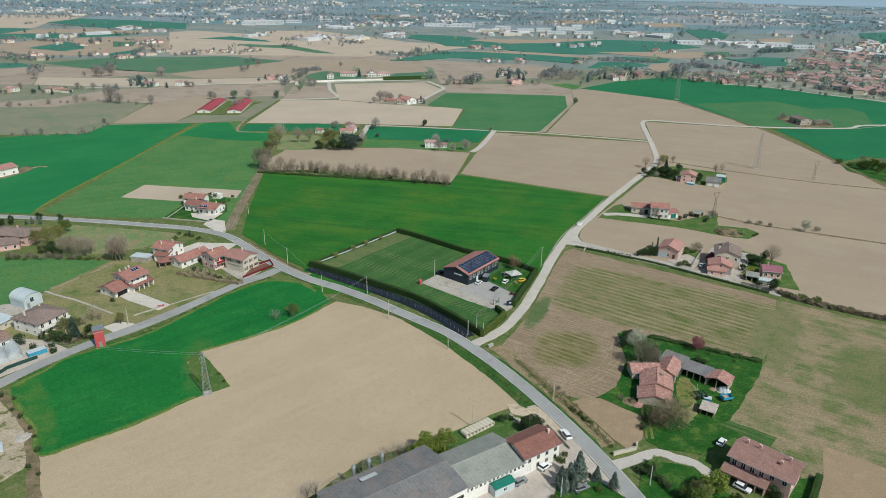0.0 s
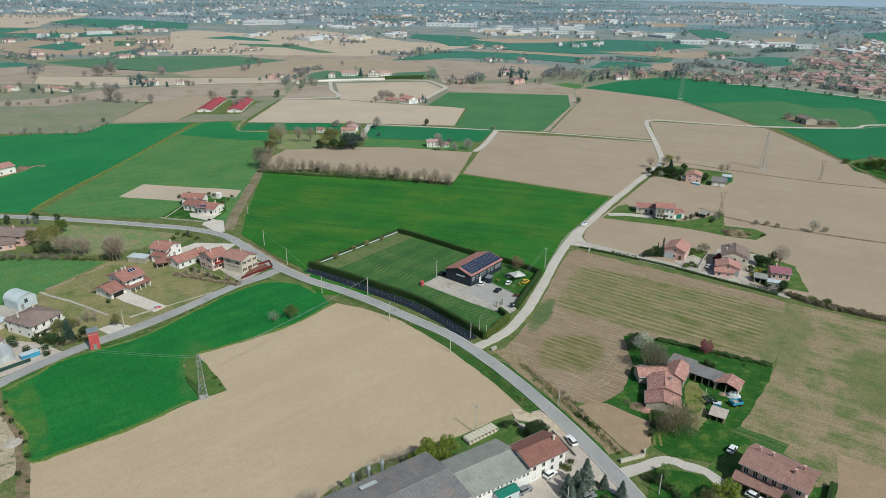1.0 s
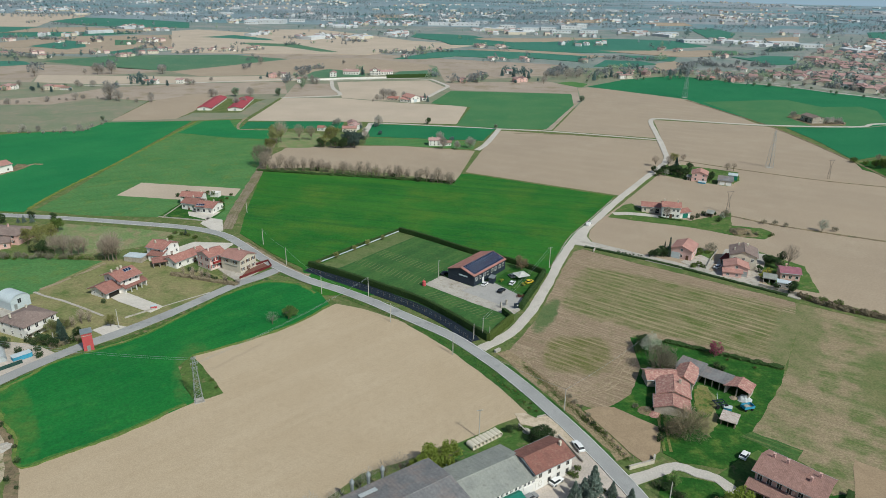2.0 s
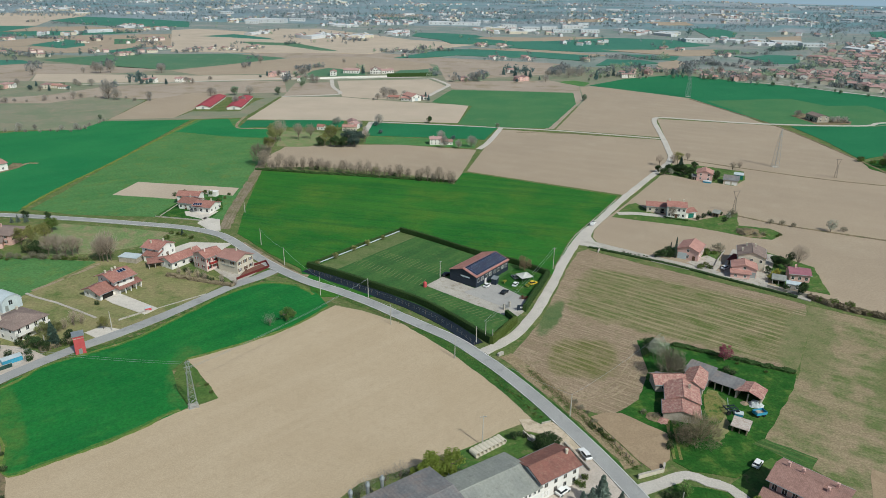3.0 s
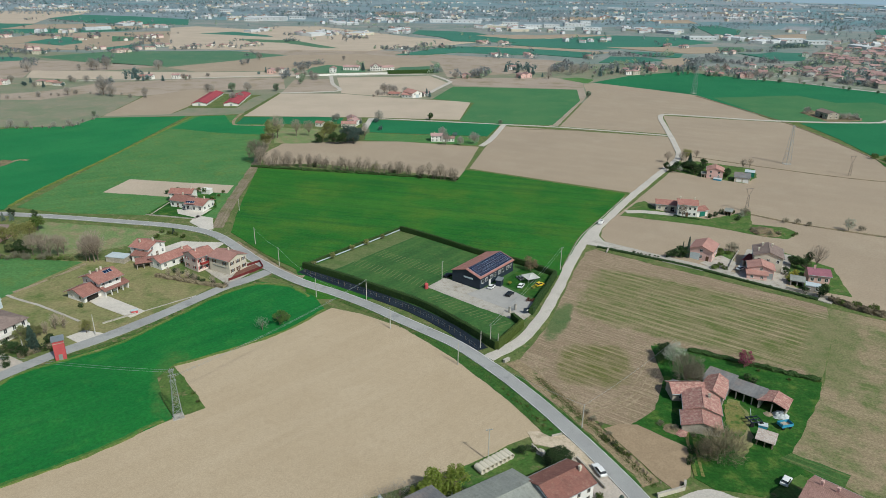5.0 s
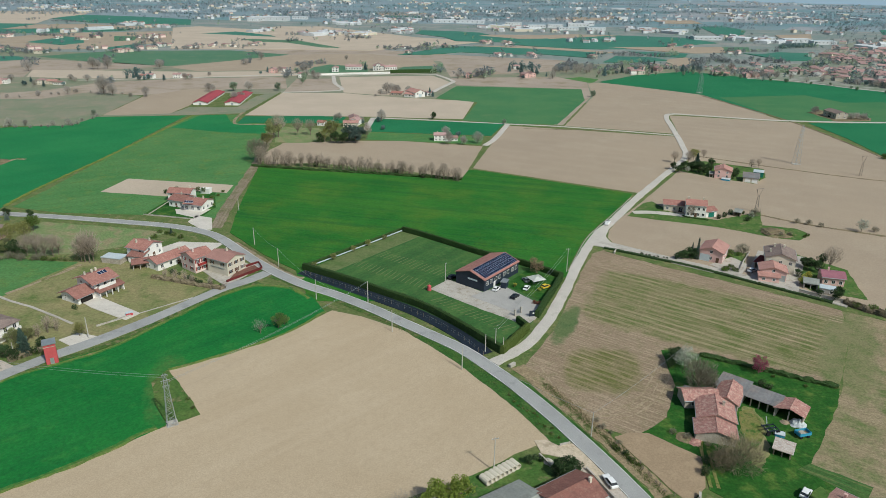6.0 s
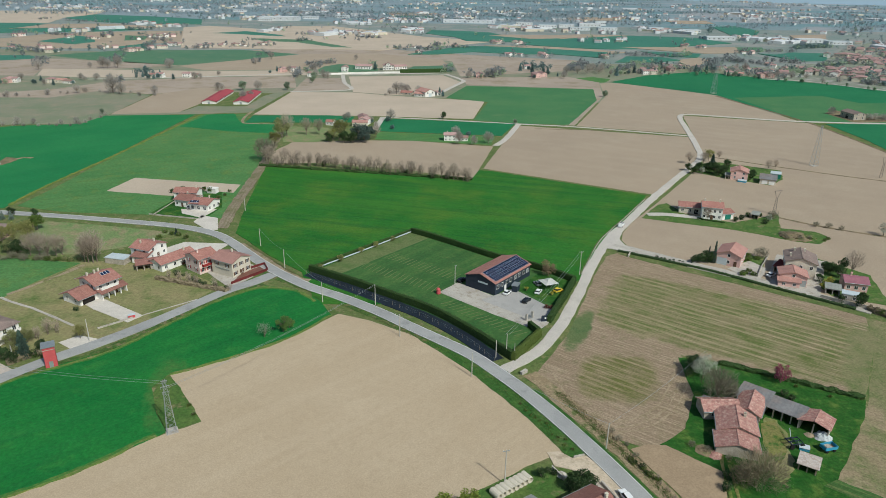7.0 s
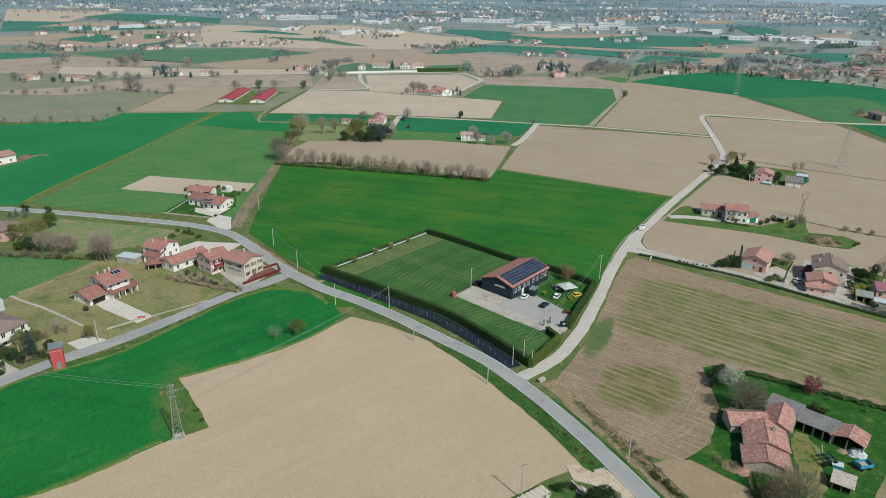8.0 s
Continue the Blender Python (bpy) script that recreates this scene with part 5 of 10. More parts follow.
def house(p0, p1, D, h, roof, rise, tiles, walls, label, wins=(), chims=(), doors=(), shutter=None, o=0.5, name="house", category="house", group="", base=0.0, frame_mat=None):
    """A house whose front wall runs from p0 to p1 and that reaches D back. wins: (face, count, height of centre, width, height);
    doors: (face, u, width, height, material); chims: (u, v)."""
    m, L = away(p0, p1)
    ob = empty(name, Matrix.Translation((0, 0, base)) @ m, label, category, group)
    bm = bmesh.new()
    if roof in "xy":
        W, S = (D, L) if roof == "x" else (L, D)
        extruded(bm, [(0, -0.3), (W, -0.3), (W, h), (W / 2, h + rise), (0, h)], 0, S, roof)
    elif roof == "shed":
        extruded(bm, [(0, -0.3), (D, -0.3), (D, h + rise), (0, h)], 0, L)
    else:
        box(bm, 0, L, 0, D, -0.3, h)
    part("wall", bm, walls, ob)
    if roof == "flat":
        bm = bmesh.new()
        box(bm, -0.15, L + 0.15, -0.15, D + 0.15, h, h + 0.25)
        top = part("roof", bm, tiles, ob)
    else:
        bm = bmesh.new()
        roof_mesh(bm, L, D, h, rise, roof, o)
        top = part("roof", bm, tiles, ob)
        if roof in "xy" and name == "house":
            for s in (-1, 1):
                bm = bmesh.new()
                span, wide = (L, D) if roof == "x" else (D, L)
                drop = h - o * rise / (wide / 2) + 0.12
                side = -o - 0.08 if s < 0 else wide + o + 0.08
                ends = ((-o, side, drop), (span + o, side, drop)) if roof == "x" else ((side, -o, drop), (side, span + o, drop))
                tube(bm, *ends, 0.08, 0.08)
                part("gutter", bm, METAL, top)
    for u, v in chims:
        frac = 1 - abs(2 * v - 1) if roof in ("x", "hip") else 1 - abs(2 * u - 1)
        z = h + rise * frac
        chimney(top, u * L, v * D, z - 0.3, z + 0.95, CREAM if walls in (WHITE, CREAM) else walls)
    for face, n, z, w, hh in wins:
        for k in range(n):
            window(ob, on_face(face, L, D, (k + 0.5) / n, z), w, hh, shutter, frame_mat)
    for face, u, w, hh, dm in doors:
        bm = bmesh.new()
        box(bm, -w / 2, w / 2, -0.05, 0.05, 0.0, hh)
        for s in (-1, 1):
            box(bm, s * w / 2 - 0.05, s * w / 2 + 0.05, -0.08, 0.0, 0.0, hh + 0.06)
        box(bm, -w / 2, w / 2, -0.08, 0.0, hh, hh + 0.1)
        d = part("door", bm, dm, ob)
        d.matrix_basis = on_face(face, L, D, u, 0)
    return ob


def shelter(p0, p1, D, h, rise, roof, tiles, label, posts=4, back=STONE, o=0.4, name="open_shed"):
    """An open-fronted shed: posts along the front, walls at the back and sides."""
    m, L = away(p0, p1)
    ob = empty(name, m, label, "shed")
    bm = bmesh.new()
    roof_mesh(bm, L, D, h, rise, roof, o, 0.15)
    part("roof", bm, tiles, ob)
    bm = bmesh.new()
    t = h + rise if roof == "shed" else h
    box(bm, 0, L, D - 0.25, D, -0.2, t - 0.05)
    part("back_wall", bm, back, ob)
    for x in (0, L - 0.25):
        bm = bmesh.new()
        box(bm, x, x + 0.25, 0.5, D - 0.25, -0.2, h)
        part("side_wall", bm, back, ob)
    for k in range(posts):
        bm = bmesh.new()
        x = 0.15 + (L - 0.3) * k / (posts - 1)
        box(bm, x - 0.15, x + 0.15, 0, 0.3, -0.2, h)
        part("post", bm, back, ob)
    return ob


def car(p, heading, paint, label, length=4.2, van=False, category="car", group=""):
    """A parked car; heading in degrees, counter-clockwise from +x, for its nose."""
    ob = empty("van" if van else "car", pose(p[0], p[1], 0.3, 0, 0, heading), label, category, group)
    k = length / 4.2
    hood, roof = (1.3, 1.95) if van else (0.85, 1.45)
    side = [(-2.1, 0.3), (2.1, 0.3), (2.1, 0.65), (1.95, 0.8), (1.0, hood), (-1.9, 0.95 if not van else roof), (-2.1, 0.85)]
    bm = bmesh.new()
    extruded(bm, [(x * k, z) for x, z in side], -0.86, 0.86, "y")
    bmesh.ops.recalc_face_normals(bm, faces=bm.faces)
    bmesh.ops.bevel(bm, geom=bm.edges[:], offset=0.07, segments=1, affect="EDGES")
    part("body", bm, paint, ob)
    bm = bmesh.new()
    lo, hi = [(0.95, hood - 0.03), (-1.85, 0.9 if not van else hood)], [(0.25, roof - 0.06), (-1.45 if not van else -0.2, roof - 0.06)]
    vs = []
    for (x, z), w in ((lo[0], 0.8), (lo[1], 0.8), (hi[1], 0.62), (hi[0], 0.62)):
        vs.append([bm.verts.new((x * k, s * w, z)) for s in (-1, 1)])
    bm.faces.new([v[0] for v in vs])
    bm.faces.new([v[1] for v in vs][::-1])
    for a in range(4):
        bm.faces.new((vs[a][0], vs[(a + 1) % 4][0], vs[(a + 1) % 4][1], vs[a][1]))
    part("glazing", bm, GLASS, ob, "dark car glass")
    bm = bmesh.new()
    box(bm, (hi[1][0] - 0.05) * k, (hi[0][0] + 0.05) * k, -0.64, 0.64, roof - 0.07, roof)
    bmesh.ops.recalc_face_normals(bm, faces=bm.faces)
    bmesh.ops.bevel(bm, geom=bm.edges[:], offset=0.03, segments=1, affect="EDGES")
    part("roof", bm, paint, ob)
    for x in (-1.3, 1.3):
        for s in (-1, 1):
            bm = bmesh.new()
            tube(bm, (x * k, s * 0.7, 0.32), (x * k, s * 0.9, 0.32), 0.32, 0.32, 12)
            w = part("wheel", bm, TYRE, ob)
            bm = bmesh.new()
            tube(bm, (x * k, s * 0.88, 0.32), (x * k, s * 0.92, 0.32), 0.18, 0.16, 8)
            part("rim", bm, METAL, w)
    for s in (-1, 1):
        bm = bmesh.new()
        box(bm, 2.02 * k, 2.12 * k, s * 0.62 - 0.16, s * 0.62 + 0.16, 0.6, 0.74)
        part("headlight", bm, LAMP, ob)
    return ob


def leaf_mesh(name, spots_at, size, material, rnd, long=1.0):
    """Many small leaves, one two-triangle blade at each place, turned at random."""
    verts, faces = [], []
    for p in spots_at:
        a = Vector((rnd.gauss(0, 1), rnd.gauss(0, 1), rnd.gauss(0, 1))).normalized()
        b = a.cross(Vector((rnd.gauss(0, 1), rnd.gauss(0, 1), rnd.gauss(0, 1)))).normalized()
        s = size * rnd.uniform(0.6, 1.4)
        n = len(verts)
        verts += [p - a * s * long, p + b * s * 0.5, p + a * s * long, p - b * s * 0.5]
        faces.append((n, n + 1, n + 2, n + 3))
    return mesh_from(name, verts, faces, material)


def branches(bm, rnd, base, ahead, length, r, depth, tips, spread=0.6):
    """Limbs that fork; the ends go into tips."""
    end = base + ahead * length
    tube(bm, base, end, r, r * 0.6, 5 if depth > 1 else 3)
    if depth == 0:
        tips.append((base, end))
        return
    for k in range(rnd.choice((2, 3, 3))):
        turn = Vector((rnd.gauss(0, spread), rnd.gauss(0, spread), rnd.gauss(0.1, spread * 0.5)))
        start = base.lerp(end, rnd.uniform(0.65, 1.0))
        branches(bm, rnd, start, (ahead + turn).normalized(), length * rnd.uniform(0.6, 0.85), r * 0.55, depth - 1, tips, spread)


def tree(name, seed, height, radius, leaf, label, category="tree", shape="round", count=900, size=0.3, low=0.25, twig=False):
    """The first tree of its kind; plant() sets it in its place and copies it."""
    rnd = random.Random(seed)
    ob = empty(name, Matrix.Identity(4), label, category)
    bm = bmesh.new()
    tips = []
    tall = height * (0.9 if shape == "cone" else 0.45)
    if shape == "shrub":
        for k in range(6):
            lean = Vector((rnd.gauss(0, 0.4), rnd.gauss(0, 0.4), 1)).normalized()
            branches(bm, rnd, Vector((rnd.uniform(-0.3, 0.3) * radius, rnd.uniform(-0.3, 0.3) * radius, -0.1)), lean, height * 0.42, 0.06 + height * 0.006, 2, tips, 0.45)
    else:
        tube(bm, (0, 0, -0.2), (0, 0, tall), 0.05 + height * 0.022, 0.04 + height * 0.008, 7)
        if shape != "cone":
            for k in range(7):
                a = k * 2.4 + rnd.random()
                z = tall * rnd.uniform(0.55, 1.0)
                out = Vector((math.cos(a), math.sin(a), rnd.uniform(0.5, 1.3))).normalized()
                branches(bm, rnd, Vector((0, 0, z)), out, radius * 0.55, 0.03 + height * 0.008, 3 if twig else 2, tips)
    part("trunk", bm, BARK, ob)
    spots_at = []
    if twig:
        ends = [e for _, e in tips]
        for k in range(count):
            b, e = rnd.choice(tips)
            p = b.lerp(e, rnd.uniform(0.2, 1.25)) + Vector((rnd.gauss(0, 1), rnd.gauss(0, 1), rnd.gauss(0, 1))) * radius * 0.11
            spots_at.append(p)
        me = leaf_mesh("crown", spots_at, size, leaf, rnd, 2.2)
        for v in range(0, len(me.vertices), 4):
            mid = (me.vertices[v].co + me.vertices[v + 2].co) / 2
            for j in (1, 3):
                me.vertices[v + j].co = mid.lerp(me.vertices[v + j].co, 0.28)
    else:
        lumps = []
        for k in range(26 if shape != "cone" else 60):
            if shape == "cone":
                t = k / 60
                z = height * (low + (1 - low) * t)
                rr = radius * (1 - t) * rnd.uniform(0.6, 1.05) + 0.1
                a = k * 2.4
                lumps.append((Vector((rr * 0.6 * math.cos(a), rr * 0.6 * math.sin(a), z)), 0.25 * radius * (1.2 - t)))
            else:
                d = Vector((rnd.gauss(0, 1), rnd.gauss(0, 1), rnd.gauss(0, 1))).normalized() * rnd.uniform(0.45, 0.85)
                half = height * (1 - low) / 2
                lumps.append((Vector((d.x * radius, d.y * radius, height * low + half + d.z * half)), radius * rnd.uniform(0.22, 0.4)))
        for k in range(count):
            c, r = rnd.choice(lumps)
            d = Vector((rnd.gauss(0, 1), rnd.gauss(0, 1), rnd.gauss(0, 1))).normalized() * r * rnd.uniform(0.6, 1.1)
            p = c + d
            p.z = max(p.z, 0.05)
            spots_at.append(p)
        me = leaf_mesh("crown", spots_at, size, leaf, rnd, 0.8)
    part("crown", me, leaf, ob)
    return ob


def fan_tree(name, seed, height, radius, twig, label, category="tree", count=900, length=1.1, width=0.05, stems=1, low=0.12):
    """A bare tree: stems and limbs that fan upwards into a round crown of fine straight twigs."""
    rnd = random.Random(seed)
    ob = empty(name, Matrix.Identity(4), label, category)
    bm = bmesh.new()
    mid, half = height * (0.5 + low / 2), height * (0.5 - low / 2)
    roots = []
    for k in range(stems):
        foot = Vector((rnd.gauss(0, 0.2) * radius, rnd.gauss(0, 0.2) * radius, -0.15)) if stems > 1 else Vector((0, 0, -0.15))
        fork = Vector((foot.x * 1.3, foot.y * 1.3, height * rnd.uniform(0.2, 0.3)))
        tube(bm, foot, fork, (0.05 + 0.018 * height) / stems ** 0.5, (0.03 + 0.012 * height) / stems ** 0.5, 6)
        roots.append(fork)
    for k in range(14):
        fork = rnd.choice(roots)
        a, u = rnd.uniform(0, 6.3), rnd.uniform(0.2, 0.9)
        end = Vector((math.cos(a) * radius * u, math.sin(a) * radius * u, mid + half * (0.9 - u) * rnd.uniform(0.5, 1.0)))
        knee = fork.lerp(end, 0.5) + Vector((0, 0, 0.08 * height))
        tube(bm, fork, knee, 0.02 + 0.007 * height, 0.015 + 0.004 * height, 4)
        tube(bm, knee, end, 0.015 + 0.004 * height, 0.015, 3)
    part("trunk", bm, BARK, ob)
    verts, faces = [], []
    for k in range(count):
        d = Vector((rnd.gauss(0, 1), rnd.gauss(0, 1), rnd.gauss(0.15, 1))).normalized() * rnd.random() ** 0.42
        lump = 1 + 0.22 * noise.noise(d * 2.3 + Vector((seed, 0, 0)))
        p = Vector((d.x * radius * lump, d.y * radius * lump, mid + d.z * half * lump))
        ahead = (p - Vector((p.x * 0.3, p.y * 0.3, height * 0.1))).normalized() + Vector((rnd.gauss(0, 1), rnd.gauss(0, 1), rnd.gauss(0, 1))) * 0.3
        ahead.normalize()
        side = ahead.cross(Vector((rnd.gauss(0, 1), rnd.gauss(0, 1), rnd.gauss(0, 1)))).normalized() * width
        tip = p + ahead * length * rnd.uniform(0.6, 1.3)
        n = len(verts)
        verts += [p - side, p + side, tip + side * 0.4, tip - side * 0.4]
        faces.append((n, n + 1, n + 2, n + 3))
    part("crown", mesh_from("crown", verts, faces, twig), twig, ob)
    return ob


def plant(proto, p, scale=1.0, label="", group=""):
    """Sets a prototype's copy at p, turned and scaled a little at random."""
    s = scale * rng.uniform(0.9, 1.1)
    m = Matrix.Translation((p[0], p[1], 0)) @ Matrix.Rotation(rng.uniform(0, 6.3), 4, "Z") @ Matrix.Diagonal((s * rng.uniform(0.9, 1.1), s, s * rng.uniform(0.92, 1.1), 1))
    if not proto.get("used"):
        proto["used"] = 1
        proto.matrix_basis = m
        return tagged(proto, label, group=group)
    ob = copy_thing(proto, m)
    ob.matrix_basis = m
    return tagged(ob, label, group=group)


def hedge(pts, width, height, label, material=None, leaves=16, size=0.16, step=0.8, wild=0.1, name="hedge"):
    """A clipped hedge along a line: a core with an uneven skin and leaves standing out of it."""
    material = material or HEDGE
    rnd = random.Random(int(abs(pts[0][0] * 7 + pts[0][1])))
    line = smooth_line(pts, step) if len(pts) > 2 else [Vector((*pts[0], 0)).lerp(Vector((*pts[1], 0)), k / 40) for k in range(41)]
    prof = [(-0.5, 0), (-0.5, 0.5), (-0.46, 0.95), (0, 1.0), (0.46, 0.95), (0.5, 0.5), (0.5, 0)]
    verts, faces, spots_at = [], [], []
    for k, p in enumerate(line):
        ahead = (line[min(k + 1, len(line) - 1)] - line[max(k - 1, 0)]).normalized()
        side = ahead.cross(Vector((0, 0, 1)))
        for u, v in prof:
            q = p + side * u * width + Vector((0, 0, v * height))
            q += Vector((noise.noise(q * 0.9), noise.noise(q * 0.9 + Vector((5, 0, 0))), noise.noise(q * 0.7 + Vector((0, 7, 0))) if v > 0 else 0)) * (wild + 0.08)
            verts.append(q)
    for k in range(len(line) - 1):
        for j in range(6):
            a = 7 * k + j
            quad = (a, a + 7, a + 8, a + 1)
            faces.append(quad)
            area = (verts[a + 7] - verts[a]).length * (verts[a + 1] - verts[a]).length
            for n in range(int(area * leaves + rnd.random())):
                s, t = rnd.random(), rnd.random()
                spots_at.append(verts[a].lerp(verts[a + 7], s).lerp(verts[a + 1].lerp(verts[a + 8], s), t) + Vector((rnd.gauss(0, 1), rnd.gauss(0, 1), rnd.gauss(0, 1))) * 0.08)
    faces += [tuple(range(7)), tuple(range(len(verts) - 1, len(verts) - 8, -1))]
    ob = empty(name, Matrix.Identity(4), label, "hedge")
    part("core", mesh_from("core", verts, faces, material), material, ob)
    part("leaves", leaf_mesh("leaves", spots_at, size, material, rnd), material, ob)
    return ob


def pole(p, height, label="pale concrete utility pole", lean=0.0, arms=0, lamp=False, group="utility poles", name="utility_pole"):
    ob = empty(name, pose(p[0], p[1], 0, lean, 0, 20), label, "pole", group)
    bm = bmesh.new()
    tube(bm, (0, 0, -0.3), (0, 0, height), 0.16, 0.1, 8)
    part("shaft", bm, POLE, ob)
    for k in range(arms):
        bm = bmesh.new()
        z = height - 0.3 - 0.6 * k
        box(bm, -0.8, 0.8, -0.06, 0.06, z - 0.06, z + 0.06)
        part("crossarm", bm, METAL, ob)
        for s in (-0.7, 0, 0.7):
            bm = bmesh.new()
            tube(bm, (s, 0, z + 0.06), (s, 0, z + 0.26), 0.05, 0.03, 6)
            part("insulator", bm, TARP, ob)
    if lamp:
        bm = bmesh.new()
        box(bm, -0.15, 0.5, -0.12, 0.12, height, height + 0.12)
        part("lamp_head", bm, METAL, ob)
    return ob


def cable(a, b, sag, label="thin grey overhead power cable"):
    cu = bpy.data.curves.new("cable", "CURVE")
    cu.dimensions, cu.bevel_depth, cu.bevel_resolution = "3D", 0.035, 0
    sp = cu.splines.new("POLY")
    sp.points.add(16)
    for k in range(17):
        t = k / 16
        p = Vector(a).lerp(Vector(b), t)
        sp.points[k].co = (p.x, p.y, p.z - 4 * sag * t * (1 - t), 1)
    cu.materials.append(METAL)
    return tagged(new("cable", cu), label, "cable", "overhead cables")


def pylon(p, height, turn, label, width=2.6, bar=1.0):
    """A lattice tower with four legs, bracing and three crossarms."""
    ob = empty("power_pylon", pose(p[0], p[1], 0, 0, 0, turn), label, "pylon")
    half = lambda z: width / 2 * (1 - 0.75 * z / height)  # noqa: E731
    for sx in (-1, 1):
        for sy in (-1, 1):
            bm = bmesh.new()
            a, b = half(0), half(height)
            tube(bm, (sx * a, sy * a, -0.2), (sx * b, sy * b, height), 0.09 * bar, 0.06 * bar, 4)
            part("leg", bm, METAL, ob)
    bm = bmesh.new()
    n = 9
    for k in range(n):
        z0, z1 = height * k / n, height * (k + 1) / n
        a, b = half(z0), half(z1)
        for s in (-1, 1):
            tube(bm, (-a, s * a, z0), (b, s * b, z1), 0.045 * bar, 0.045 * bar, 3)
            tube(bm, (a, s * a, z0), (-b, s * b, z1), 0.045 * bar, 0.045 * bar, 3)
            tube(bm, (s * a, -a, z0), (s * b, b, z1), 0.045 * bar, 0.045 * bar, 3)
            tube(bm, (s * a, a, z0), (s * b, -b, z1), 0.045 * bar, 0.045 * bar, 3)
    part("bracing", bm, METAL, ob)
    for z, w in ((height - 0.3, 0.7), (height - 1.8, 1.0), (height - 3.3, 0.8)):
        bm = bmesh.new()
        box(bm, -w, w, -0.07, 0.07, z - 0.07, z + 0.07)
        part("crossarm", bm, METAL, ob)
        for s in (-w + 0.1, w - 0.1):
            bm = bmesh.new()
            tube(bm, (s, 0, z - 0.6), (s, 0, z - 0.07), 0.05, 0.05, 6)
            part("insulator", bm, METAL, ob)
    bm = bmesh.new()
    box(bm, -width / 2 - 0.3, width / 2 + 0.3, -width / 2 - 0.3, width / 2 + 0.3, -0.2, 0.2)
    part("footing", bm, CONCRETE, ob)
    return ob


def forked_pylon(p, height, turn, label):
    """A slim lattice mast with a V-shaped head."""
    ob = empty("power_mast", pose(p[0], p[1], 0, 0, 0, turn), label, "pylon", "forked power masts")
    for s in (-1, 1):
        bm = bmesh.new()
        tube(bm, (s * 1.0, 0, -0.2), (s * 0.4, 0, height * 0.72), 0.17, 0.14, 4)
        part("leg", bm, MAST, ob)
        bm = bmesh.new()
        tube(bm, (s * 0.4, 0, height * 0.72), (s * 1.7, 0, height), 0.15, 0.12, 4)
        part("fork", bm, MAST, ob)
    bm = bmesh.new()
    for k in range(8):
        z0, z1 = height * 0.72 * k / 8, height * 0.72 * (k + 1) / 8
        a, b = 1.0 - 0.6 * k / 8, 1.0 - 0.6 * (k + 1) / 8
        tube(bm, (-a, 0, z0), (b, 0, z1), 0.12, 0.12, 3)
    part("bracing", bm, MAST, ob)
    bm = bmesh.new()
    box(bm, -2.1, 2.1, -0.13, 0.13, height - 0.13, height + 0.13)
    part("crossarm", bm, MAST, ob)
    return ob


def wall_run(pts, height, thick, material, label, name="garden_wall", category="wall"):
    """A low wall along a line, with a coping."""
    ob = empty(name, Matrix.Identity(4), label, category)
    for p, q in zip(pts, pts[1:]):
        m, L = away(p, q)
        bm = bmesh.new()
        box(bm, 0, L, -thick / 2, thick / 2, -0.2, height)
        part("panel", bm, material, ob).matrix_basis = m
        bm = bmesh.new()
        box(bm, -0.05, L + 0.05, -thick / 2 - 0.05, thick / 2 + 0.05, height, height + 0.08)
        part("coping", bm, CONCRETE if material is not MAROON else material, ob).matrix_basis = m
    return ob

# ---- the hall and its ground ----
def sports_hall(p0, p1, D, h=4.7, rise=1.9):
    ob = house(p0, p1, D, h, "y", rise, TILE_RED, NAVY, "long dark blue clad hall with a tiled roof and solar panels", o=0.35, name="sports_hall", category="hall",
               doors=[("f", 0.25, 2.6, 2.6, NAVY), ("r", 0.28, 1.1, 2.2, FRAME)])
    _, L = away(p0, p1)
    for k in range(4):
        for s in (-0.055, 0.055):
            window(ob, on_face("r", L, D, 0.13 + 0.245 * k + s, 3.0), 1.25, 1.35, None, FRAME)
    bm = bmesh.new()
    box(bm, L * 0.42, L * 0.75, -0.06, 0.0, 3.3, 3.9)
    part("sign_board", bm, PALE_METAL, ob, "pale strip board on the gable")
    bm = bmesh.new()
    box(bm, L * 0.04, L * 0.96, -0.2, -0.02, 0, 0.25)
    part("plinth", bm, CONCRETE, ob)
    # panels: five rows up the slope, eighteen along it
    slope = math.atan2(rise, L / 2)
    bm = bmesh.new()
    box(bm, -0.8, 0.8, -0.52, 0.52, 0.0, 0.05)
    bmesh.ops.recalc_face_normals(bm, faces=bm.faces)
    frame_me = bpy.data.meshes.new("solar_panel")
    bm.to_mesh(frame_me)
    bm.free()
    frame_me.materials.append(PALE_METAL)
    bm = bmesh.new()
    box(bm, -0.785, 0.785, -0.5, 0.5, 0.05, 0.06)
    bmesh.ops.recalc_face_normals(bm, faces=bm.faces)
    cell_me = bpy.data.meshes.new("glass_face")
    bm.to_mesh(cell_me)
    bm.free()
    cell_me.materials.append(CELL)
    for r in range(5):
        for c in range(18):
            w, d = L / 2 / math.cos(slope) / 5.4, (D - 1.0) / 18
            t = (r + 0.55) * w
            x, z = L / 2 + t * math.cos(slope), h + rise - t * math.sin(slope) + 0.24
            q = new("solar_panel", frame_me)
            q.parent = ob
            q.matrix_basis = Matrix.Translation((x, 0.9 + (c + 0.5) * d, z)) @ Matrix.Rotation(slope, 4, "Y") @ Matrix.Diagonal((w / 1.68, d / 1.1, 1, 1))
            new("glass_face", cell_me).parent = q
    return ob


HALL_A, HALL_B = (-14.7, 242.5), (-4.3, 235.7)
sports_hall(HALL_A, HALL_B, 22.0)
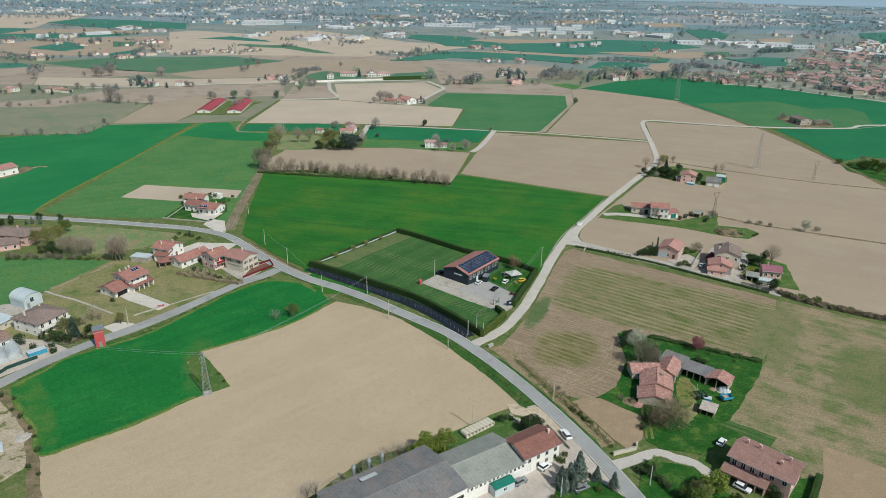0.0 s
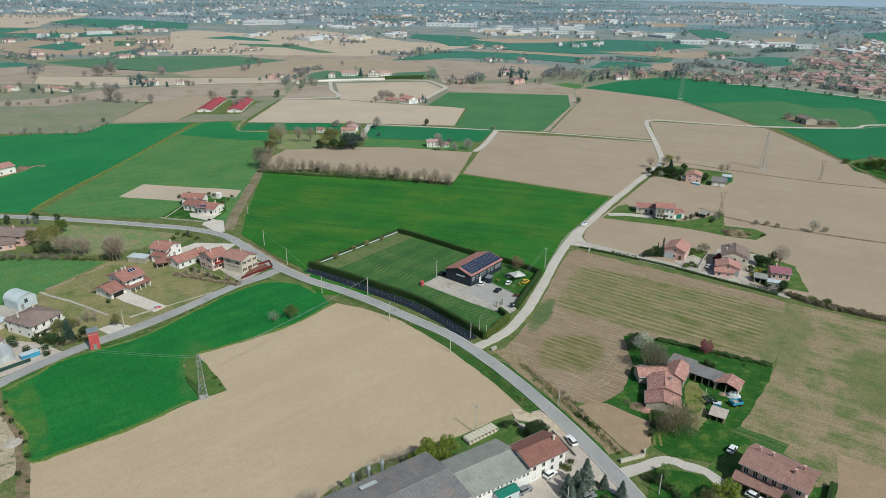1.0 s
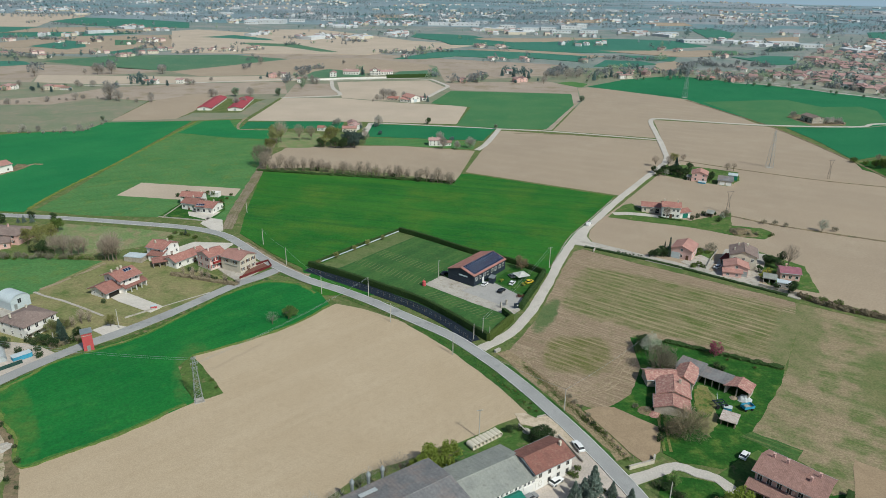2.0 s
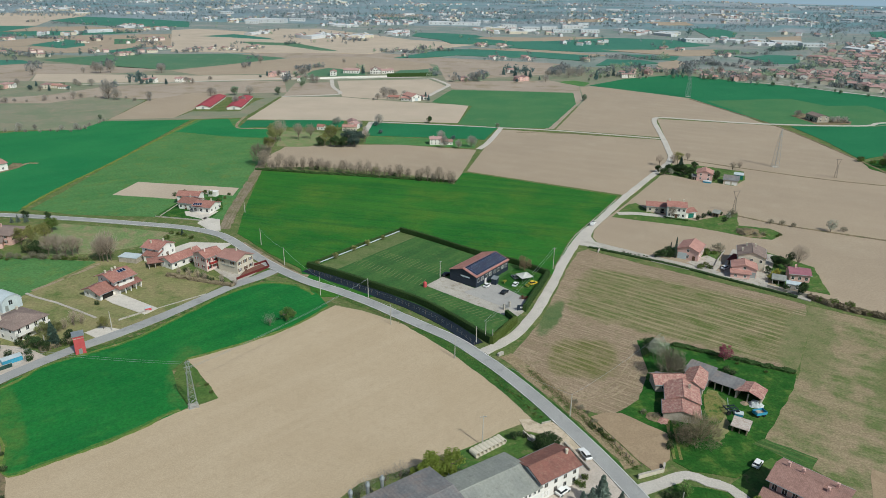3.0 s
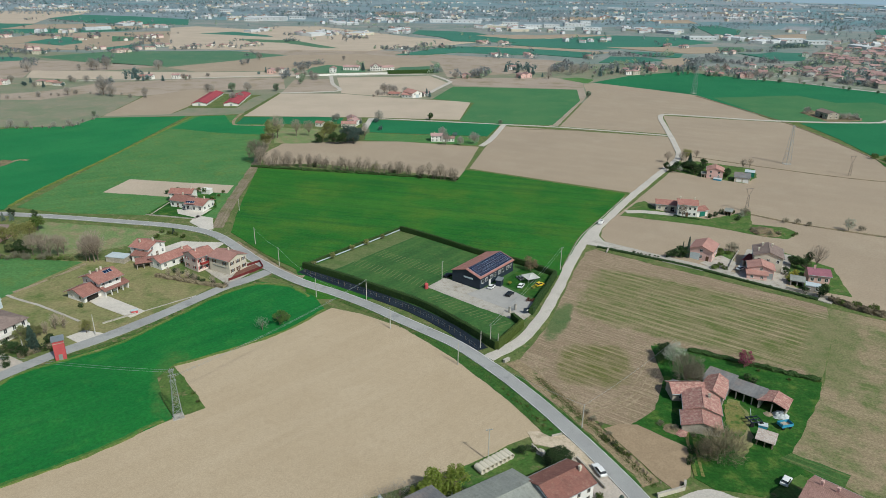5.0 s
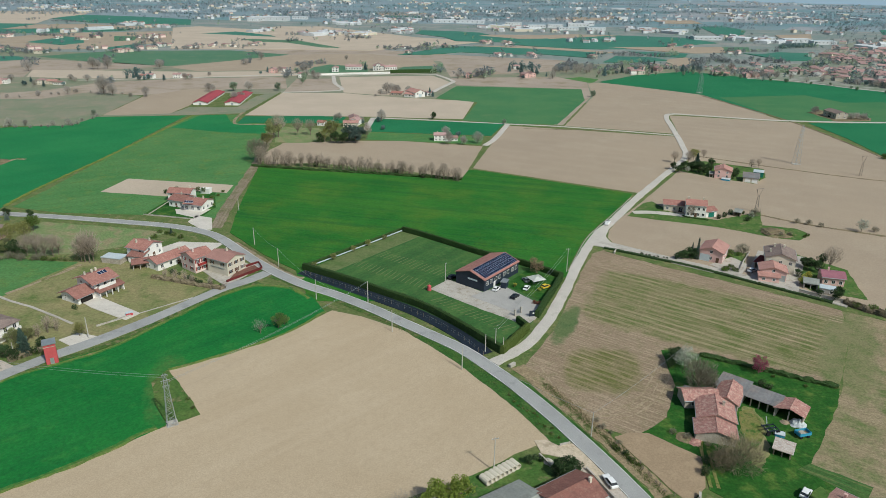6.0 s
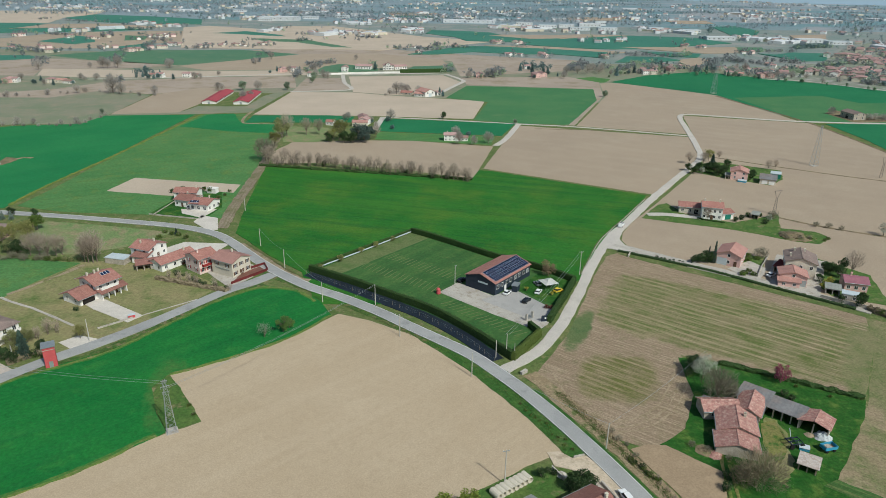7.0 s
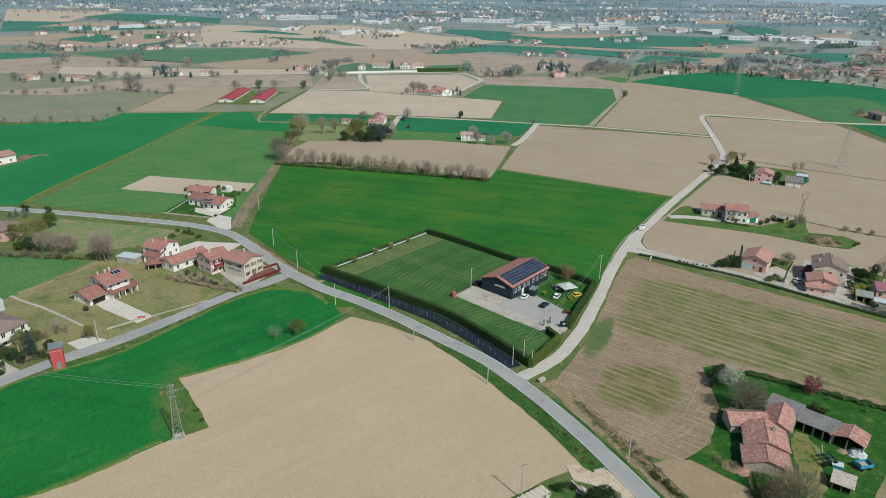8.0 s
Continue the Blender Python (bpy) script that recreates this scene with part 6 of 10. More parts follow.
house((1.3, 239.6), (3.2, 239.0), 3.0, 2.6, "flat", 0, METAL, NAVY, "small dark blue annex with a grey flat roof beside the hall", name="annex", category="shed")
hedge([(-40.9, 292.8), (-29.9, 286.0), (-15.6, 276.1), (-5.5, 269.1), (11.0, 260.5), (23.5, 250.7)], 1.3, 2.6, "tall dark clipped hedge behind the sports lawn")
hedge([(23.5, 250.7), (20.3, 240.3), (16.4, 228.6), (13.3, 218.7)], 1.4, 2.6, "tall dark clipped hedge beside the gravel road")
hedge([(-72.1, 248.1), (-56.0, 239.9), (-42.6, 232.0), (-30.2, 224.7), (-22.3, 219.3), (-11.0, 208.8), (-3.3, 200.5), (2.0, 194.9)], 1.4, 2.8, "tall dark clipped hedge along the road")
hedge([(2.0, 194.3), (5.8, 201.5), (10.1, 209.9)], 1.5, 2.8, "tall clipped hedge with yellowish, sunlit-toned leaves at the junction", HEDGE_LIT)
hedge([(10.1, 209.9), (8.2, 213.0), (6.9, 214.9)], 1.3, 2.4, "short return of the clipped hedge by the gate")
hedge([(-72.1, 249.6), (-62.0, 264.7), (-51.8, 279.4), (-41.1, 294.8)], 0.7, 1.5, "low dark hedge behind a pale rail")


def rail_fence(pts, height, label):
    ob = empty("rail_fence", Matrix.Identity(4), label, "fence")
    line = smooth_line(pts, 2.5)
    for p, q in zip(line, line[1:]):
        bm = bmesh.new()
        tube(bm, (*p.xy, height), (*q.xy, height), 0.22, 0.22, 6)
        part("rail", bm, PALE_METAL, ob)
    for p in line:
        bm = bmesh.new()
        tube(bm, (*p.xy, 0), (*p.xy, height), 0.06, 0.06, 6)
        part("post", bm, METAL, ob)
    return ob


def wire_fence(pts, height, label):
    """Thin posts with three wires."""
    ob = empty("wire_fence", Matrix.Identity(4), label, "fence")
    line = smooth_line(pts, 2.6)
    for p in line:
        bm = bmesh.new()
        tube(bm, (*p.xy, 0), (*p.xy, height), 0.045, 0.04, 6)
        part("post", bm, WOOD, ob)
    for z in (height * 0.95, height * 0.5):
        bm = bmesh.new()
        for p, q in zip(line, line[1:]):
            tube(bm, (*p.xy, z), (*q.xy, z), 0.01, 0.01, 4)
        part("wire", bm, METAL, ob)
    return ob


wire_fence([(-72.6, 245.5), (-60.3, 237.8), (-42.5, 227.4), (-25.4, 216.2), (-11.3, 203.4), (-3.2, 192.7)], 1.7, "wire fence on pale posts along the road")
rail_fence([(-69.2, 251.1), (-59.8, 264.5), (-51.4, 277.0), (-41.4, 292.0)], 0.9, "pale blue padded rail along the sports lawn")
ribbon("line_marking", [(-61.8, 245.2), (-48.9, 264.5), (-32.6, 288.8)], 0.5, 0.345, DRY_LINE, "faint pale line on the grass", 0.2, 2, "line", "structure")
for k in range(19):
    for (ax, ay), (bx, by), (cx, cy) in (((-56.3, 254.2), (-26.1, 235.9), (-55.4, 256.4)), ((-49.0, 265.0), (-20.5, 246.8), (-47.7, 267.0))):
        t = k / 18
        x, y = ax + (bx - ax) * t, ay + (by - ay) * t
        dx, dy = 2.6 * (cx - ax), 2.6 * (cy - ay)
        n = math.hypot(dx, dy)
        ribbon("line_marking", [(x, y), (x + dx / n * 3.0, y + dy / n * 3.0), (x + dx / n * 6, y + dy / n * 6)], 0.28, 0.34, DRY_LINE, "dry parking line in the grass", 0.1, 2, "line")
for k in range(17):
    (ax, ay), (bx, by) = (-18.0, 229.9), (6.4, 211.4)
    t = k / 16
    x, y = ax + (bx - ax) * t, ay + (by - ay) * t
    ribbon("line_marking", [(x, y), (x - 2.1, y - 1.55), (x - 4.2, y - 3.1)], 0.26, 0.34, DRY_LINE, "dry parking line in the grass", 0.1, 2, "line")
car((-0.2, 237.6), 63, CAR_WHITE, "white car parked beside the dark hall", 3.4)
car((6.3, 232.3), 60, CAR_BLACK, "black car parked on the asphalt car park", 4.0)
car((-16.3, 246.0), 53, CAR_BLACK, "black car parked behind the hall corner")
car((10.3, 246.4), 115, CAR_GREY, "grey compact car parked on the small lawn", 3.6)
car((10.5, 239.7), 70, CAR_WHITE, "white compact car parked on the small lawn", 3.6)
car((17.3, 241.6), 40, YELLOW, "yellow compact car parked on the small lawn", 3.6)
car((48.7, 312.9), 68, CAR_WHITE, "white van standing on the gravel road", 5.2, True, "van")
car((25.8, 141.9), 112, CAR_WHITE, "white car parked beside the road", 4.4)
car((19.3, 128.4), 46, CAR_WHITE, "white car parked before the white house", 3.8)
car((12.9, 122.3), 41, CAR_GREY, "light grey car parked beside the workshop")
car((67.0, 142.3), 52, CAR_WHITE, "white car parked behind the brown-roofed house", 3.6)
car((66.7, 124.9), -41, CAR_WHITE, "white car parked before the brown-roofed house")
car((96.0, 265.2), 40, CAR_WHITE, "white car parked in a shady drive")
car((27.6, 121.4), 30, CAR_GREY, "dark grey car half hidden by shrubs")


def canopy(p, size, label):
    """A square party tent: four posts and a pyramid roof."""
    ob = empty("party_tent", pose(p[0], p[1], 0.3, 0, 0, 30), label, "tent")
    s = size / 2
    for x in (-s, s):
        for y in (-s, s):
            bm = bmesh.new()
            tube(bm, (x, y, 0), (x, y, 2.3), 0.05, 0.05, 6)
            part("post", bm, METAL, ob)
    bm = bmesh.new()
    low = [bm.verts.new((x * 1.05, y * 1.05, 2.2)) for x, y in ((-s, -s), (s, -s), (s, s), (-s, s))]
    mid = [bm.verts.new((x * 0.4, y * 0.4, 2.75)) for x, y in ((-s, -s), (s, -s), (s, s), (-s, s))]
    top = bm.verts.new((0, 0, 3.5))
    for k in range(4):
        bm.faces.new((low[k], low[(k + 1) % 4], mid[(k + 1) % 4], mid[k]))
        bm.faces.new((mid[k], mid[(k + 1) % 4], top))
    bmesh.ops.solidify(bm, geom=bm.faces[:], thickness=0.03)
    part("canopy", bm, TARP, ob)
    return ob


canopy((14.0, 244.7), 5.0, "white square party tent on a small lawn")
pole((-18.6, 243.8), 7.0, "slim grey lamp post beside the lawn", 0, 0, True, "lamp posts", "lamp_post")


def red_bin(p):
    ob = empty("red_booth", pose(p[0], p[1], 0.3), "small red rounded booth on the sports lawn", "booth")
    bm = bmesh.new()
    tube(bm, (0, 0, 0), (0, 0, 1.7), 0.75, 0.7, 14)
    part("body", bm, RED, ob)
    bm = bmesh.new()
    tube(bm, (0, 0, 1.7), (0, 0, 2.1), 0.72, 0.3, 14)
    part("cap", bm, RED, ob)
    return ob


red_bin((-23.5, 234.9))


def gate_sign(p):
    ob = empty("entrance_sign", pose(p[0], p[1], 0.3, 0, 0, 20), "dark entrance board with pale marks beside the gate", "sign")
    bm = bmesh.new()
    box(bm, -1.9, 1.9, -0.15, 0.15, 0, 2.0)
    part("board", bm, NAVY, ob)
    for k in range(3):
        bm = bmesh.new()
        box(bm, -0.9 + 0.7 * k, -0.4 + 0.7 * k, -0.18, -0.15, 0.9, 1.4)
        part("mark", bm, FRAME, ob)
    ob2 = empty("sliding_gate", pose(p[0] - 5.5, p[1] + 0.6, 0.3, 0, 0, 50), "grey metal entrance gate between pillars", "gate")
    for x in (-1.5, 1.5):
        bm = bmesh.new()
        box(bm, x - 0.3, x + 0.3, -0.3, 0.3, 0, 2.3)
        part("pillar", bm, CONCRETE, ob2)
    for k in range(9):
        bm = bmesh.new()
        box(bm, -1.2 + 0.3 * k - 0.04, -1.2 + 0.3 * k + 0.04, -0.03, 0.03, 0.1, 1.8)
        part("bar", bm, METAL, ob2)


gate_sign((12.6, 219.4))

# ---- houses on the left ----
def balcony(p0, p1, z, depth, label, material=None):
    material = material or WHITE
    m, L = away(p0, p1)
    ob = empty("balcony", Matrix.Translation((0, 0, z)) @ m, label, "balcony")
    bm = bmesh.new()
    box(bm, 0, L, -depth, 0.2, -0.2, 0)
    part("slab", bm, CONCRETE, ob)
    bm = bmesh.new()
    box(bm, 0, L, -depth, -depth + 0.1, 0, 0.95)
    part("parapet", bm, material, ob)
    for s in (0, L - 0.1):
        bm = bmesh.new()
        box(bm, s, s + 0.1, -depth + 0.1, 0, 0, 0.95)
        part("side_parapet", bm, material, ob)


house((-110.2, 240.1), (-106.1, 246.6), 8.5, 5.8, "x", 1.5, TILE_RED, PINK_PALE, "pale pink two-storey house with red shutters and a tiled roof",
      [("f", 3, 1.6, 0.9, 1.3), ("f", 3, 4.4, 0.9, 1.3), ("l", 2, 1.6, 0.9, 1.2), ("l", 2, 4.4, 0.9, 1.2), ("r", 2, 4.4, 0.9, 1.2), ("b", 3, 4.4, 0.9, 1.2)], [(0.25, 0.4)], [("f", 0.8, 1.1, 2.1, SHUTTER_RED)], SHUTTER_RED)
house((-97.3, 238.5), (-93.8, 246.6), 10.0, 5.8, "y", 1.5, TILE_PINK, CREAM, "beige two-storey corner house with faded roof tiles",
      [("f", 3, 1.6, 0.9, 1.3), ("f", 3, 4.4, 0.9, 1.3), ("r", 3, 1.6, 0.9, 1.2), ("r", 3, 4.4, 0.9, 1.2), ("l", 2, 4.4, 0.9, 1.2), ("b", 2, 4.4, 0.9, 1.2)], [(0.7, 0.6)], [("f", 0.5, 1.1, 2.1, SHUTTER_BROWN)], SHUTTER_BROWN)
house((-104.3, 241.9), (-98.9, 239.5), 6.0, 3.0, "x", 1.0, SHEET_PALE, CREAM, "low grey-green annex of the beige house", [("f", 2, 1.5, 0.9, 1.1)], name="annex")
house((-124.6, 240.4), (-117.8, 253.5), 7.0, 3.0, "x", 1.4, TILE_RED, WHITE, "long low white house with red tiles", [("f", 4, 1.6, 1.0, 1.2), ("r", 2, 1.6, 0.9, 1.2), ("l", 2, 1.6, 0.9, 1.2)], [(0.8, 0.4)], [("f", 0.62, 1.2, 2.1, SHUTTER_BROWN)])
house((-142.3, 251.6), (-134.0, 249.3), 9.2, 4.5, "x", 1.6, TILE_RED, WHITE, "white house with a wide red tiled roof",
      [("f", 3, 1.6, 0.9, 1.2), ("f", 2, 3.9, 0.9, 1.1), ("r", 3, 1.6, 0.9, 1.2), ("r", 2, 4.0, 0.9, 1.2), ("l", 2, 3.9, 0.9, 1.1)], [(0.3, 0.3), (0.75, 0.6)], [("r", 0.5, 1.1, 2.1, SHUTTER_BROWN)])
house((-139.8, 247.4), (-134.0, 246.8), 4.0, 2.7, "shed", 0.8, TILE_RED, WHITE, "low red-roofed extension of the white house", [("f", 2, 1.4, 0.8, 1.0)], name="annex")
shelter((-134.0, 240.0), (-127.6, 243.7), 4.0, 2.4, 0.5, "shed", TILE_RED, "low red-roofed lean-to shed", 4, STONE)
house((-149.5, 245.8), (-141.5, 244.7), 4.5, 2.2, "flat", 0, PALE_METAL, STONE, "low pale metal-roofed shed", name="shed", category="shed")
# The wide black door panels here paint porch and carport shade.
house((-134.7, 216.7), (-131.2, 223.9), 9.6, 5.3, "x", 1.6, TILE_RED, WHITE, "white two-storey house with a wide red tiled roof",
      [("f", 3, 4.0, 0.9, 1.7), ("l", 2, 4.2, 0.9, 1.2), ("r", 3, 4.2, 0.9, 1.2), ("r", 3, 1.6, 1.0, 1.3)], [(0.12, 0.62), (0.45, 0.62), (0.72, 0.75)], [("f", 0.35, 3.0, 2.2, OPENING_SHADE), ("f", 0.8, 1.2, 2.1, SHUTTER_BROWN)], None, 1.0)
house((-137.4, 211.1), (-135.0, 216.8), 8.6, 2.7, "x", 1.6, TILE_RED, WHITE, "low white wing with a broad red tiled roof", [("l", 2, 1.6, 0.9, 1.1), ("b", 2, 1.6, 0.9, 1.1)], [], [("f", 0.5, 4.2, 2.2, OPENING_SHADE)], None, 0.9)
shelter((-132.5, 215.8), (-128.8, 224.3), 2.4, 2.5, 0.75, "shed", TILE_RED, "red-tiled porch on posts along the house", 5, WHITE)
balcony((-134.2, 217.6), (-131.5, 223.2), 3.05, 1.0, "white balcony above the tiled porch")
house((-147.0, 179.9), (-143.3, 190.8), 12.5, 4.7, "hip", 1.9, TILE_GREY, WHITE, "large white house with a brown hipped roof and balcony",
      [("f", 4, 1.4, 1.0, 1.3), ("f", 4, 3.6, 1.0, 1.5), ("l", 3, 1.4, 0.9, 1.1), ("l", 3, 3.7, 0.9, 1.1), ("r", 2, 3.7, 0.9, 1.1)], [(0.75, 0.8), (0.1, 0.6)], [("f", 0.1, 1.1, 2.1, SHUTTER_BROWN)])


balcony((-109.6, 241.0), (-106.8, 245.5), 2.95, 1.2, "red-railed balcony on the pale pink house", SHUTTER_RED)
balcony((-146.8, 179.9), (-143.2, 190.4), 2.5, 1.3, "white balcony with a parapet on the hipped-roof house")


def barrel_barn(p0, p1, D, h, label):
    m, L = away(p0, p1)
    ob = empty("barrel_barn", m, label, "barn")
    arc = [(0, 0), (0, h * 0.55)] + [(L / 2 - L / 2 * math.cos(a), h * 0.55 + h * 0.45 * math.sin(a)) for a in [math.pi * k / 10 for k in range(1, 10)]] + [(L, h * 0.55), (L, 0)]
    bm = bmesh.new()
    extruded(bm, arc, 0.15, D - 0.1, "y")
    part("wall", bm, PALE_METAL, ob)
    bm = bmesh.new()
    rim = [(u + (-0.1 if u < L / 2 else 0.1 if u > L / 2 else 0), z + 0.08) for u, z in arc[1:-1]]
    extruded(bm, rim + [(u, z) for u, z in arc[1:-1]][::-1], -0.1, D, "y")
    part("roof", bm, PALE_METAL, ob)
    window(ob, pose(L * 0.45, 0.14, h * 0.55, 0, 0, 0), 1.2, 1.6, None, PALE_METAL)
    bm = bmesh.new()
    box(bm, L * 0.15, L * 0.3, 0.08, 0.14, 0, 2.2)
    part("door", bm, METAL, ob)
    return ob


barrel_barn((-164.8, 198.3), (-162.1, 204.8), 8.5, 5.4, "pale blue sheet metal barn with a rounded roof")
house((-222.9, 258.6), (-203.7, 257.8), 11.0, 4.6, "hip", 1.6, TILE_GREY, PINK, "pink house with a brown hipped roof", [("f", 4, 1.6, 0.9, 1.3), ("f", 4, 3.8, 0.9, 1.1), ("r", 3, 2.8, 0.9, 1.2)], [(0.6, 0.5)], (), SHUTTER_BROWN)
house((-217.1, 247.0), (-205.0, 254.3), 5.0, 2.8, "shed", 1.0, TILE_GREY, PINK, "low front wing of the pink house", [("f", 4, 1.5, 0.9, 1.2)], name="annex")
house((-159.7, 163.0), (-153.0, 173.6), 7.0, 3.0, "x", 1.2, TILE_BROWN, WHITE, "low white smallholding house with brown tiles", [("f", 3, 1.6, 0.9, 1.1), ("r", 2, 1.6, 0.9, 1.1)])
house((-164.5, 175.8), (-161.5, 187.3), 5.0, 2.8, "shed", 0.6, PALE_METAL, CREAM, "long low shed with a pale metal roof", [("f", 2, 1.5, 0.8, 0.9)], name="shed", category="shed")


def tunnel(p0, p1, D, h, label, material):
    m, L = away(p0, p1)
    ob = empty("tunnel_cover", m, label, "greenhouse", "low plastic tunnels")
    arc = [(L / 2 - L / 2 * math.cos(a), h * math.sin(a)) for a in [math.pi * k / 8 for k in range(9)]]
    bm = bmesh.new()
    extruded(bm, arc, 0, D, "y")
    part("cover", bm, material, ob)
    for y in (0, D):
        bm = bmesh.new()
        for (u, z), (u2, z2) in zip(arc, arc[1:]):
            tube(bm, (u, y, z), (u2, y, z2), 0.06, 0.06, 4)
        part("hoop", bm, METAL, ob)


tunnel((-149.8, 160.5), (-146.5, 164.2), 9.0, 2.2, "low white plastic tunnel", FOIL)
tunnel((-147.9, 164.1), (-144.4, 167.2), 9.0, 2.2, "low white plastic tunnel", FOIL)
tunnel((-158.9, 168.3), (-153.3, 169.9), 7.0, 2.0, "low white plastic tunnel", FOIL)


def crate(p0, p1, D, h, material, label, name="container", category="container"):
    """A ribbed container with a door end."""
    m, L = away(p0, p1)
    ob = empty(name, m, label, category)
    bm = bmesh.new()
    box(bm, 0, L, 0, D, 0, h)
    for k in range(int(L / 0.6)):
        box(bm, 0.2 + 0.6 * k, 0.45 + 0.6 * k, -0.05, D + 0.05, 0.1, h - 0.1)
    part("body", bm, material, ob)
    bm = bmesh.new()
    box(bm, -0.08, L + 0.08, -0.08, D + 0.08, h, h + 0.12)
    part("lid", bm, PALE_METAL if material is not GREEN_PAINT else material, ob)


crate((-141.9, 166.4), (-138.6, 170.6), 2.4, 1.6, BLUE_PAINT, "pale blue covered trailer beside the lane")


def transformer_tower(p0, p1, D, h):
    ob = house(p0, p1, D, h, "shed", 0.25, METAL, RED, "tall red transformer tower with a grey roof beside the lane", [], [], [("f", 0.5, 0.9, 2.0, METAL)], name="transformer_tower", category="tower", o=0.25)
    bm = bmesh.new()
    box(bm, -0.08, D * 0 + math.dist(p0, p1) + 0.08, -0.08, D + 0.08, h - 0.9, h - 0.75)
    part("band", bm, CONCRETE, ob)


transformer_tower((-124.3, 174.5), (-121.9, 176.2), 2.6, 6.4)
for pts in ([(-96.0, 233.5), (-87.5, 246.7)], [(-87.5, 246.7), (-90.6, 251.9), (-96.8, 243.9)]):
    wall_run(pts, 1.0, 0.2, MAROON, "maroon panel fence round a corner garden", "panel_fence", "fence")
wall_run([(-145.1, 155.7), (-144.4, 159.6), (-139.2, 166.6)], 1.4, 0.12, NET, "dark green windbreak net along the lane", "net_fence", "fence")
wall_run([(-136.1, 175.2), (-130.1, 182.7)], 0.9, 0.25, CREAM, "cream garden wall beside the lane")
wall_run([(-123.4, 197.5), (-116.6, 205.4)], 0.5, 0.25, CONCRETE, "low pale garden wall beside the lane")
wall_run([(-161.3, 300.5), (-136.0, 297.3)], 0.5, 0.2, CONCRETE, "low pale garden wall beside the road")
wall_run([(-159.0, 299.9), (-158.6, 323.8)], 0.5, 0.2, CONCRETE, "low pale garden wall beside the meadow")
crate((-117.7, 204.9), (-116.0, 205.9), 1.2, 1.1, RED, "red roadside bin unit at a gateway", "roadside_bin", "bin")
# the house beyond the road
house((-155.4, 313.7), (-147.3, 311.8), 9.0, 3.4, "x", 1.5, TILE_RED, WHITE, "white house with red tiles beside a bare plot", [("f", 3, 1.7, 1.0, 1.2), ("l", 2, 1.7, 0.9, 1.2)], [(0.5, 0.5)], [("f", 0.5, 1.0, 2.1, SHUTTER_BROWN)])
house((-146.2, 309.2), (-136.9, 307.6), 10.0, 3.2, "x", 1.6, TILE_RED, WHITE, "white house wing with a red roof and a white gable", [("f", 3, 1.6, 1.2, 1.5), ("r", 3, 1.6, 1.0, 1.2)], [(0.3, 0.5), (0.8, 0.5)])
house((-158.7, 319.9), (-147.8, 320.2), 7.0, 4.8, "x", 1.4, TILE_RED, WHITE, "two-storey red-roofed part of the white house", [("f", 3, 4.2, 0.9, 1.1)], [(0.9, 0.5)])
house((-149.3, 334.9), (-144.7, 334.4), 3.0, 2.5, "flat", 0, WHITE, WHITE, "small white garden shed", name="shed", category="shed")
car((-146.0, 310.2), 0, CAR_GREY, "grey car under the eaves of the white house")
car((-141.1, 309.8), 10, CAR_BLACK, "dark car before the white house")

# ---- workshop and white house by the road ----
house((-22.3, 95.4), (0.3, 114.4), 18.0, 5.0, "x", 1.3, SHEET_GREY, WHITE, "large workshop with a grey corrugated roof", [("f", 7, 3.0, 2.2, 1.0), ("r", 3, 2.8, 1.6, 1.0)], [], [("r", 0.5, 3.2, 3.4, METAL)], o=0.3, name="workshop", category="workshop")
house((-0.2, 114.5), (14.1, 125.4), 13.6, 4.0, "x", 1.7, SHEET_PALE, WHITE, "white workshop with a lichened sheet roof", [("f", 14, 3.25, 0.62, 0.75)], [], [("f", 0.88, 2.6, 2.4, FRAME)], o=0.3, name="workshop", category="workshop")
house((14.1, 125.4), (23.1, 132.4), 8.4, 5.2, "x", 1.5, TILE_RUST, WHITE, "white two-storey house with a red tiled roof",
      [("f", 4, 1.6, 0.8, 1.25), ("f", 4, 4.0, 0.8, 1.25), ("r", 2, 1.6, 0.8, 1.2), ("r", 2, 4.0, 0.8, 1.2), ("b", 4, 4.0, 0.8, 1.2)], [(0.9, 0.4)], [("f", 0.02 + 0.1, 2.4, 2.2, FRAME)], None, frame_mat=CONCRETE)
house((6.9, 116.9), (11.6, 120.4), 3.0, 2.3, "x", 0.5, GREEN_PAINT, PALE_METAL, "pale site cabin with a green roof", [("f", 1, 1.4, 0.8, 0.9)], name="cabin", category="cabin", o=0.12)


def skylight(p, heading, z, slope, w, d, label):
    ob = empty("roof_light", pose(p[0], p[1], z, -slope, 0, heading), label, "skylight")
    for k in range(int(w / 1.1)):
        bm = bmesh.new()
        box(bm, k * 1.1, k * 1.1 + 1.05, 0, d, 0.0, 0.05)
        part("sheet", bm, FOIL, ob)


skylight((-24.2, 112.8), 40, 6.05, 8.2, 4.4, 1.4, "pale translucent roof light in a grey roof")


def vent(p, z, label):
    """A roof ventilator: a stack with a collar and a cowl."""
    ob = empty("roof_ventilator", pose(p[0], p[1], z), label, "ventilator", "workshop ventilators")
    for nm, a, b, ra, rb in (("stack", -5.2, 1.5, 0.4, 0.4), ("collar", 1.1, 1.4, 0.55, 0.55), ("cowl", 1.5, 2.3, 0.6, 0.25)):
        bm = bmesh.new()
        tube(bm, (0, 0, a), (0, 0, b), ra, rb, 12)
        part(nm, bm, METAL, ob)


for x, y in ((-26.3, 116.3), (-23.1, 119.0), (-20.3, 121.3)):
    vent((x - 0.7, y + 0.7), 5.0, "galvanised ventilator stack behind the workshop roof")


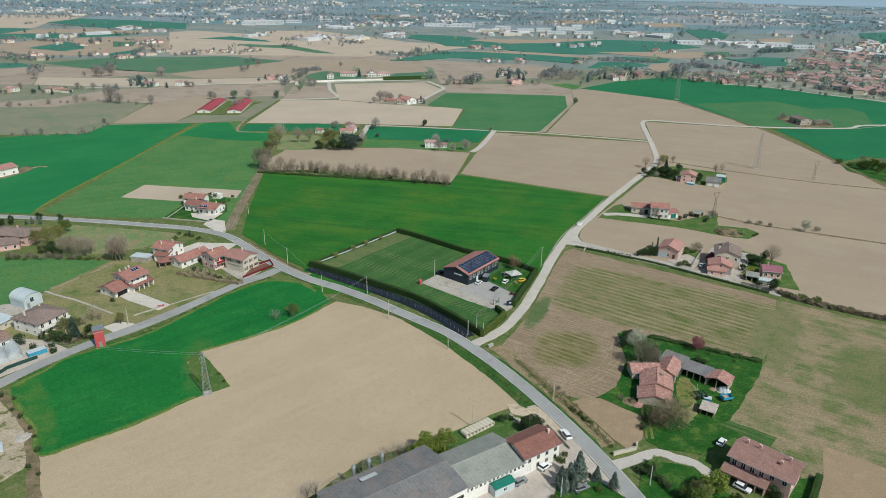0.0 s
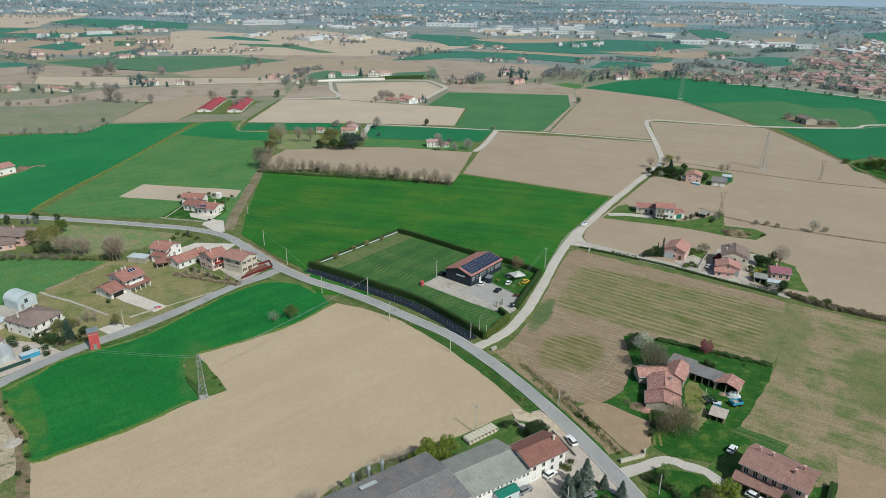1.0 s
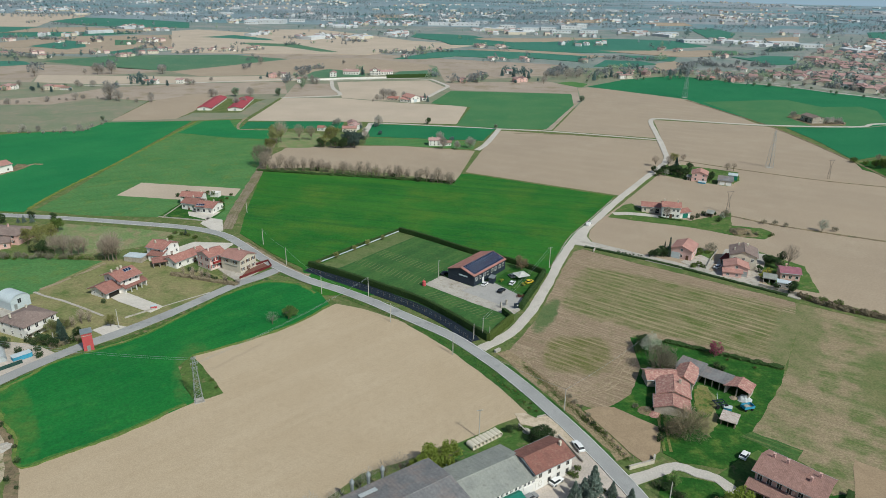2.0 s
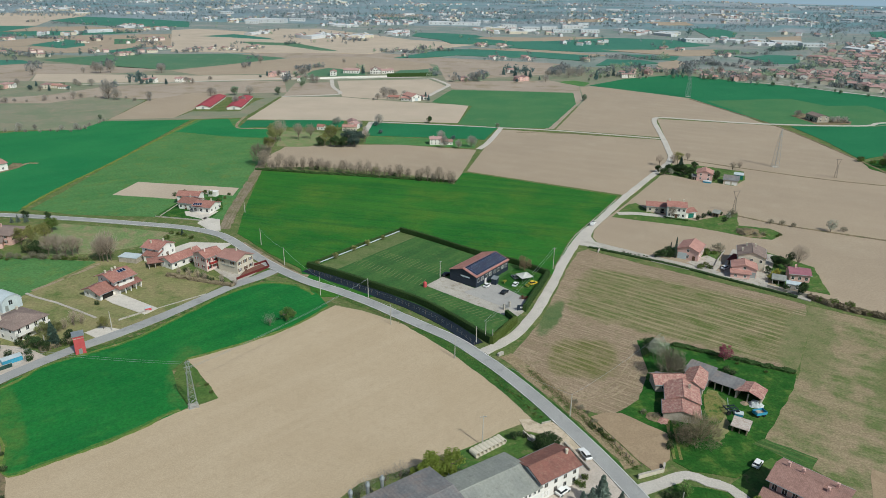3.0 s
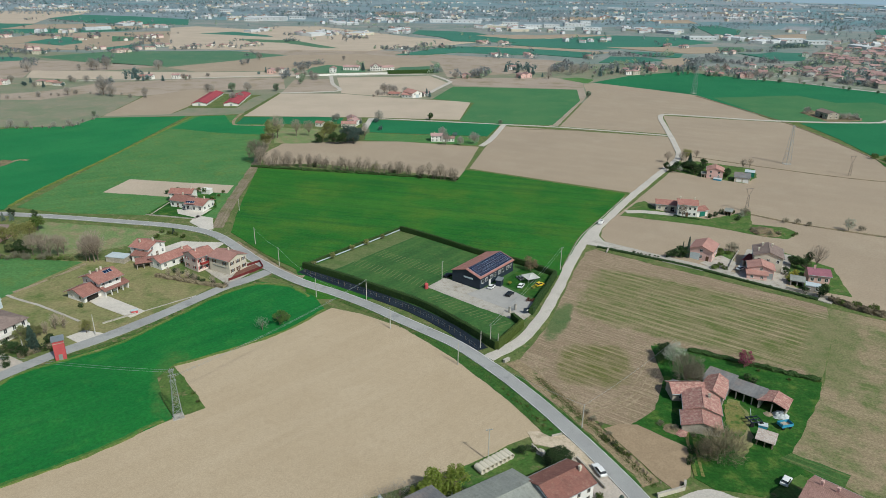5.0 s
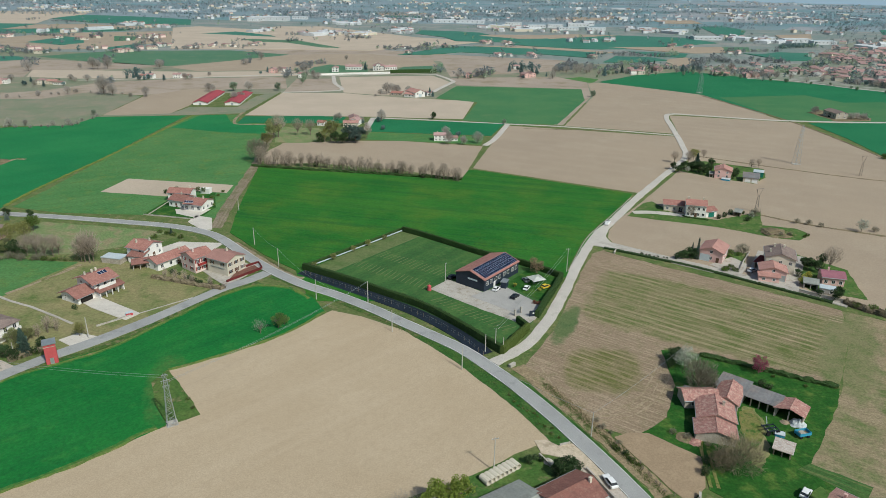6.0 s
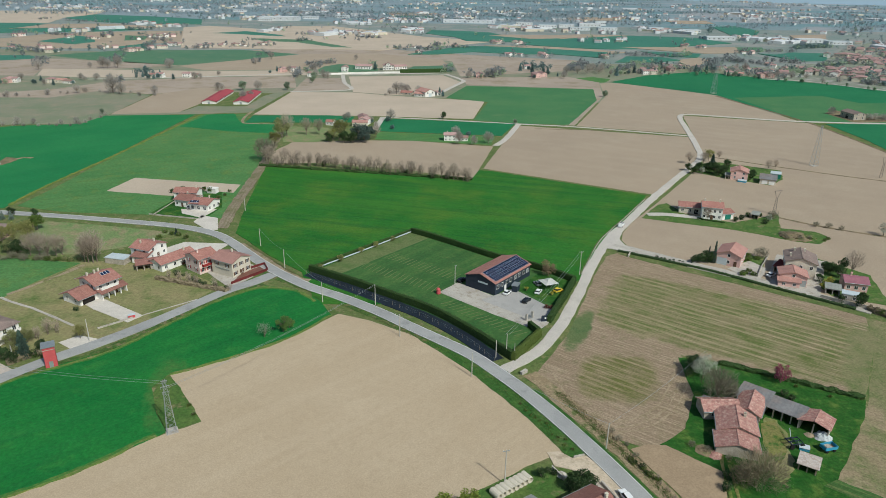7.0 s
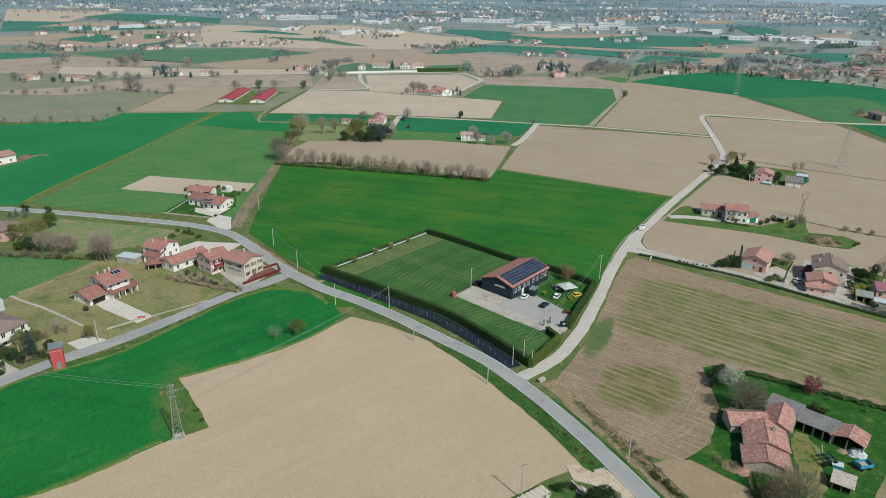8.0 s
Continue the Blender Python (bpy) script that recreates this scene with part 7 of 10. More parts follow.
def culvert(p, heading, label):
    """A hollow concrete culvert piece lying on its side."""
    ob = empty("culvert_piece", pose(p[0], p[1], 0.18, 0, 0, heading), label, "concrete pipe", "stored culvert pieces")
    bm = bmesh.new()
    n = 12
    rings = []
    for y in (0, 2.6):
        for r in (0.78, 0.6):
            rings.append([bm.verts.new((r * math.cos(2 * math.pi * k / n), y, 0.76 + r * math.sin(2 * math.pi * k / n))) for k in range(n)])
    for k in range(n):
        j = (k + 1) % n
        for a, b in ((0, 2), (1, 3), (0, 1), (2, 3)):
            bm.faces.new((rings[a][k], rings[a][j], rings[b][j], rings[b][k]))
    part("pipe", bm, CREAM, ob)
    bm = bmesh.new()
    box(bm, -0.6, 0.6, 0.1, 2.5, -0.05, 0.12)
    part("cradle", bm, WOOD, ob)
    return ob


(ax, ay), (bx, by) = (-0.3, 138.6), (6.1, 144.4)
for k in range(8):
    t = k / 7
    culvert((ax + (bx - ax) * t, ay + (by - ay) * t), 42, "pale concrete culvert piece stored on the grass")
wall_run([(10.9, 149.5), (13.3, 146.0)], 1.0, 0.25, STONE, "low garden wall behind the white house")
wall_run([(21.2, 146.0), (26.4, 136.5)], 0.9, 0.3, STONE, "low roadside wall beside the white house")
wall_run([(37.4, 135.1), (43.9, 138.1), (44.5, 140.1)], 1.1, 0.4, CREAM, "pale low wall at a farm gateway")
wall_run([(16.0, 153.8), (18.4, 154.9)], 0.6, 0.25, CONCRETE, "pale culvert parapet by the road")

# ---- brown-roofed house ----
house((65.3, 131.3), (72.0, 125.7), 9.0, 5.4, "x", 1.5, TILE_ROSE, PINK, "pink two-storey house with a wide brown tiled roof",
      [("f", 4, 4.0, 1.0, 1.9), ("f", 3, 1.5, 1.0, 1.2), ("l", 2, 4.0, 0.9, 1.2), ("b", 3, 4.0, 0.9, 1.2)], [(0.2, 0.6), (0.55, 0.62)], [("f", 0.3, 1.2, 2.1, SHUTTER_BROWN)], None, 0.8)
house((72.1, 126.2), (76.7, 122.7), 8.6, 5.2, "x", 1.4, TILE_ROSE, PINK, "pink wing with a brown roof and roof windows", [("f", 2, 4.0, 1.0, 1.6), ("r", 2, 4.0, 0.9, 1.2), ("r", 2, 1.5, 0.9, 1.2)], [(0.4, 0.35), (0.6, 0.7)], (), None, 0.8)
shelter((62.7, 128.9), (71.0, 122.9), 2.6, 2.5, 0.5, "shed", TILE_ROSE, "brown-tiled porch along the front", 6, PINK)

# ---- old farm ----
FARM_M, FARM_L = away((48.3, 159.3), (57.3, 157.6))
house((48.3, 159.3), (57.3, 157.6), 5.9, 2.2, "y", 1.4, TILE_OLD, STONE, "low front part of an old farmhouse with weathered clay tiles", [("l", 1, 1.3, 0.8, 0.9), ("r", 1, 1.3, 0.8, 0.9)], [], [("r", 0.4, 1.4, 1.9, SHUTTER_BROWN)], None, 0.4)
house((FARM_M @ Vector((0.7, 6.0, 0))).xy[:], (FARM_M @ Vector((FARM_L + 0.3, 6.0, 0))).xy[:], 8.6, 2.75, "y", 1.65, TILE_OLD, STONE, "old farmhouse with weathered clay tiles", [("l", 2, 1.5, 0.9, 1.0), ("r", 2, 1.5, 0.9, 1.0)], [(0.7, 0.6)], [("r", 0.4, 1.4, 2.1, SHUTTER_BROWN)], None, 0.4)
house((48.9, 172.3), (57.6, 173.1), 5.6, 2.6, "x", 1.3, TILE_OLD, STONE, "low stone wing with old clay tiles", [("f", 2, 1.5, 0.8, 0.9)], [], [("f", 0.8, 1.2, 2.0, OPENING_SHADE)], None, 0.4)
house((56.3, 173.4), (61.4, 170.9), 8.8, 2.9, "y", 1.5, TILE_OLD, STONE, "small farm building with old clay tiles", [("f", 1, 1.8, 1.6, 1.4), ("r", 2, 1.8, 0.9, 1.1)], [], [("r", 0.3, 1.2, 2.1, OPENING_SHADE)], None, 0.4)
shelter((58.7, 180.4), (64.5, 176.3), 6.0, 2.8, 0.6, "shed", SHEET_GREY, "open shed with a grey sheet roof", 4, STONE)
shelter((64.3, 176.3), (71.3, 171.5), 5.0, 2.7, 0.5, "shed", SHEET_GREY, "long open shed with a grey sheet roof", 5, STONE)
shelter((70.6, 171.4), (76.2, 167.7), 5.4, 2.7, 1.0, "y", TILE_OLD, "open barn with old clay tiles on pillars", 3, STONE)
shelter((65.0, 155.8), (68.3, 154.0), 3.6, 1.9, 0.4, "shed", RUSTY, "small rusty-roofed shed in the grass", 3, WOOD)


def trailer(p, heading, label):
    ob = empty("farm_trailer", pose(p[0], p[1], 0.15, 0, 0, heading), label, "trailer")
    bm = bmesh.new()
    box(bm, -1.6, 1.6, -0.95, 0.95, 0.7, 0.8)
    part("bed", bm, WOOD, ob)
    for nm, dims in (("side_board", (-1.6, 1.6, -1.0, -0.93)), ("side_board", (-1.6, 1.6, 0.93, 1.0)), ("end_board", (-1.67, -1.6, -1.0, 1.0)), ("end_board", (1.6, 1.67, -1.0, 1.0))):
        bm = bmesh.new()
        box(bm, *dims, 0.75, 1.55)
        part(nm, bm, BLUE_PAINT, ob)
    for x in (-1.0, 1.0):
        for s in (-1, 1):
            bm = bmesh.new()
            tube(bm, (x, s * 0.75, 0.38), (x, s * 0.95, 0.38), 0.38, 0.38, 12)
            part("wheel", bm, TYRE, ob)
    bm = bmesh.new()
    box(bm, -0.9, 0.4, -0.7, 0.7, 0.8, 1.25)
    part("load", bm, STONE, ob, "heap of grey rubble")


trailer((74.6, 163.4), 20, "bright blue farm trailer on the grass")


def harrow(p, heading, label):
    """A towed farm implement: frame, tines, drawbar and wheels."""
    ob = empty("farm_implement", pose(p[0], p[1], 0.15, 0, 0, heading), label, "farm machine")
    for y in (-1.2, 0, 1.2):
        bm = bmesh.new()
        box(bm, -1.6, 1.6, y - 0.1, y + 0.1, 1.0, 1.2)
        part("beam", bm, NAVY, ob)
    for x in (-1.5, 0, 1.5):
        bm = bmesh.new()
        box(bm, x - 0.08, x + 0.08, -1.3, 1.3, 1.2, 1.35)
        part("cross_beam", bm, NAVY, ob)
    for k in range(8):
        bm = bmesh.new()
        x = -1.5 + 0.43 * k
        tube(bm, (x, -1.0 + 0.5 * (k % 4), 1.0), (x + 0.2, -1.1 + 0.5 * (k % 4), 0.0), 0.06, 0.03, 5)
        part("tine", bm, METAL, ob)
    for s in (-1.3, 1.3):
        bm = bmesh.new()
        tube(bm, (s, -1.6, 0.6), (s, -1.3, 0.6), 0.6, 0.6, 12)
        part("wheel", bm, TYRE, ob)
    bm = bmesh.new()
    tube(bm, (0, 1.2, 1.1), (1.2, 3.6, 1.9), 0.09, 0.07, 6)
    part("drawbar", bm, PALE_METAL, ob)


harrow((67.3, 164.5), 15, "blue and dark farm implement standing in the grass")
crate((68.0, 162.8), (70.0, 162.1), 1.6, 0.8, BLUE_PAINT, "faded blue metal box beside a shed", "metal_box", "box")
house((48.7, 177.1), (50.0, 176.2), 3.0, 2.0, "shed", 0.3, SHEET_GREY, WOOD, "small grey hutch beside a bare tree", name="hutch", category="shed", o=0.15)

# ---- houses on the right ----
house((78.9, 275.7), (86.6, 271.7), 10.5, 4.4, "y", 1.7, TILE_PINK, PINK, "pink house with faded tiles and a garage", [("f", 1, 1.6, 1.0, 1.2), ("f", 1, 4.2, 0.9, 1.0), ("r", 3, 1.6, 1.0, 1.2)], [], [("f", 0.25, 3.6, 2.8, PALE_METAL), ("f", 0.8, 1.0, 2.1, SHUTTER_BROWN)])
house((100.5, 266.2), (110.3, 263.3), 11.0, 6.2, "y", 1.8, TILE_GREY, CREAM, "cream two-storey house with a grey-brown roof", [("f", 3, 4.6, 0.9, 1.2), ("r", 4, 4.6, 0.9, 1.2), ("r", 4, 1.7, 0.9, 1.3), ("l", 3, 4.6, 0.9, 1.2)], [(0.15, 0.35), (0.62, 0.75), (0.3, 0.8)], [("r", 0.3, 1.1, 2.1, SHUTTER_BROWN)])
house((96.3, 259.0), (105.0, 256.7), 6.5, 3.9, "y", 1.4, TILE_PINK, PINK, "salmon pink front wing with faded tiles", [("f", 1, 3.9, 0.8, 0.9), ("r", 2, 1.6, 0.9, 1.2)], [], [("f", 0.85, 2.2, 2.4, METAL)])
house((95.4, 256.8), (102.2, 255.4), 3.0, 2.4, "shed", 0.7, TILE_PINK, PINK, "salmon pink lean-to with faded tiles", [("f", 2, 1.3, 0.9, 0.9)], name="annex")
shelter((97.9, 269.4), (100.6, 267.4), 7.0, 2.6, 0.4, "shed", MAROON, "dark red roofed carport", 3, STONE)
house((117.5, 256.0), (124.6, 254.7), 7.0, 3.3, "x", 1.2, surface("plum_tiles", (0.3, 0.13, 0.16), (0.25, 0.11, 0.14), 0.35, 3, grain=0.2, rows=(0, 0.33, 0.4, (0.18, 0.08, 0.1))), PINK, "small pink house with plum-coloured tiles", [("f", 3, 1.6, 1.0, 1.2), ("r", 2, 1.6, 0.9, 1.2)], [(0.3, 0.5)])
shelter((109.7, 252.5), (113.9, 250.9), 4.0, 2.2, 0.4, "shed", SHEET_PALE, "low pale sheet-roofed garden shed", 3, CONCRETE)
house((113.3, 248.3), (117.9, 246.3), 3.5, 2.2, "flat", 0, PALE_METAL, CONCRETE, "low pale concrete outbuilding", [("f", 2, 1.2, 0.8, 0.8)], name="shed", category="shed")
wall_run([(106.6, 248.6), (111.5, 245.2), (120.7, 240.4)], 1.3, 0.25, CONCRETE, "pale concrete boundary wall")
wall_run([(86.8, 268.2), (90.8, 264.0), (95.4, 273.9), (101.5, 285.2)], 0.8, 0.2, CONCRETE, "pale garden wall round a lawn")
house((78.2, 336.5), (87.6, 335.0), 8.0, 3.2, "x", 1.2, TILE_RED, CREAM, "low farmhouse wing with red tiles", [("f", 3, 1.6, 1.0, 1.2), ("l", 2, 1.6, 0.9, 1.2)], [], [("f", 0.8, 1.6, 2.2, OPENING_SHADE)])
house((86.5, 328.8), (95.1, 327.3), 8.5, 5.8, "x", 1.4, TILE_RED, WHITE, "white two-storey farmhouse with red tiles", [("f", 4, 1.6, 0.9, 1.2), ("f", 4, 4.2, 0.9, 1.2), ("r", 2, 4.2, 0.9, 1.2)], [(0.1, 0.5), (0.85, 0.5)], [("f", 0.5, 1.1, 2.1, SHUTTER_BROWN)])
house((95.6, 328.2), (101.0, 330.5), 6.0, 3.0, "x", 1.1, TILE_RED, WHITE, "low white porch wing with red tiles", [("r", 2, 1.6, 1.0, 1.2)], [], [("f", 0.5, 3.0, 2.2, GREEN_PAINT)])
shelter((109.4, 332.3), (112.0, 330.9), 4.0, 2.2, 0.4, "shed", SHEET_PALE, "small grey garden shelter", 3, WOOD)
house((119.0, 399.2), (127.3, 396.7), 9.0, 4.6, "y", 1.5, TILE_PINK, PINK, "pink house with a faded tiled roof among trees", [("f", 2, 1.6, 0.9, 1.2), ("f", 2, 3.8, 0.9, 1.1), ("r", 3, 3.4, 0.9, 1.1)], [(0.3, 0.5)])
house((132.5, 392.7), (139.9, 390.2), 8.0, 2.8, "shed", 0.8, SHEET_GREY, CREAM, "low cream garage with grey roof", [], [], [("f", 0.3, 2.6, 2.2, FRAME), ("f", 0.75, 2.6, 2.2, FRAME)], name="garage", category="garage")
house((141.8, 404.5), (146.7, 402.7), 6.0, 2.8, "flat", 0, PALE_METAL, GREEN_PAINT, "teal shed with a pale roof", name="shed", category="shed")
shelter((116.7, 400.1), (119.7, 399.3), 4.0, 2.2, 0.3, "shed", SHEET_PALE, "low grey shed beside the pink house", 3, STONE)
crate((121.7, 394.8), (125.6, 393.0), 3.0, 0.9, BLUE_PAINT, "blue covered garden pool", "garden_pool", "pool")

house((-294.7, 350.0), (-285.4, 370.8), 12.0, 4.4, "x", 1.5, TILE_PINK, WHITE, "long white house with faded roof tiles in the wheat", [("f", 4, 1.6, 1.0, 1.2), ("r", 2, 1.6, 1.0, 1.2)], [(0.4, 0.5)])
wall_run([(4.3, 187.3), (5.8, 188.9)], 0.9, 0.8, CONCRETE, "pale concrete culvert head at the junction")
wall_run([(46.4, 277.5), (47.9, 281.8)], 0.9, 0.4, CONCRETE, "small pale gate pillar by the drive")


def heap(p, r, h, material, label, name="rubble_heap", category="heap"):
    """A low uneven mound of loose stuff."""
    rnd = random.Random(int(p[0] * 10))
    bm = bmesh.new()
    rings, n = 7, 20
    rows_ = [[bm.verts.new((p[0] + r * (1 - k / rings) * math.cos(a) * rnd.uniform(0.8, 1.15), p[1] + r * (1 - k / rings) * math.sin(a) * rnd.uniform(0.8, 1.15), h * (k / rings) ** 0.7 * rnd.uniform(0.75, 1.2) + 0.05))
              for a in [2 * math.pi * j / n for j in range(n)]] for k in range(rings)]
    top = bm.verts.new((p[0], p[1], h))
    for k in range(rings - 1):
        for j in range(n):
            bm.faces.new((rows_[k][j], rows_[k][(j + 1) % n], rows_[k + 1][(j + 1) % n], rows_[k + 1][j]))
    for j in range(n):
        bm.faces.new((rows_[-1][j], rows_[-1][(j + 1) % n], top))
    tagged(part(name, bm, material), label, category)


heap((75.5, 168.4), 2.2, 1.5, FOIL, "crumpled white plastic sheet before the open barn", "plastic_sheet", "tarpaulin")
heap((72.5, 168.8), 1.2, 0.7, WOOD, "heap of old timber before the open barn", "timber_mound")
heap((121.0, 310.5), 7.0, 1.3, SOIL_DARK, "brown heap of earth and brushwood", "earth_mound")
heap((125.3, 310.2), 5.0, 1.0, VERGE, "weedy green end of an earth heap", "earth_mound")
heap((46.3, 159.9), 2.4, 0.8, SOIL_DARK, "dark heap of brush beside the farmhouse", "brush_mound")
heap((48.1, 158.7), 2.0, 0.7, TILE_OLD, "heap of broken roof tiles", "tile_mound")
heap((12.9, 147.8), 1.4, 0.8, CONCRETE, "pale heap of stones behind the white house", "stone_mound")
heap((-118.3, 128.3), 2.2, 0.7, CONCRETE, "pale heap of sand on the bare lot", "sand_mound")
heap((-6.4, 132.0), 1.0, 0.6, METAL, "small heap of scrap metal on the grass", "scrap_mound")
crate((-121.5, 120.9), (-119.5, 122.4), 3.0, 1.2, PALE_METAL, "pale blue covered tank on the bare lot", "tank", "tank")


def roof_panels(p, heading, z, slope, cols, rows_, label):
    """A small solar array standing just over a roof."""
    ob = empty("solar_array", pose(p[0], p[1], z, -slope, 0, heading), label, "solar panels")
    for c in range(cols):
        for r in range(rows_):
            bm = bmesh.new()
            box(bm, c * 1.05, c * 1.05 + 1.0, r * 1.65, r * 1.65 + 1.6, -0.03, 0.02)
            q = part("panel", bm, PALE_METAL, ob)
            bm = bmesh.new()
            box(bm, c * 1.05 + 0.05, c * 1.05 + 0.95, r * 1.65 + 0.05, r * 1.65 + 1.55, 0.02, 0.03)
            part("glass_face", bm, CELL, q)

# ---- trees and shrubs ----
GREEN = tree("tree", 1, 6.5, 2.8, LEAF, "broad spring-green tree in young leaf", count=1600, size=0.26)
BUD = tree("tree", 2, 7.5, 3.2, LEAF_YELLOW, "yellowish budding tree with loose crown", count=1500, size=0.24)
BARE = fan_tree("tree", 3, 10.0, 3.6, TWIG, "bare grey-brown tree with fine twigs", count=800, length=1.2, width=0.042, low=0.28)
BARE_GREY = fan_tree("tree", 4, 8.5, 4.2, TWIG_GREY, "wide bare grey tree with dense twigs", count=1600, length=1.1, width=0.05)
BRUSH = fan_tree("shrub", 5, 6.4, 1.7, TWIG, "bare brown shrub with upright stems", "shrub", 250, 1.2, 0.04, 4, 0.1)
BRUSH_GREY = fan_tree("shrub", 6, 3.2, 2.0, TWIG_GREY, "bare grey shrub with fine twigs", "shrub", 600, 0.7, 0.035, 4, 0.03)
FIR = tree("conifer", 7, 8.0, 3.1, NEEDLE, "dark blue-green conifer with pointed crown", "tree", "cone", 2600, 0.28, 0.06)
CYPRESS = tree("conifer", 8, 7.0, 0.9, NEEDLE, "slim dark green cypress tree", "tree", "cone", 1300, 0.2, 0.03)
DARKTREE = tree("tree", 9, 6.5, 3.0, LEAF_DARK, "dense dark evergreen broadleaf tree", "tree", "round", 2000, 0.25, 0.12)
BUSH = tree("shrub", 10, 2.2, 1.5, LEAF_DARK, "dense dark green rounded shrub", "shrub", "round", 700, 0.17, 0.02)
BUSH_GREEN = tree("shrub", 11, 1.8, 1.4, LEAF, "small leafy green garden shrub", "shrub", "round", 600, 0.16, 0.02)
BLOSSOM = tree("tree", 12, 4.6, 2.4, WHITE_BLOOM, "fruit tree in pale blossom", "tree", "round", 1100, 0.15, 0.2)
MAGENTA = tree("tree", 13, 4.2, 2.0, PINK_BLOOM, "small magenta flowering tree", "tree", "round", 1100, 0.16, 0.2)
GOLD = tree("shrub", 14, 2.2, 0.9, foliage("golden_leaves", (0.4, 0.36, 0.05), (0.3, 0.3, 0.08)), "small golden-leaved standard garden shrub", "shrub", "round", 350, 0.13, 0.35)
RUSSET = tree("shrub", 15, 1.6, 1.1, foliage("russet_leaves", (0.16, 0.06, 0.04), (0.22, 0.09, 0.06)), "low russet-leaved ornamental garden shrub", "shrub", "round", 450, 0.14, 0.02)

BIGBARE = fan_tree("tree", 21, 8.2, 6.2, TWIG_OLIVE, "large bare olive-brown tree with dense twigs", count=3600, length=1.4, width=0.032, stems=3, low=0.0)
BALL = tree("tree", 22, 5.5, 2.6, TWIG_BROWN, "round bare brown tree", "tree", "round", 1900, 0.15, 0.12)
FIR_BLUE = tree("conifer", 23, 9.0, 3.9, NEEDLE_BLUE, "tall blue-green conifer with uneven crown", "tree", "cone", 2300, 0.36, 0.03)
LIME = tree("tree", 24, 5.5, 2.6, LEAF_LIME, "bushy lime-green tree in young leaf", "tree", "round", 2000, 0.24, 0.05)
THICKET = tree("shrub", 26, 3.4, 2.3, LEAF_OLIVE, "olive-green thicket shrub in a rough hedge", "shrub", "round", 900, 0.22, 0.03)
SPRING = tree("tree", 27, 6.0, 2.6, LEAF_SPRING, "slender fresh green tree in young leaf", "tree", "round", 1500, 0.22, 0.12)
WOODLAND = tree("tree", 25, 9.0, 3.4, LEAF_OLIVE, "tall olive-green budding tree", "tree", "round", 2400, 0.25, 0.12)

CEDAR = tree("conifer", 37, 6.5, 3.0, foliage("cedar_needles", (0.06, 0.1, 0.085), (0.12, 0.17, 0.145), 0.3), "broad grey-green cedar beside a farmhouse", "tree", "round", 2000, 0.28, 0.1)
FIR_FAR = tree("conifer", 31, 7.0, 2.6, FARWOOD_DARK, "far dark blue-green conifer", "tree", "cone", 700, 0.5, 0.06)
GREEN_FAR = tree("tree", 32, 5.5, 2.6, FARWOOD_GREEN, "far tree in young leaf", "tree", "round", 500, 0.45, 0.15)
DARK_FAR = tree("tree", 33, 5.5, 2.7, FARWOOD_DARK, "far dark evergreen tree", "tree", "round", 600, 0.45, 0.08)
BARE_FAR = fan_tree("tree", 34, 8.0, 3.4, TWIG_FAR, "far bare grey-brown tree with a soft crown", count=520, length=1.3, width=0.09)
SCRUB_FAR = fan_tree("shrub", 35, 4.0, 2.2, TWIG_FAR, "far bare grey-brown shrub", "shrub", 300, 1.0, 0.08, 4, 0.03)

THIN = fan_tree("tree", 36, 6.0, 2.8, TWIG_FAR, "thin pale bare tree with sparse twigs", count=420, length=1.0, width=0.02)


def row(proto, pts, step, scale=1.0, wobble=0.6, group="", label=""):
    """Plants along a line."""
    for p in smooth_line(pts, step):
        plant(proto, (p.x + rng.gauss(0, wobble), p.y + rng.gauss(0, wobble)), scale * rng.uniform(0.7, 1.15), label, group)


# hedgerow across the middle
row(BRUSH, [(-134.6, 390.5), (-105.7, 392.6), (-75.6, 384.6), (-47.2, 380.5), (-20.8, 372.8)], 2.3, 1.1, 0.8, "bare hedgerow", "bare brown shrub in a long hedgerow")
for p in ((-106.0, 393.9), (-58.1, 384.1), (-41.8, 377.5)):
    plant(BUSH, p, 1.3)
hedge([(-142.6, 389.5), (-125.8, 387.6), (-103.8, 385.0), (-82.4, 383.8), (-54.2, 380.9), (-30.0, 378.9), (-20.7, 377.6)], 1.8, 1.1, "dark undergrowth along the bare hedgerow", HEDGE, 6, 0.3, 2.0, 0.7)
plant(BARE_GREY, (-142.7, 400.4), 1.4)
for p, s in (((-138.2, 392.7), 1.0), ((-129.2, 395.1), 1.05), ((-121.8, 394.7), 0.85), ((-55.0, 387.0), 0.7), ((-31.1, 383.6), 0.75), ((-139.4, 472.2), 1.05), ((-131.3, 474.6), 1.15), ((-151.0, 466.0), 1.35), ((-90.9, 470.1), 0.8)):
    plant(BARE, p, s)
plant(WOODLAND, (-153.1, 462.6), 1.65, "tall brownish budding tree at a hedge end")
for p, s in (((-149.4, 436.2), 1.5), ((-113.5, 460.5), 1.95), ((-116.8, 456.0), 1.2), ((-68.8, 385.4), 0.8)):
    plant(BUD, p, s)
for p, s in (((-119.0, 453.6), 1.0), ((-108.5, 453.6), 1.25), ((-103.0, 453.4), 1.3)):
    plant(DARKTREE, p, s)
for p, s in (((-99.4, 459.6), 2.1), ((-95.0, 463.5), 1.75), ((-95.6, 455.3), 1.5)):
    plant(CEDAR, p, s)
plant(DARKTREE, (-53.2, 544.3), 0.85, "lone dark evergreen tree at a field edge")
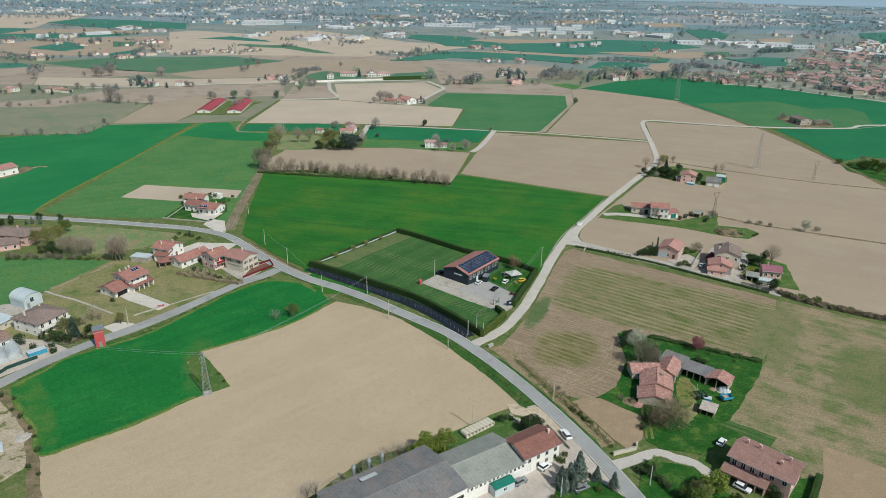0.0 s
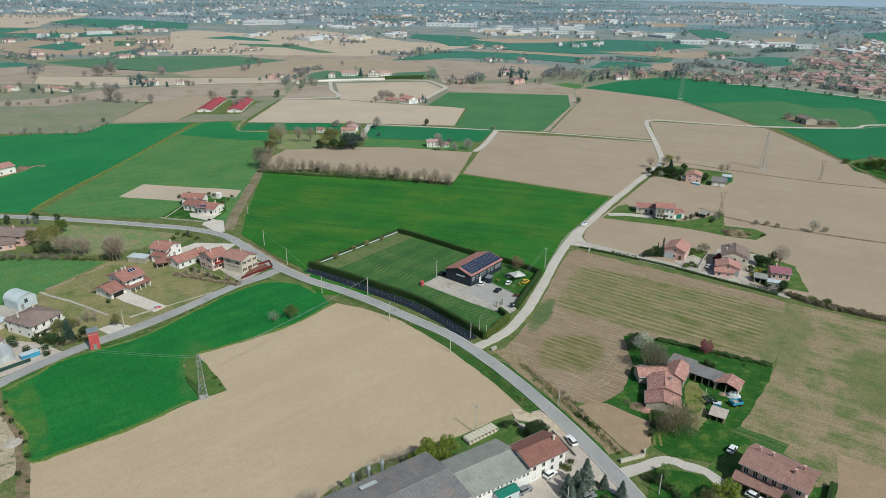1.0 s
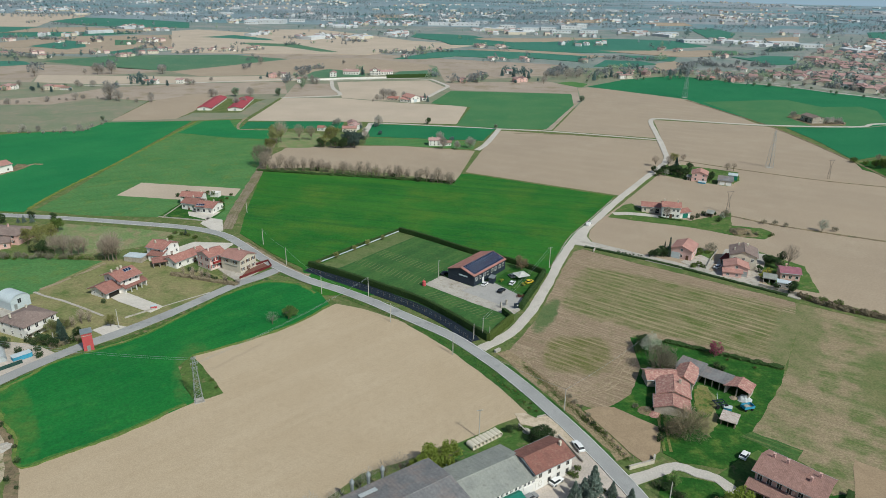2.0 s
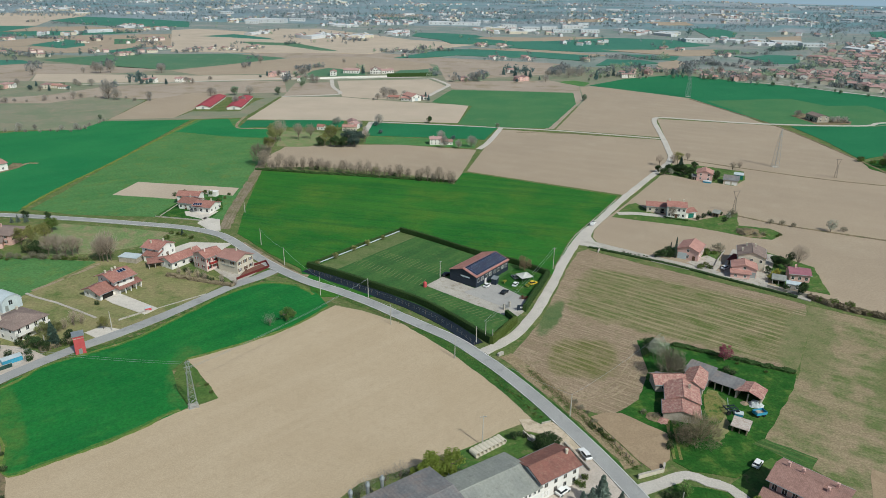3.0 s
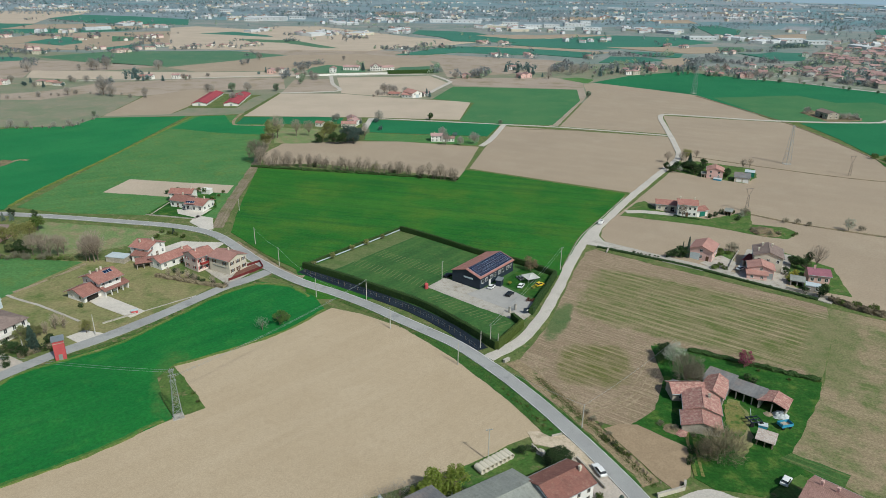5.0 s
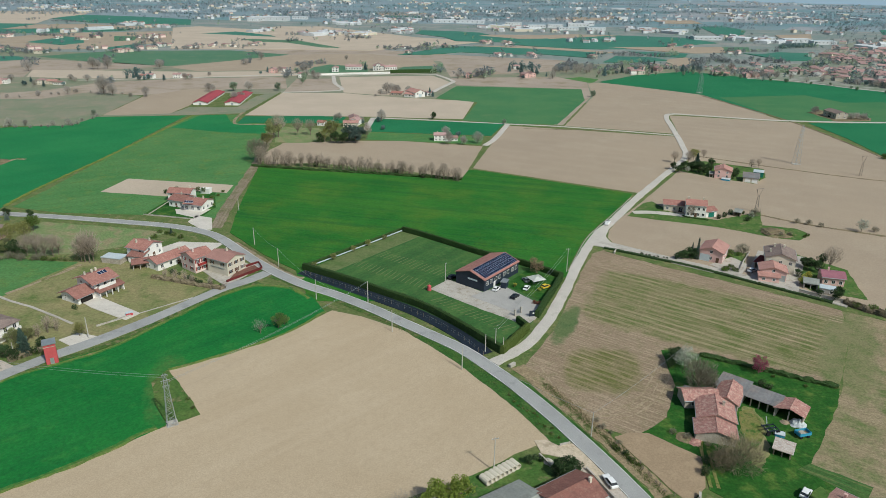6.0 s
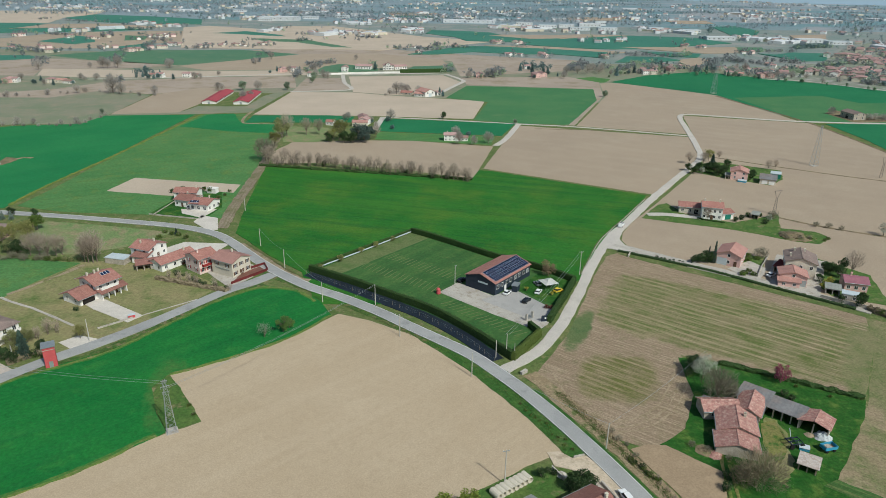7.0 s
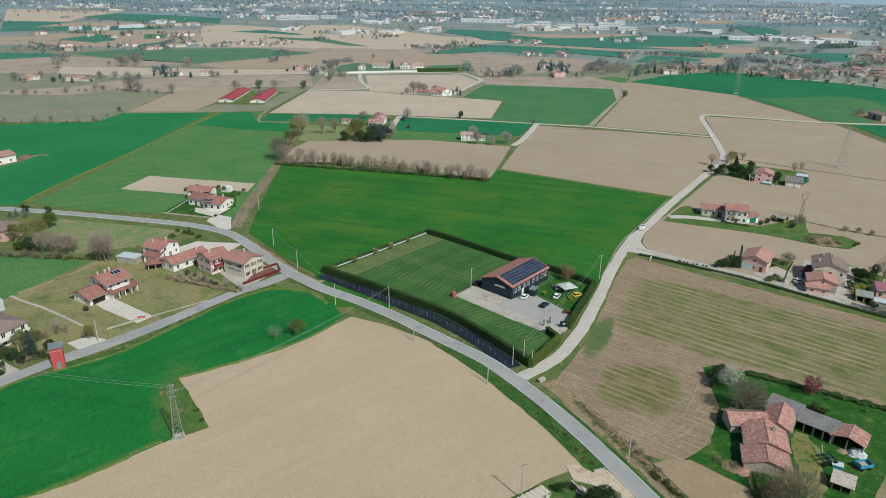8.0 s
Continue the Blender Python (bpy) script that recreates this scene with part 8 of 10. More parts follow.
hedge([(-136.1, 175.2), (-134.6, 177.2), (-133.1, 179.3), (-129.9, 182.7)], 1.2, 1.3, "rough olive-green garden hedge beside the lane", TWIG_OLIVE, 24, 0.22, 0.8, 0.4)
for p, s in [((-139.1, 182.6), 0.7), ((-142.2, 185.1), 0.55), ((-139.0, 187.5), 0.6)]:
    plant(WOODLAND, p, s, "olive-green tree in a front garden")
# by the wheat
plant(SPRING, (-67.2, 202.6), 0.95, "thin spring-green tree at the wheat edge")
plant(SPRING, (-66.0, 205.0), 0.6, "thin spring-green tree at the wheat edge")
plant(THIN, (-71.6, 198.7), 0.8)
for p in ((-75.5, 159.2), (-78.3, 162.7)):
    plant(BUSH_GREEN, p, 0.5)
# left wood
for p, s in (((-194.5, 258.5), 1.45), ((-191.6, 262.8), 1.2), ((-200.1, 258.9), 1.1)):
    plant(BUD, p, s, "tall yellow-olive budding tree in a field corner")
for p, s in (((-189.5, 255.7), 0.85), ((-180.4, 254.7), 0.75), ((-191.0, 250.7), 0.7)):
    plant(WOODLAND, p, s)
for p, s in (((-196.8, 275.2), 1.15), ((-197.3, 272.4), 0.9)):
    plant(GREEN, p, s)
for p, s in (((-187.3, 249.5), 0.9), ((-191.8, 250.5), 0.7), ((-183.3, 248.4), 0.7)):
    plant(DARKTREE, p, s)
for p, s in (((-177.9, 249.3), 0.95), ((-172.5, 246.7), 1.05), ((-171.0, 249.2), 0.8), ((-181.2, 248.8), 0.85), ((-170.3, 251.6), 0.7), ((-157.4, 245.8), 1.0), ((-155.9, 245.5), 1.1), ((-153.9, 245.3), 1.1), ((-153.1, 246.5), 1.0)):
    plant(BARE, p, s, "tall bare grey-brown tree in a field corner")
for p, s in (((-220.4, 285.9), 0.4), ((-216.8, 286.5), 0.42), ((-222.7, 284.8), 0.35)):
    plant(FIR_BLUE, p, s)
row(THICKET, [(-173.8, 246.0), (-166.9, 246.0), (-160.2, 245.9)], 2.6, 0.55, 0.7, "rough hedge behind the meadow")
row(BRUSH_GREY, [(-203.1, 242.5), (-188.8, 244.7), (-173.4, 245.5)], 2.6, 0.9, 0.8, "rough hedge behind the meadow")
row(BUSH_GREEN, [(-202.3, 241.5), (-181.9, 244.7), (-158.5, 245.1)], 4.0, 0.9, 0.8, "rough hedge behind the meadow")
hedge([(-124.0, 234.6), (-115.7, 232.6), (-95.1, 227.6)], 1.3, 1.3, "rough brown-green garden hedge below the houses", TWIG_OLIVE, 26, 0.24, 0.8, 0.6)
row(BRUSH, [(-120.1, 234.5), (-106.9, 231.3), (-95.2, 228.1)], 4.5, 0.6, 0.8, "brown garden trees", "small brown-twigged tree in a garden hedge")
row(BUSH, [(-118.8, 239.8), (-107.6, 232.9), (-96.4, 228.0)], 4.0, 0.8, 0.5, "garden shrubs")
for p, s in (((-229.7, 283.7), 0.7), ((-232.6, 281.7), 0.6), ((-220.3, 291.4), 0.6), ((-208.9, 290.9), 0.6)):
    plant(DARKTREE, p, s)
for p, s in (((-136.3, 182.0), 0.95), ((-133.5, 179.3), 0.7), ((-133.9, 180.0), 0.5)):
    plant(FIR, p, s)
for p, s in (((-138.2, 177.3), 0.7), ((-135.1, 176.1), 0.6), ((-149.7, 173.9), 0.75), ((-142.0, 179.2), 0.55), ((-132.3, 184.1), 0.55)):
    plant(DARKTREE, p, s)
for p in ((-145.7, 178.8), (-142.7, 177.2), (-139.1, 173.8), (-140.6, 171.8), (-131.7, 180.2), (-144.3, 172.2), (-136.4, 170.4)):
    plant(BUSH, p, 0.9)
for p, s in (((-138.2, 180.7), 0.8), ((-138.6, 178.8), 0.6)):
    plant(WOODLAND, p, s * 0.62, "grey-green olive tree in a front garden")
for p, s in (((-135.9, 192.8), 0.9), ((-137.2, 189.7), 0.7), ((-133.8, 193.9), 0.7)):
    plant(BRUSH, p, s)
plant(BUD, (-125.0, 191.3), 0.6, "small orange-budding tree beside a gateway")
plant(BUSH, (-137.0, 208.1), 0.7)
row(BUSH_GREEN, [(-136.0, 176.0), (-129.5, 181.6)], 2.5, 0.7, 0.2, "wall shrubs")
for p in ((-140.6, 327.8), (-139.0, 332.0), (-135.4, 316.9), (-139.1, 338.2)):
    plant(BUSH_GREEN, p, 0.9)
for p, s in (((-147.5, 335.1), 0.5), ((-151.4, 336.8), 0.45)):
    plant(GREEN, p, s)
row(BUSH, [(-167.0, 332.9), (-163.3, 337.5)], 3.0, 0.9, 0.4)
for p in ((-139.1, 277.8), (-135.8, 276.7), (-142.9, 278.9), (-131.5, 274.1), (-142.4, 273.0)):
    plant(BUSH_GREEN, p, 1.0)
plant(FIR, (-137.5, 278.0), 0.35)
row(BUSH, [(-141.0, 148.8), (-128.0, 140.1), (-115.4, 127.4), (-105.1, 113.1)], 5.0, 0.6, 0.8, "ditch scrub")
# roadside scrub
row(BUSH_GREEN, [(28.6, 154.6), (32.0, 150.4), (33.4, 148.4)], 1.1, 0.6, 0.4, "roadside scrub")
row(BUSH, [(29.2, 153.8), (31.8, 150.6)], 1.4, 0.5, 0.3, "roadside scrub")
row(BRUSH, [(33.4, 149.0), (36.2, 142.6), (38.4, 138.9)], 1.3, 0.2, 0.4, "roadside scrub")
row(BRUSH_GREY, [(25.2, 164.4), (28.1, 159.4), (30.2, 155.6)], 2.5, 0.4, 0.4, "roadside scrub")
row(BUSH_GREEN, [(15.8, 156.2), (11.8, 162.8), (4.6, 173.2)], 1.6, 0.35, 0.6, "roadside scrub")
# old farm
plant(BLOSSOM, (53.4, 191.3), 1.6, "tall tree in white blossom beside the farm")
for p, s in (((54.3, 180.6), 1.35), ((56.7, 181.9), 1.0)):
    plant(BARE_GREY, p, s * 0.72, "dense dark bare tree behind the farmhouse")
plant(MAGENTA, (73.8, 191.7), 1.35)
for p, s in (((50.9, 194.8), 0.75), ((52.5, 197.7), 0.6), ((49.5, 192.0), 0.5)):
    plant(DARKTREE, p, s)
plant(BIGBARE, (55.1, 149.9), 0.88, "large bare olive-brown tree in front of the farmhouse")
plant(BIGBARE, (51.8, 149.6), 0.5, "smaller bare olive-brown tree in front of the farmhouse")
hedge([(60.1, 200.0), (68.8, 196.5), (78.9, 192.2), (93.0, 186.4)], 1.9, 0.9, "low rough green hedge along the farm garden", HEDGE, 14, 0.2, 0.8, 0.5)
row(BUSH_GREEN, [(77.3, 189.9), (84.4, 186.3), (92.1, 185.3)], 4.0, 0.6, 0.4, "field hedge")
row(BRUSH_GREY, [(44.0, 161.7), (47.7, 159.2), (49.8, 157.4)], 2.2, 0.5, 0.6, "brush heap", "brushwood heap beside the farmhouse")
for p in ((48.5, 151.1), (47.4, 147.1), (72.4, 185.1), (73.7, 183.5)):
    plant(BUSH, p, 0.8)
# workshop
for p, s in (((-8.4, 131.6), 1.05), ((-10.5, 131.0), 1.15), ((-6.3, 131.9), 1.2), ((-12.5, 129.6), 0.95), ((-14.5, 128.4), 0.7)):
    plant(LIME, p, s, "yellow-green leafy tree behind the workshop")
for p, s in (((-17.9, 128.9), 0.62), ((-21.3, 127.3), 0.6), ((-24.5, 124.4), 0.6), ((-26.3, 122.6), 0.5), ((-35.4, 113.5), 0.6), ((-37.2, 112.4), 0.55), ((-15.9, 130.4), 0.6), ((-30.7, 116.6), 0.55)):
    plant(THIN, p, s * 1.25, "thin pale bare tree behind the workshop")
for p, s in (((16.2, 143.3), 0.75), ((14.3, 143.6), 0.65), ((18.2, 143.5), 0.7), ((8.5, 146.6), 0.4)):
    plant(DARKTREE, p, s)
for p, s in (((27.2, 124.3), 0.95), ((22.8, 122.0), 0.72), ((24.9, 123.0), 0.7), ((31.8, 125.2), 0.5), ((35.5, 122.5), 0.5), ((25.7, 121.2), 0.65), ((23.6, 120.6), 0.6)):
    plant(FIR_BLUE, p, s)
for p in ((22.6, 131.9), (24.0, 131.0), (24.9, 133.7), (29.8, 126.2), (31.8, 125.3), (31.9, 121.4), (20.8, 117.5)):
    plant(BUSH_GREEN, p, 0.8)
for p in ((-4.4, 132.8), (11.3, 147.7), (9.8, 148.3)):
    plant(BUSH, p, 0.6)
# brown-roofed house
plant(LIME, (59.3, 122.7), 1.15, "spreading yellow-green tree beside the porch")
plant(WOODLAND, (55.8, 120.8), 0.7, "olive-green tree in a front garden")
plant(WOODLAND, (54.8, 123.0), 0.5, "olive-green tree in a front garden")
plant(SPRING, (47.0, 130.5), 0.65, "round green tree beside the drive")
for p, s in (((52.2, 119.4), 0.8), ((54.3, 117.7), 0.8), ((63.0, 118.5), 0.6)):
    plant(GREEN, p, s)
for p, s in (((44.7, 128.2), 0.42), ((45.9, 129.1), 0.35), ((73.2, 123.1), 0.5), ((73.8, 121.7), 0.45), ((61.6, 118.4), 0.5)):
    plant(DARKTREE, p, s)
for p in ((42.9, 129.4), (46.5, 126.7), (48.6, 123.8), (47.6, 125.8), (50.6, 121.1)):
    plant(BUSH, p, 0.8)
hedge([(87.2, 130.7), (84.7, 126.5), (80.6, 120.0)], 1.5, 1.8, "clipped hedge beside the brown-roofed house", HEDGE, 14)
# right houses
for p, s in (((70.3, 274.8), 0.45), ((72.9, 275.1), 0.6), ((75.5, 276.0), 0.75), ((77.4, 276.2), 0.6)):
    plant(DARKTREE, p, s)
plant(CYPRESS, (78.2, 275.7), 1.15)
plant(CYPRESS, (76.5, 277.3), 0.8)
for p in ((86.8, 265.9), (89.1, 268.4), (85.6, 264.6), (89.7, 265.0), (96.2, 281.4), (93.5, 283.7), (92.4, 279.8)):
    plant(BUSH_GREEN, p, 1.0)
plant(BRUSH_GREY, (98.0, 283.6), 1.3)
for p, s in (((118.4, 270.5), 0.75), ((117.7, 272.8), 0.6), ((120.5, 267.3), 0.8), ((125.2, 275.4), 0.8), ((112.1, 245.2), 0.5), ((116.7, 242.8), 0.8), ((111.7, 262.4), 0.5)):
    plant(DARKTREE, p, s)
plant(BARE, (126.1, 270.2), 0.9, "tall bare grey tree beside a small house")
for p in ((112.3, 258.6), (114.3, 259.9), (109.7, 255.7)):
    plant(GOLD, p, 1.4, "small rounded golden-yellow garden shrub")
hedge([(119.0, 241.1), (125.6, 233.6), (137.4, 227.0), (156.4, 217.8)], 2.2, 1.5, "rough bushy hedge along a ditch", TWIG_OLIVE, 20, 0.3, 1.2, 0.9)
row(BUSH_GREEN, [(120.7, 238.0), (130.9, 232.4), (145.1, 223.3)], 4.5, 1.2, 0.7, "field hedge on the right")
row(BUSH, [(57.3, 277.7), (66.5, 274.4)], 1.6, 0.45, 0.2, "low drive hedge", "low clipped hedge plant along the drive")
row(BUSH_GREEN, [(94.7, 254.0), (101.7, 249.6), (111.4, 242.2)], 3.0, 0.5, 0.3, "drive verge")
for p, s in (((100.2, 414.3), 0.8), ((102.2, 408.1), 0.9), ((112.8, 410.7), 1.1), ((114.2, 405.9), 1.0), ((110.6, 413.0), 1.0), ((118.3, 408.9), 0.8), ((129.6, 398.2), 0.9), ((106.4, 415.0), 0.9), ((123.8, 422.5), 0.8)):
    plant(DARKTREE, p, s)
plant(BLOSSOM, (106.7, 408.7), 0.95)
plant(FIR, (115.0, 421.4), 1.0)
for p, s in (((117.3, 438.2), 1.0), ((113.0, 432.0), 0.7), ((104.4, 430.9), 0.8), ((125.3, 445.0), 0.5)):
    plant(BUD if s > 0.9 else BARE, p, s)
for p, s in (((146.8, 422.8), 0.5), ((151.9, 426.1), 0.5)):
    plant(BARE, p, s)
plant(BRUSH_GREY, (119.0, 332.6), 1.2)
plant(BLOSSOM, (116.2, 328.9), 0.7)
for p in ((104.7, 330.1), (108.8, 334.8), (114.4, 335.5), (101.2, 327.2), (113.5, 325.3)):
    plant(BUSH, p, 0.9)
hedge([(84.9, 328.6), (90.2, 325.9), (95.6, 324.0)], 0.8, 0.7, "low clipped garden hedge", HEDGE, 10)
plant(BARE, (88.2, 325.6), 0.6)
row(BRUSH_GREY, [(115.8, 309.9), (121.6, 308.3), (127.3, 306.8)], 2.0, 0.55, 1.6, "brush heap", "brown brushwood heap with weeds")
row(BUSH_GREEN, [(125.0, 310.9), (129.4, 305.5), (132.5, 307.4)], 2.5, 0.7, 1.0, "weeds by the brush heap")
plant(BLOSSOM, (159.3, 316.4), 1.25, "lone tree in pale blossom at a ditch")
for p in ((134.9, 324.5), (139.8, 323.5), (144.0, 320.8), (165.5, 317.1)):
    plant(BRUSH_GREY, p, 0.7)
field("garden_grass", [(239.8, 455.6), (251.4, 463.1), (278.0, 472.6), (309.2, 479.7), (265.2, 401.5), (248.7, 415.4), (241.7, 427.5), (236.7, 439.3)], 0.24, LAWN, "green grass round a field-corner thicket", 0.6, 3, "grass")
for p, s in [((246.4, 444.7), 0.9), ((249.5, 442.2), 1.1), ((256.0, 445.8), 1.2), ((258.7, 440.5), 1.0), ((269.5, 447.5), 1.2), ((251.3, 431.4), 0.7)]:
    plant(GREEN, p, s, "dense green tree in a field-corner thicket")
row(BUSH_GREEN, [(240.6, 455.7), (251.7, 448.2), (261.0, 439.4), (276.3, 421.2)], 4.0, 1.6, 1.5, "thicket", "green thicket at a field corner")
for p, s in (((255.8, 460.6), 0.6), ((264.9, 452.7), 0.6)):
    plant(BARE, p, s)
# round the hall
plant(BALL, (14.4, 254.6), 1.3, "round bare brown tree beside the hall")
for p in ((-68.3, 249.2), (-63.0, 257.9), (-57.3, 267.1), (-52.5, 273.8), (-47.2, 281.4)):
    plant(BUD, p, 0.42, "small bare budding tree along the fence", "trees along the fence")
for p in ((6.4, 240.8), (14.9, 238.2), (16.6, 246.9)):
    plant(GOLD, p, 0.85, group="golden shrubs")
for p in ((12.8, 228.5), (14.2, 228.3), (15.4, 227.7), (16.6, 229.8)):
    plant(RUSSET, p, 0.9, group="russet shrubs")
# field lines on the left
row(BARE_FAR, [(-381.9, 464.2), (-350.6, 470.3), (-321.9, 474.1), (-309.8, 483.7)], 13, 0.62, 2.5, "field-edge trees")
row(SCRUB_FAR, [(-380.6, 462.4), (-341.2, 469.5), (-307.5, 480.0), (-310.8, 513.8)], 7, 0.6, 1.5, "field-edge scrub")
row(SCRUB_FAR, [(-464.4, 574.5), (-422.6, 592.4), (-387.5, 616.3), (-353.2, 615.0), (-316.4, 608.0)], 10, 0.8, 2.5, "far field-edge scrub")
row(BARE_FAR, [(-440.0, 578.0), (-411.2, 600.2), (-358.4, 614.3)], 24, 0.8, 4, "far field-edge trees")
for p, s in (((-359.9, 614.0), 1.7), ((-349.1, 609.4), 1.2), ((-320.3, 613.6), 0.9), ((-525.7, 750.2), 1.5), ((-467.8, 779.3), 1.4), ((-462.7, 780.1), 1.3), ((-454.4, 786.5), 1.6), ((-481.8, 776.9), 0.8), ((-396.9, 796.3), 1.3), ((-314.1, 906.8), 1.3), ((-315.3, 853.0), 1.0), ((-206.4, 926.2), 0.8), ((-275.2, 645.6), 1.0), ((-270.4, 644.0), 0.8), ((-239.8, 654.6), 1.05), ((-233.8, 603.0), 0.9), ((-231.4, 614.0), 0.8), ((-237.6, 610.0), 0.8), ((-212.6, 757.8), 1.0), ((-206.0, 761.0), 0.8)):
    plant(BARE_FAR, p, s)
for p, s in (((-315.5, 522.4), 0.7), ((-254.1, 652.8), 1.6), ((-214.0, 662.3), 1.4), ((-204.4, 712.0), 1.2), ((-209.4, 737.7), 1.3), ((-206.6, 726.0), 1.1), ((84.1, 673.3), 1.2), ((1.6, 533.7), 0.7)):
    plant(GREEN_FAR, p, s)
row(BARE_FAR, [(60.4, 837.8), (72.2, 839.7), (82.1, 836.5)], 8, 1.3, 3, "far grove")
for p, s in (((-388.9, 727.5), 1.1), ((-387.9, 719.1), 1.0), ((-67.9, 657.3), 1.0), ((-64.5, 651.3), 0.8), ((-267.9, 793.1), 1.0), ((-216.8, 773.2), 0.9), ((-162.4, 830.8), 1.2), ((6.8, 849.0), 1.3), ((20.7, 841.1), 1.3), ((32.9, 833.2), 1.2), ((38.7, 844.1), 1.0), ((115.0, 827.4), 1.3), ((139.9, 861.0), 1.2), ((179.8, 910.4), 1.3), ((189.5, 923.4), 1.3), ((215.3, 883.9), 1.4), ((228.5, 886.1), 1.4)):
    plant(FIR_FAR, p, s)
for p, s in (((-29.4, 794.6), 1.5), ((-20.7, 791.4), 1.4), ((-35.5, 784.5), 1.0), ((90.4, 852.7), 1.6), ((101.0, 854.5), 1.6), ((96.5, 843.7), 1.4), ((-116.2, 643.5), 0.8)):
    plant(BARE_FAR if s > 1.2 else SCRUB_FAR, p, s * 0.8)
hedge([(-129.1, 806.4), (-101.8, 815.8), (-78.0, 824.7)], 2.5, 4.0, "tall dark far hedge along a lane", HEDGE, 2, 0.5, 4)
row(GREEN_FAR, [(106.0, 813.4), (144.7, 846.8), (226.9, 850.5), (286.8, 827.4), (346.0, 781.4), (412.3, 731.9)], 13, 0.8, 7, "trees along the settlement edge")
row(BARE_FAR, [(108.2, 826.3), (162.1, 869.8), (231.9, 871.2), (293.0, 846.9), (354.8, 803.2), (418.0, 746.9)], 18, 0.9, 8, "trees along the settlement edge")
row(DARK_FAR, [(117.4, 847.2), (181.5, 899.6), (272.6, 893.5), (354.1, 833.6), (428.2, 766.8)], 24, 1.0, 9, "trees along the settlement edge")
for p in ((261.4, 616.9), (279.9, 594.3), (285.0, 595.0), (289.9, 593.2)):
    plant(SCRUB_FAR, p, 1.3)

hedge([(43.3, 283.3), (55.4, 277.5), (76.2, 266.4), (94.7, 254.0), (114.8, 240.7)], 1.3, 0.7, "low dark green hedge along the drive ditch", LEAF_DARK, 6, 0.2, 2.0)
BLADE = foliage("grass_blades", (0.07, 0.14, 0.03), (0.13, 0.18, 0.05), 0.4)
DRY_BLADE = foliage("dry_grass_blades", (0.26, 0.21, 0.12), (0.18, 0.17, 0.08), 0.4)
tufts("verge_grass", [([(-73.1, 235.3), (-54.3, 223.9), (-29.8, 207.7), (-14.1, 194.8), (1.9, 177.7), (14.8, 156.1)], 1.5), ([(13.7, 179.5), (21.1, 167.1), (29.8, 152.6), (37.3, 138.9)], 0.9),
                      ([(-84.3, 233.6), (-94.3, 222.4), (-104.8, 202.0), (-114.4, 185.0), (-122.1, 177.3), (-130.1, 167.9), (-137.6, 154.0)], 0.6)],
      7000, 0.22, BLADE, "tufts of long green roadside grass")
tufts("dry_grass", [([(-105.4, 271.1), (-92.3, 258.8), (-75.3, 243.2)], 1.0), ([(-141.9, 395.0), (-134.0, 349.5), (-128.4, 317.7), (-122.5, 290.5)], 3.0), ([(14.6, 179.6), (22.0, 167.2), (30.7, 152.9)], 1.2)], 2500, 0.25, DRY_BLADE, "tufts of dry tan grass")

# ---- far farms, villages and works ----
KINDS = [
    house((0, 0), (11, 0), 9, 5.6, "x", 1.6, TILE_TOWN, WHITE, "white far-off farmhouse with red tiles", [("f", 3, 1.6, 1.0, 1.3), ("f", 3, 4.2, 1.0, 1.3), ("r", 2, 4.2, 1.0, 1.3), ("l", 2, 4.2, 1.0, 1.3)], [(0.3, 0.5)], name="farmhouse"),
    house((0, 0), (15, 0), 9, 4.0, "x", 1.7, TILE_OLD, CREAM, "cream far-off farmhouse with weathered tiles", [("f", 4, 1.6, 1.0, 1.3), ("r", 2, 1.7, 1.0, 1.3)], [(0.7, 0.5)], name="farmhouse"),
    house((0, 0), (12, 0), 12, 5.8, "hip", 1.9, TILE_TOWN, CREAM, "far-off house with a hipped tiled roof", [("f", 3, 1.6, 1.0, 1.3), ("f", 3, 4.3, 1.0, 1.3), ("r", 3, 4.3, 1.0, 1.3)], [(0.5, 0.4)], name="farmhouse"),
    house((0, 0), (10, 0), 14, 5.6, "y", 1.9, TILE_TOWN, PINK, "pink far-off house with red tiles", [("f", 2, 1.6, 1.0, 1.3), ("f", 2, 4.2, 1.0, 1.3), ("r", 3, 4.2, 1.0, 1.3)], [(0.6, 0.5)], name="farmhouse"),
    house((0, 0), (13, 0), 8, 3.2, "x", 1.4, TILE_BROWN, WHITE, "low white far-off house with brown tiles", [("f", 4, 1.6, 1.0, 1.3), ("r", 1, 1.6, 1.0, 1.3)], [], name="farmhouse"),
]
TOWN = [
    house((0, 0), (11, 0), 9, 5.6, "x", 1.7, TILE_TOWN, WHITE, "white far-off town house with red tiles", [("f", 2, 4.0, 1.4, 1.6)], [(0.3, 0.5)], name="town_house"),
    house((0, 0), (13, 0), 9, 4.4, "x", 1.7, TILE_TOWN, CREAM, "cream far-off town house with weathered tiles", [("f", 2, 2.6, 1.4, 1.6)], [], name="town_house"),
    house((0, 0), (12, 0), 11, 6.2, "hip", 1.9, TILE_TOWN, CREAM, "cream far-off town house with a hipped roof", [("f", 2, 4.3, 1.4, 1.6)], [], name="town_house"),
    house((0, 0), (10, 0), 13, 5.8, "y", 1.9, TILE_TOWN, PINK_PALE, "pale pink far-off town house with red tiles", [("f", 2, 4.0, 1.4, 1.6)], [], name="town_house"),
    house((0, 0), (13, 0), 8, 3.6, "x", 1.4, TILE_GREY, WHITE, "low white far-off house with grey-brown tiles", [("f", 2, 1.8, 1.4, 1.6)], [], name="town_house"),
]
placed = set()


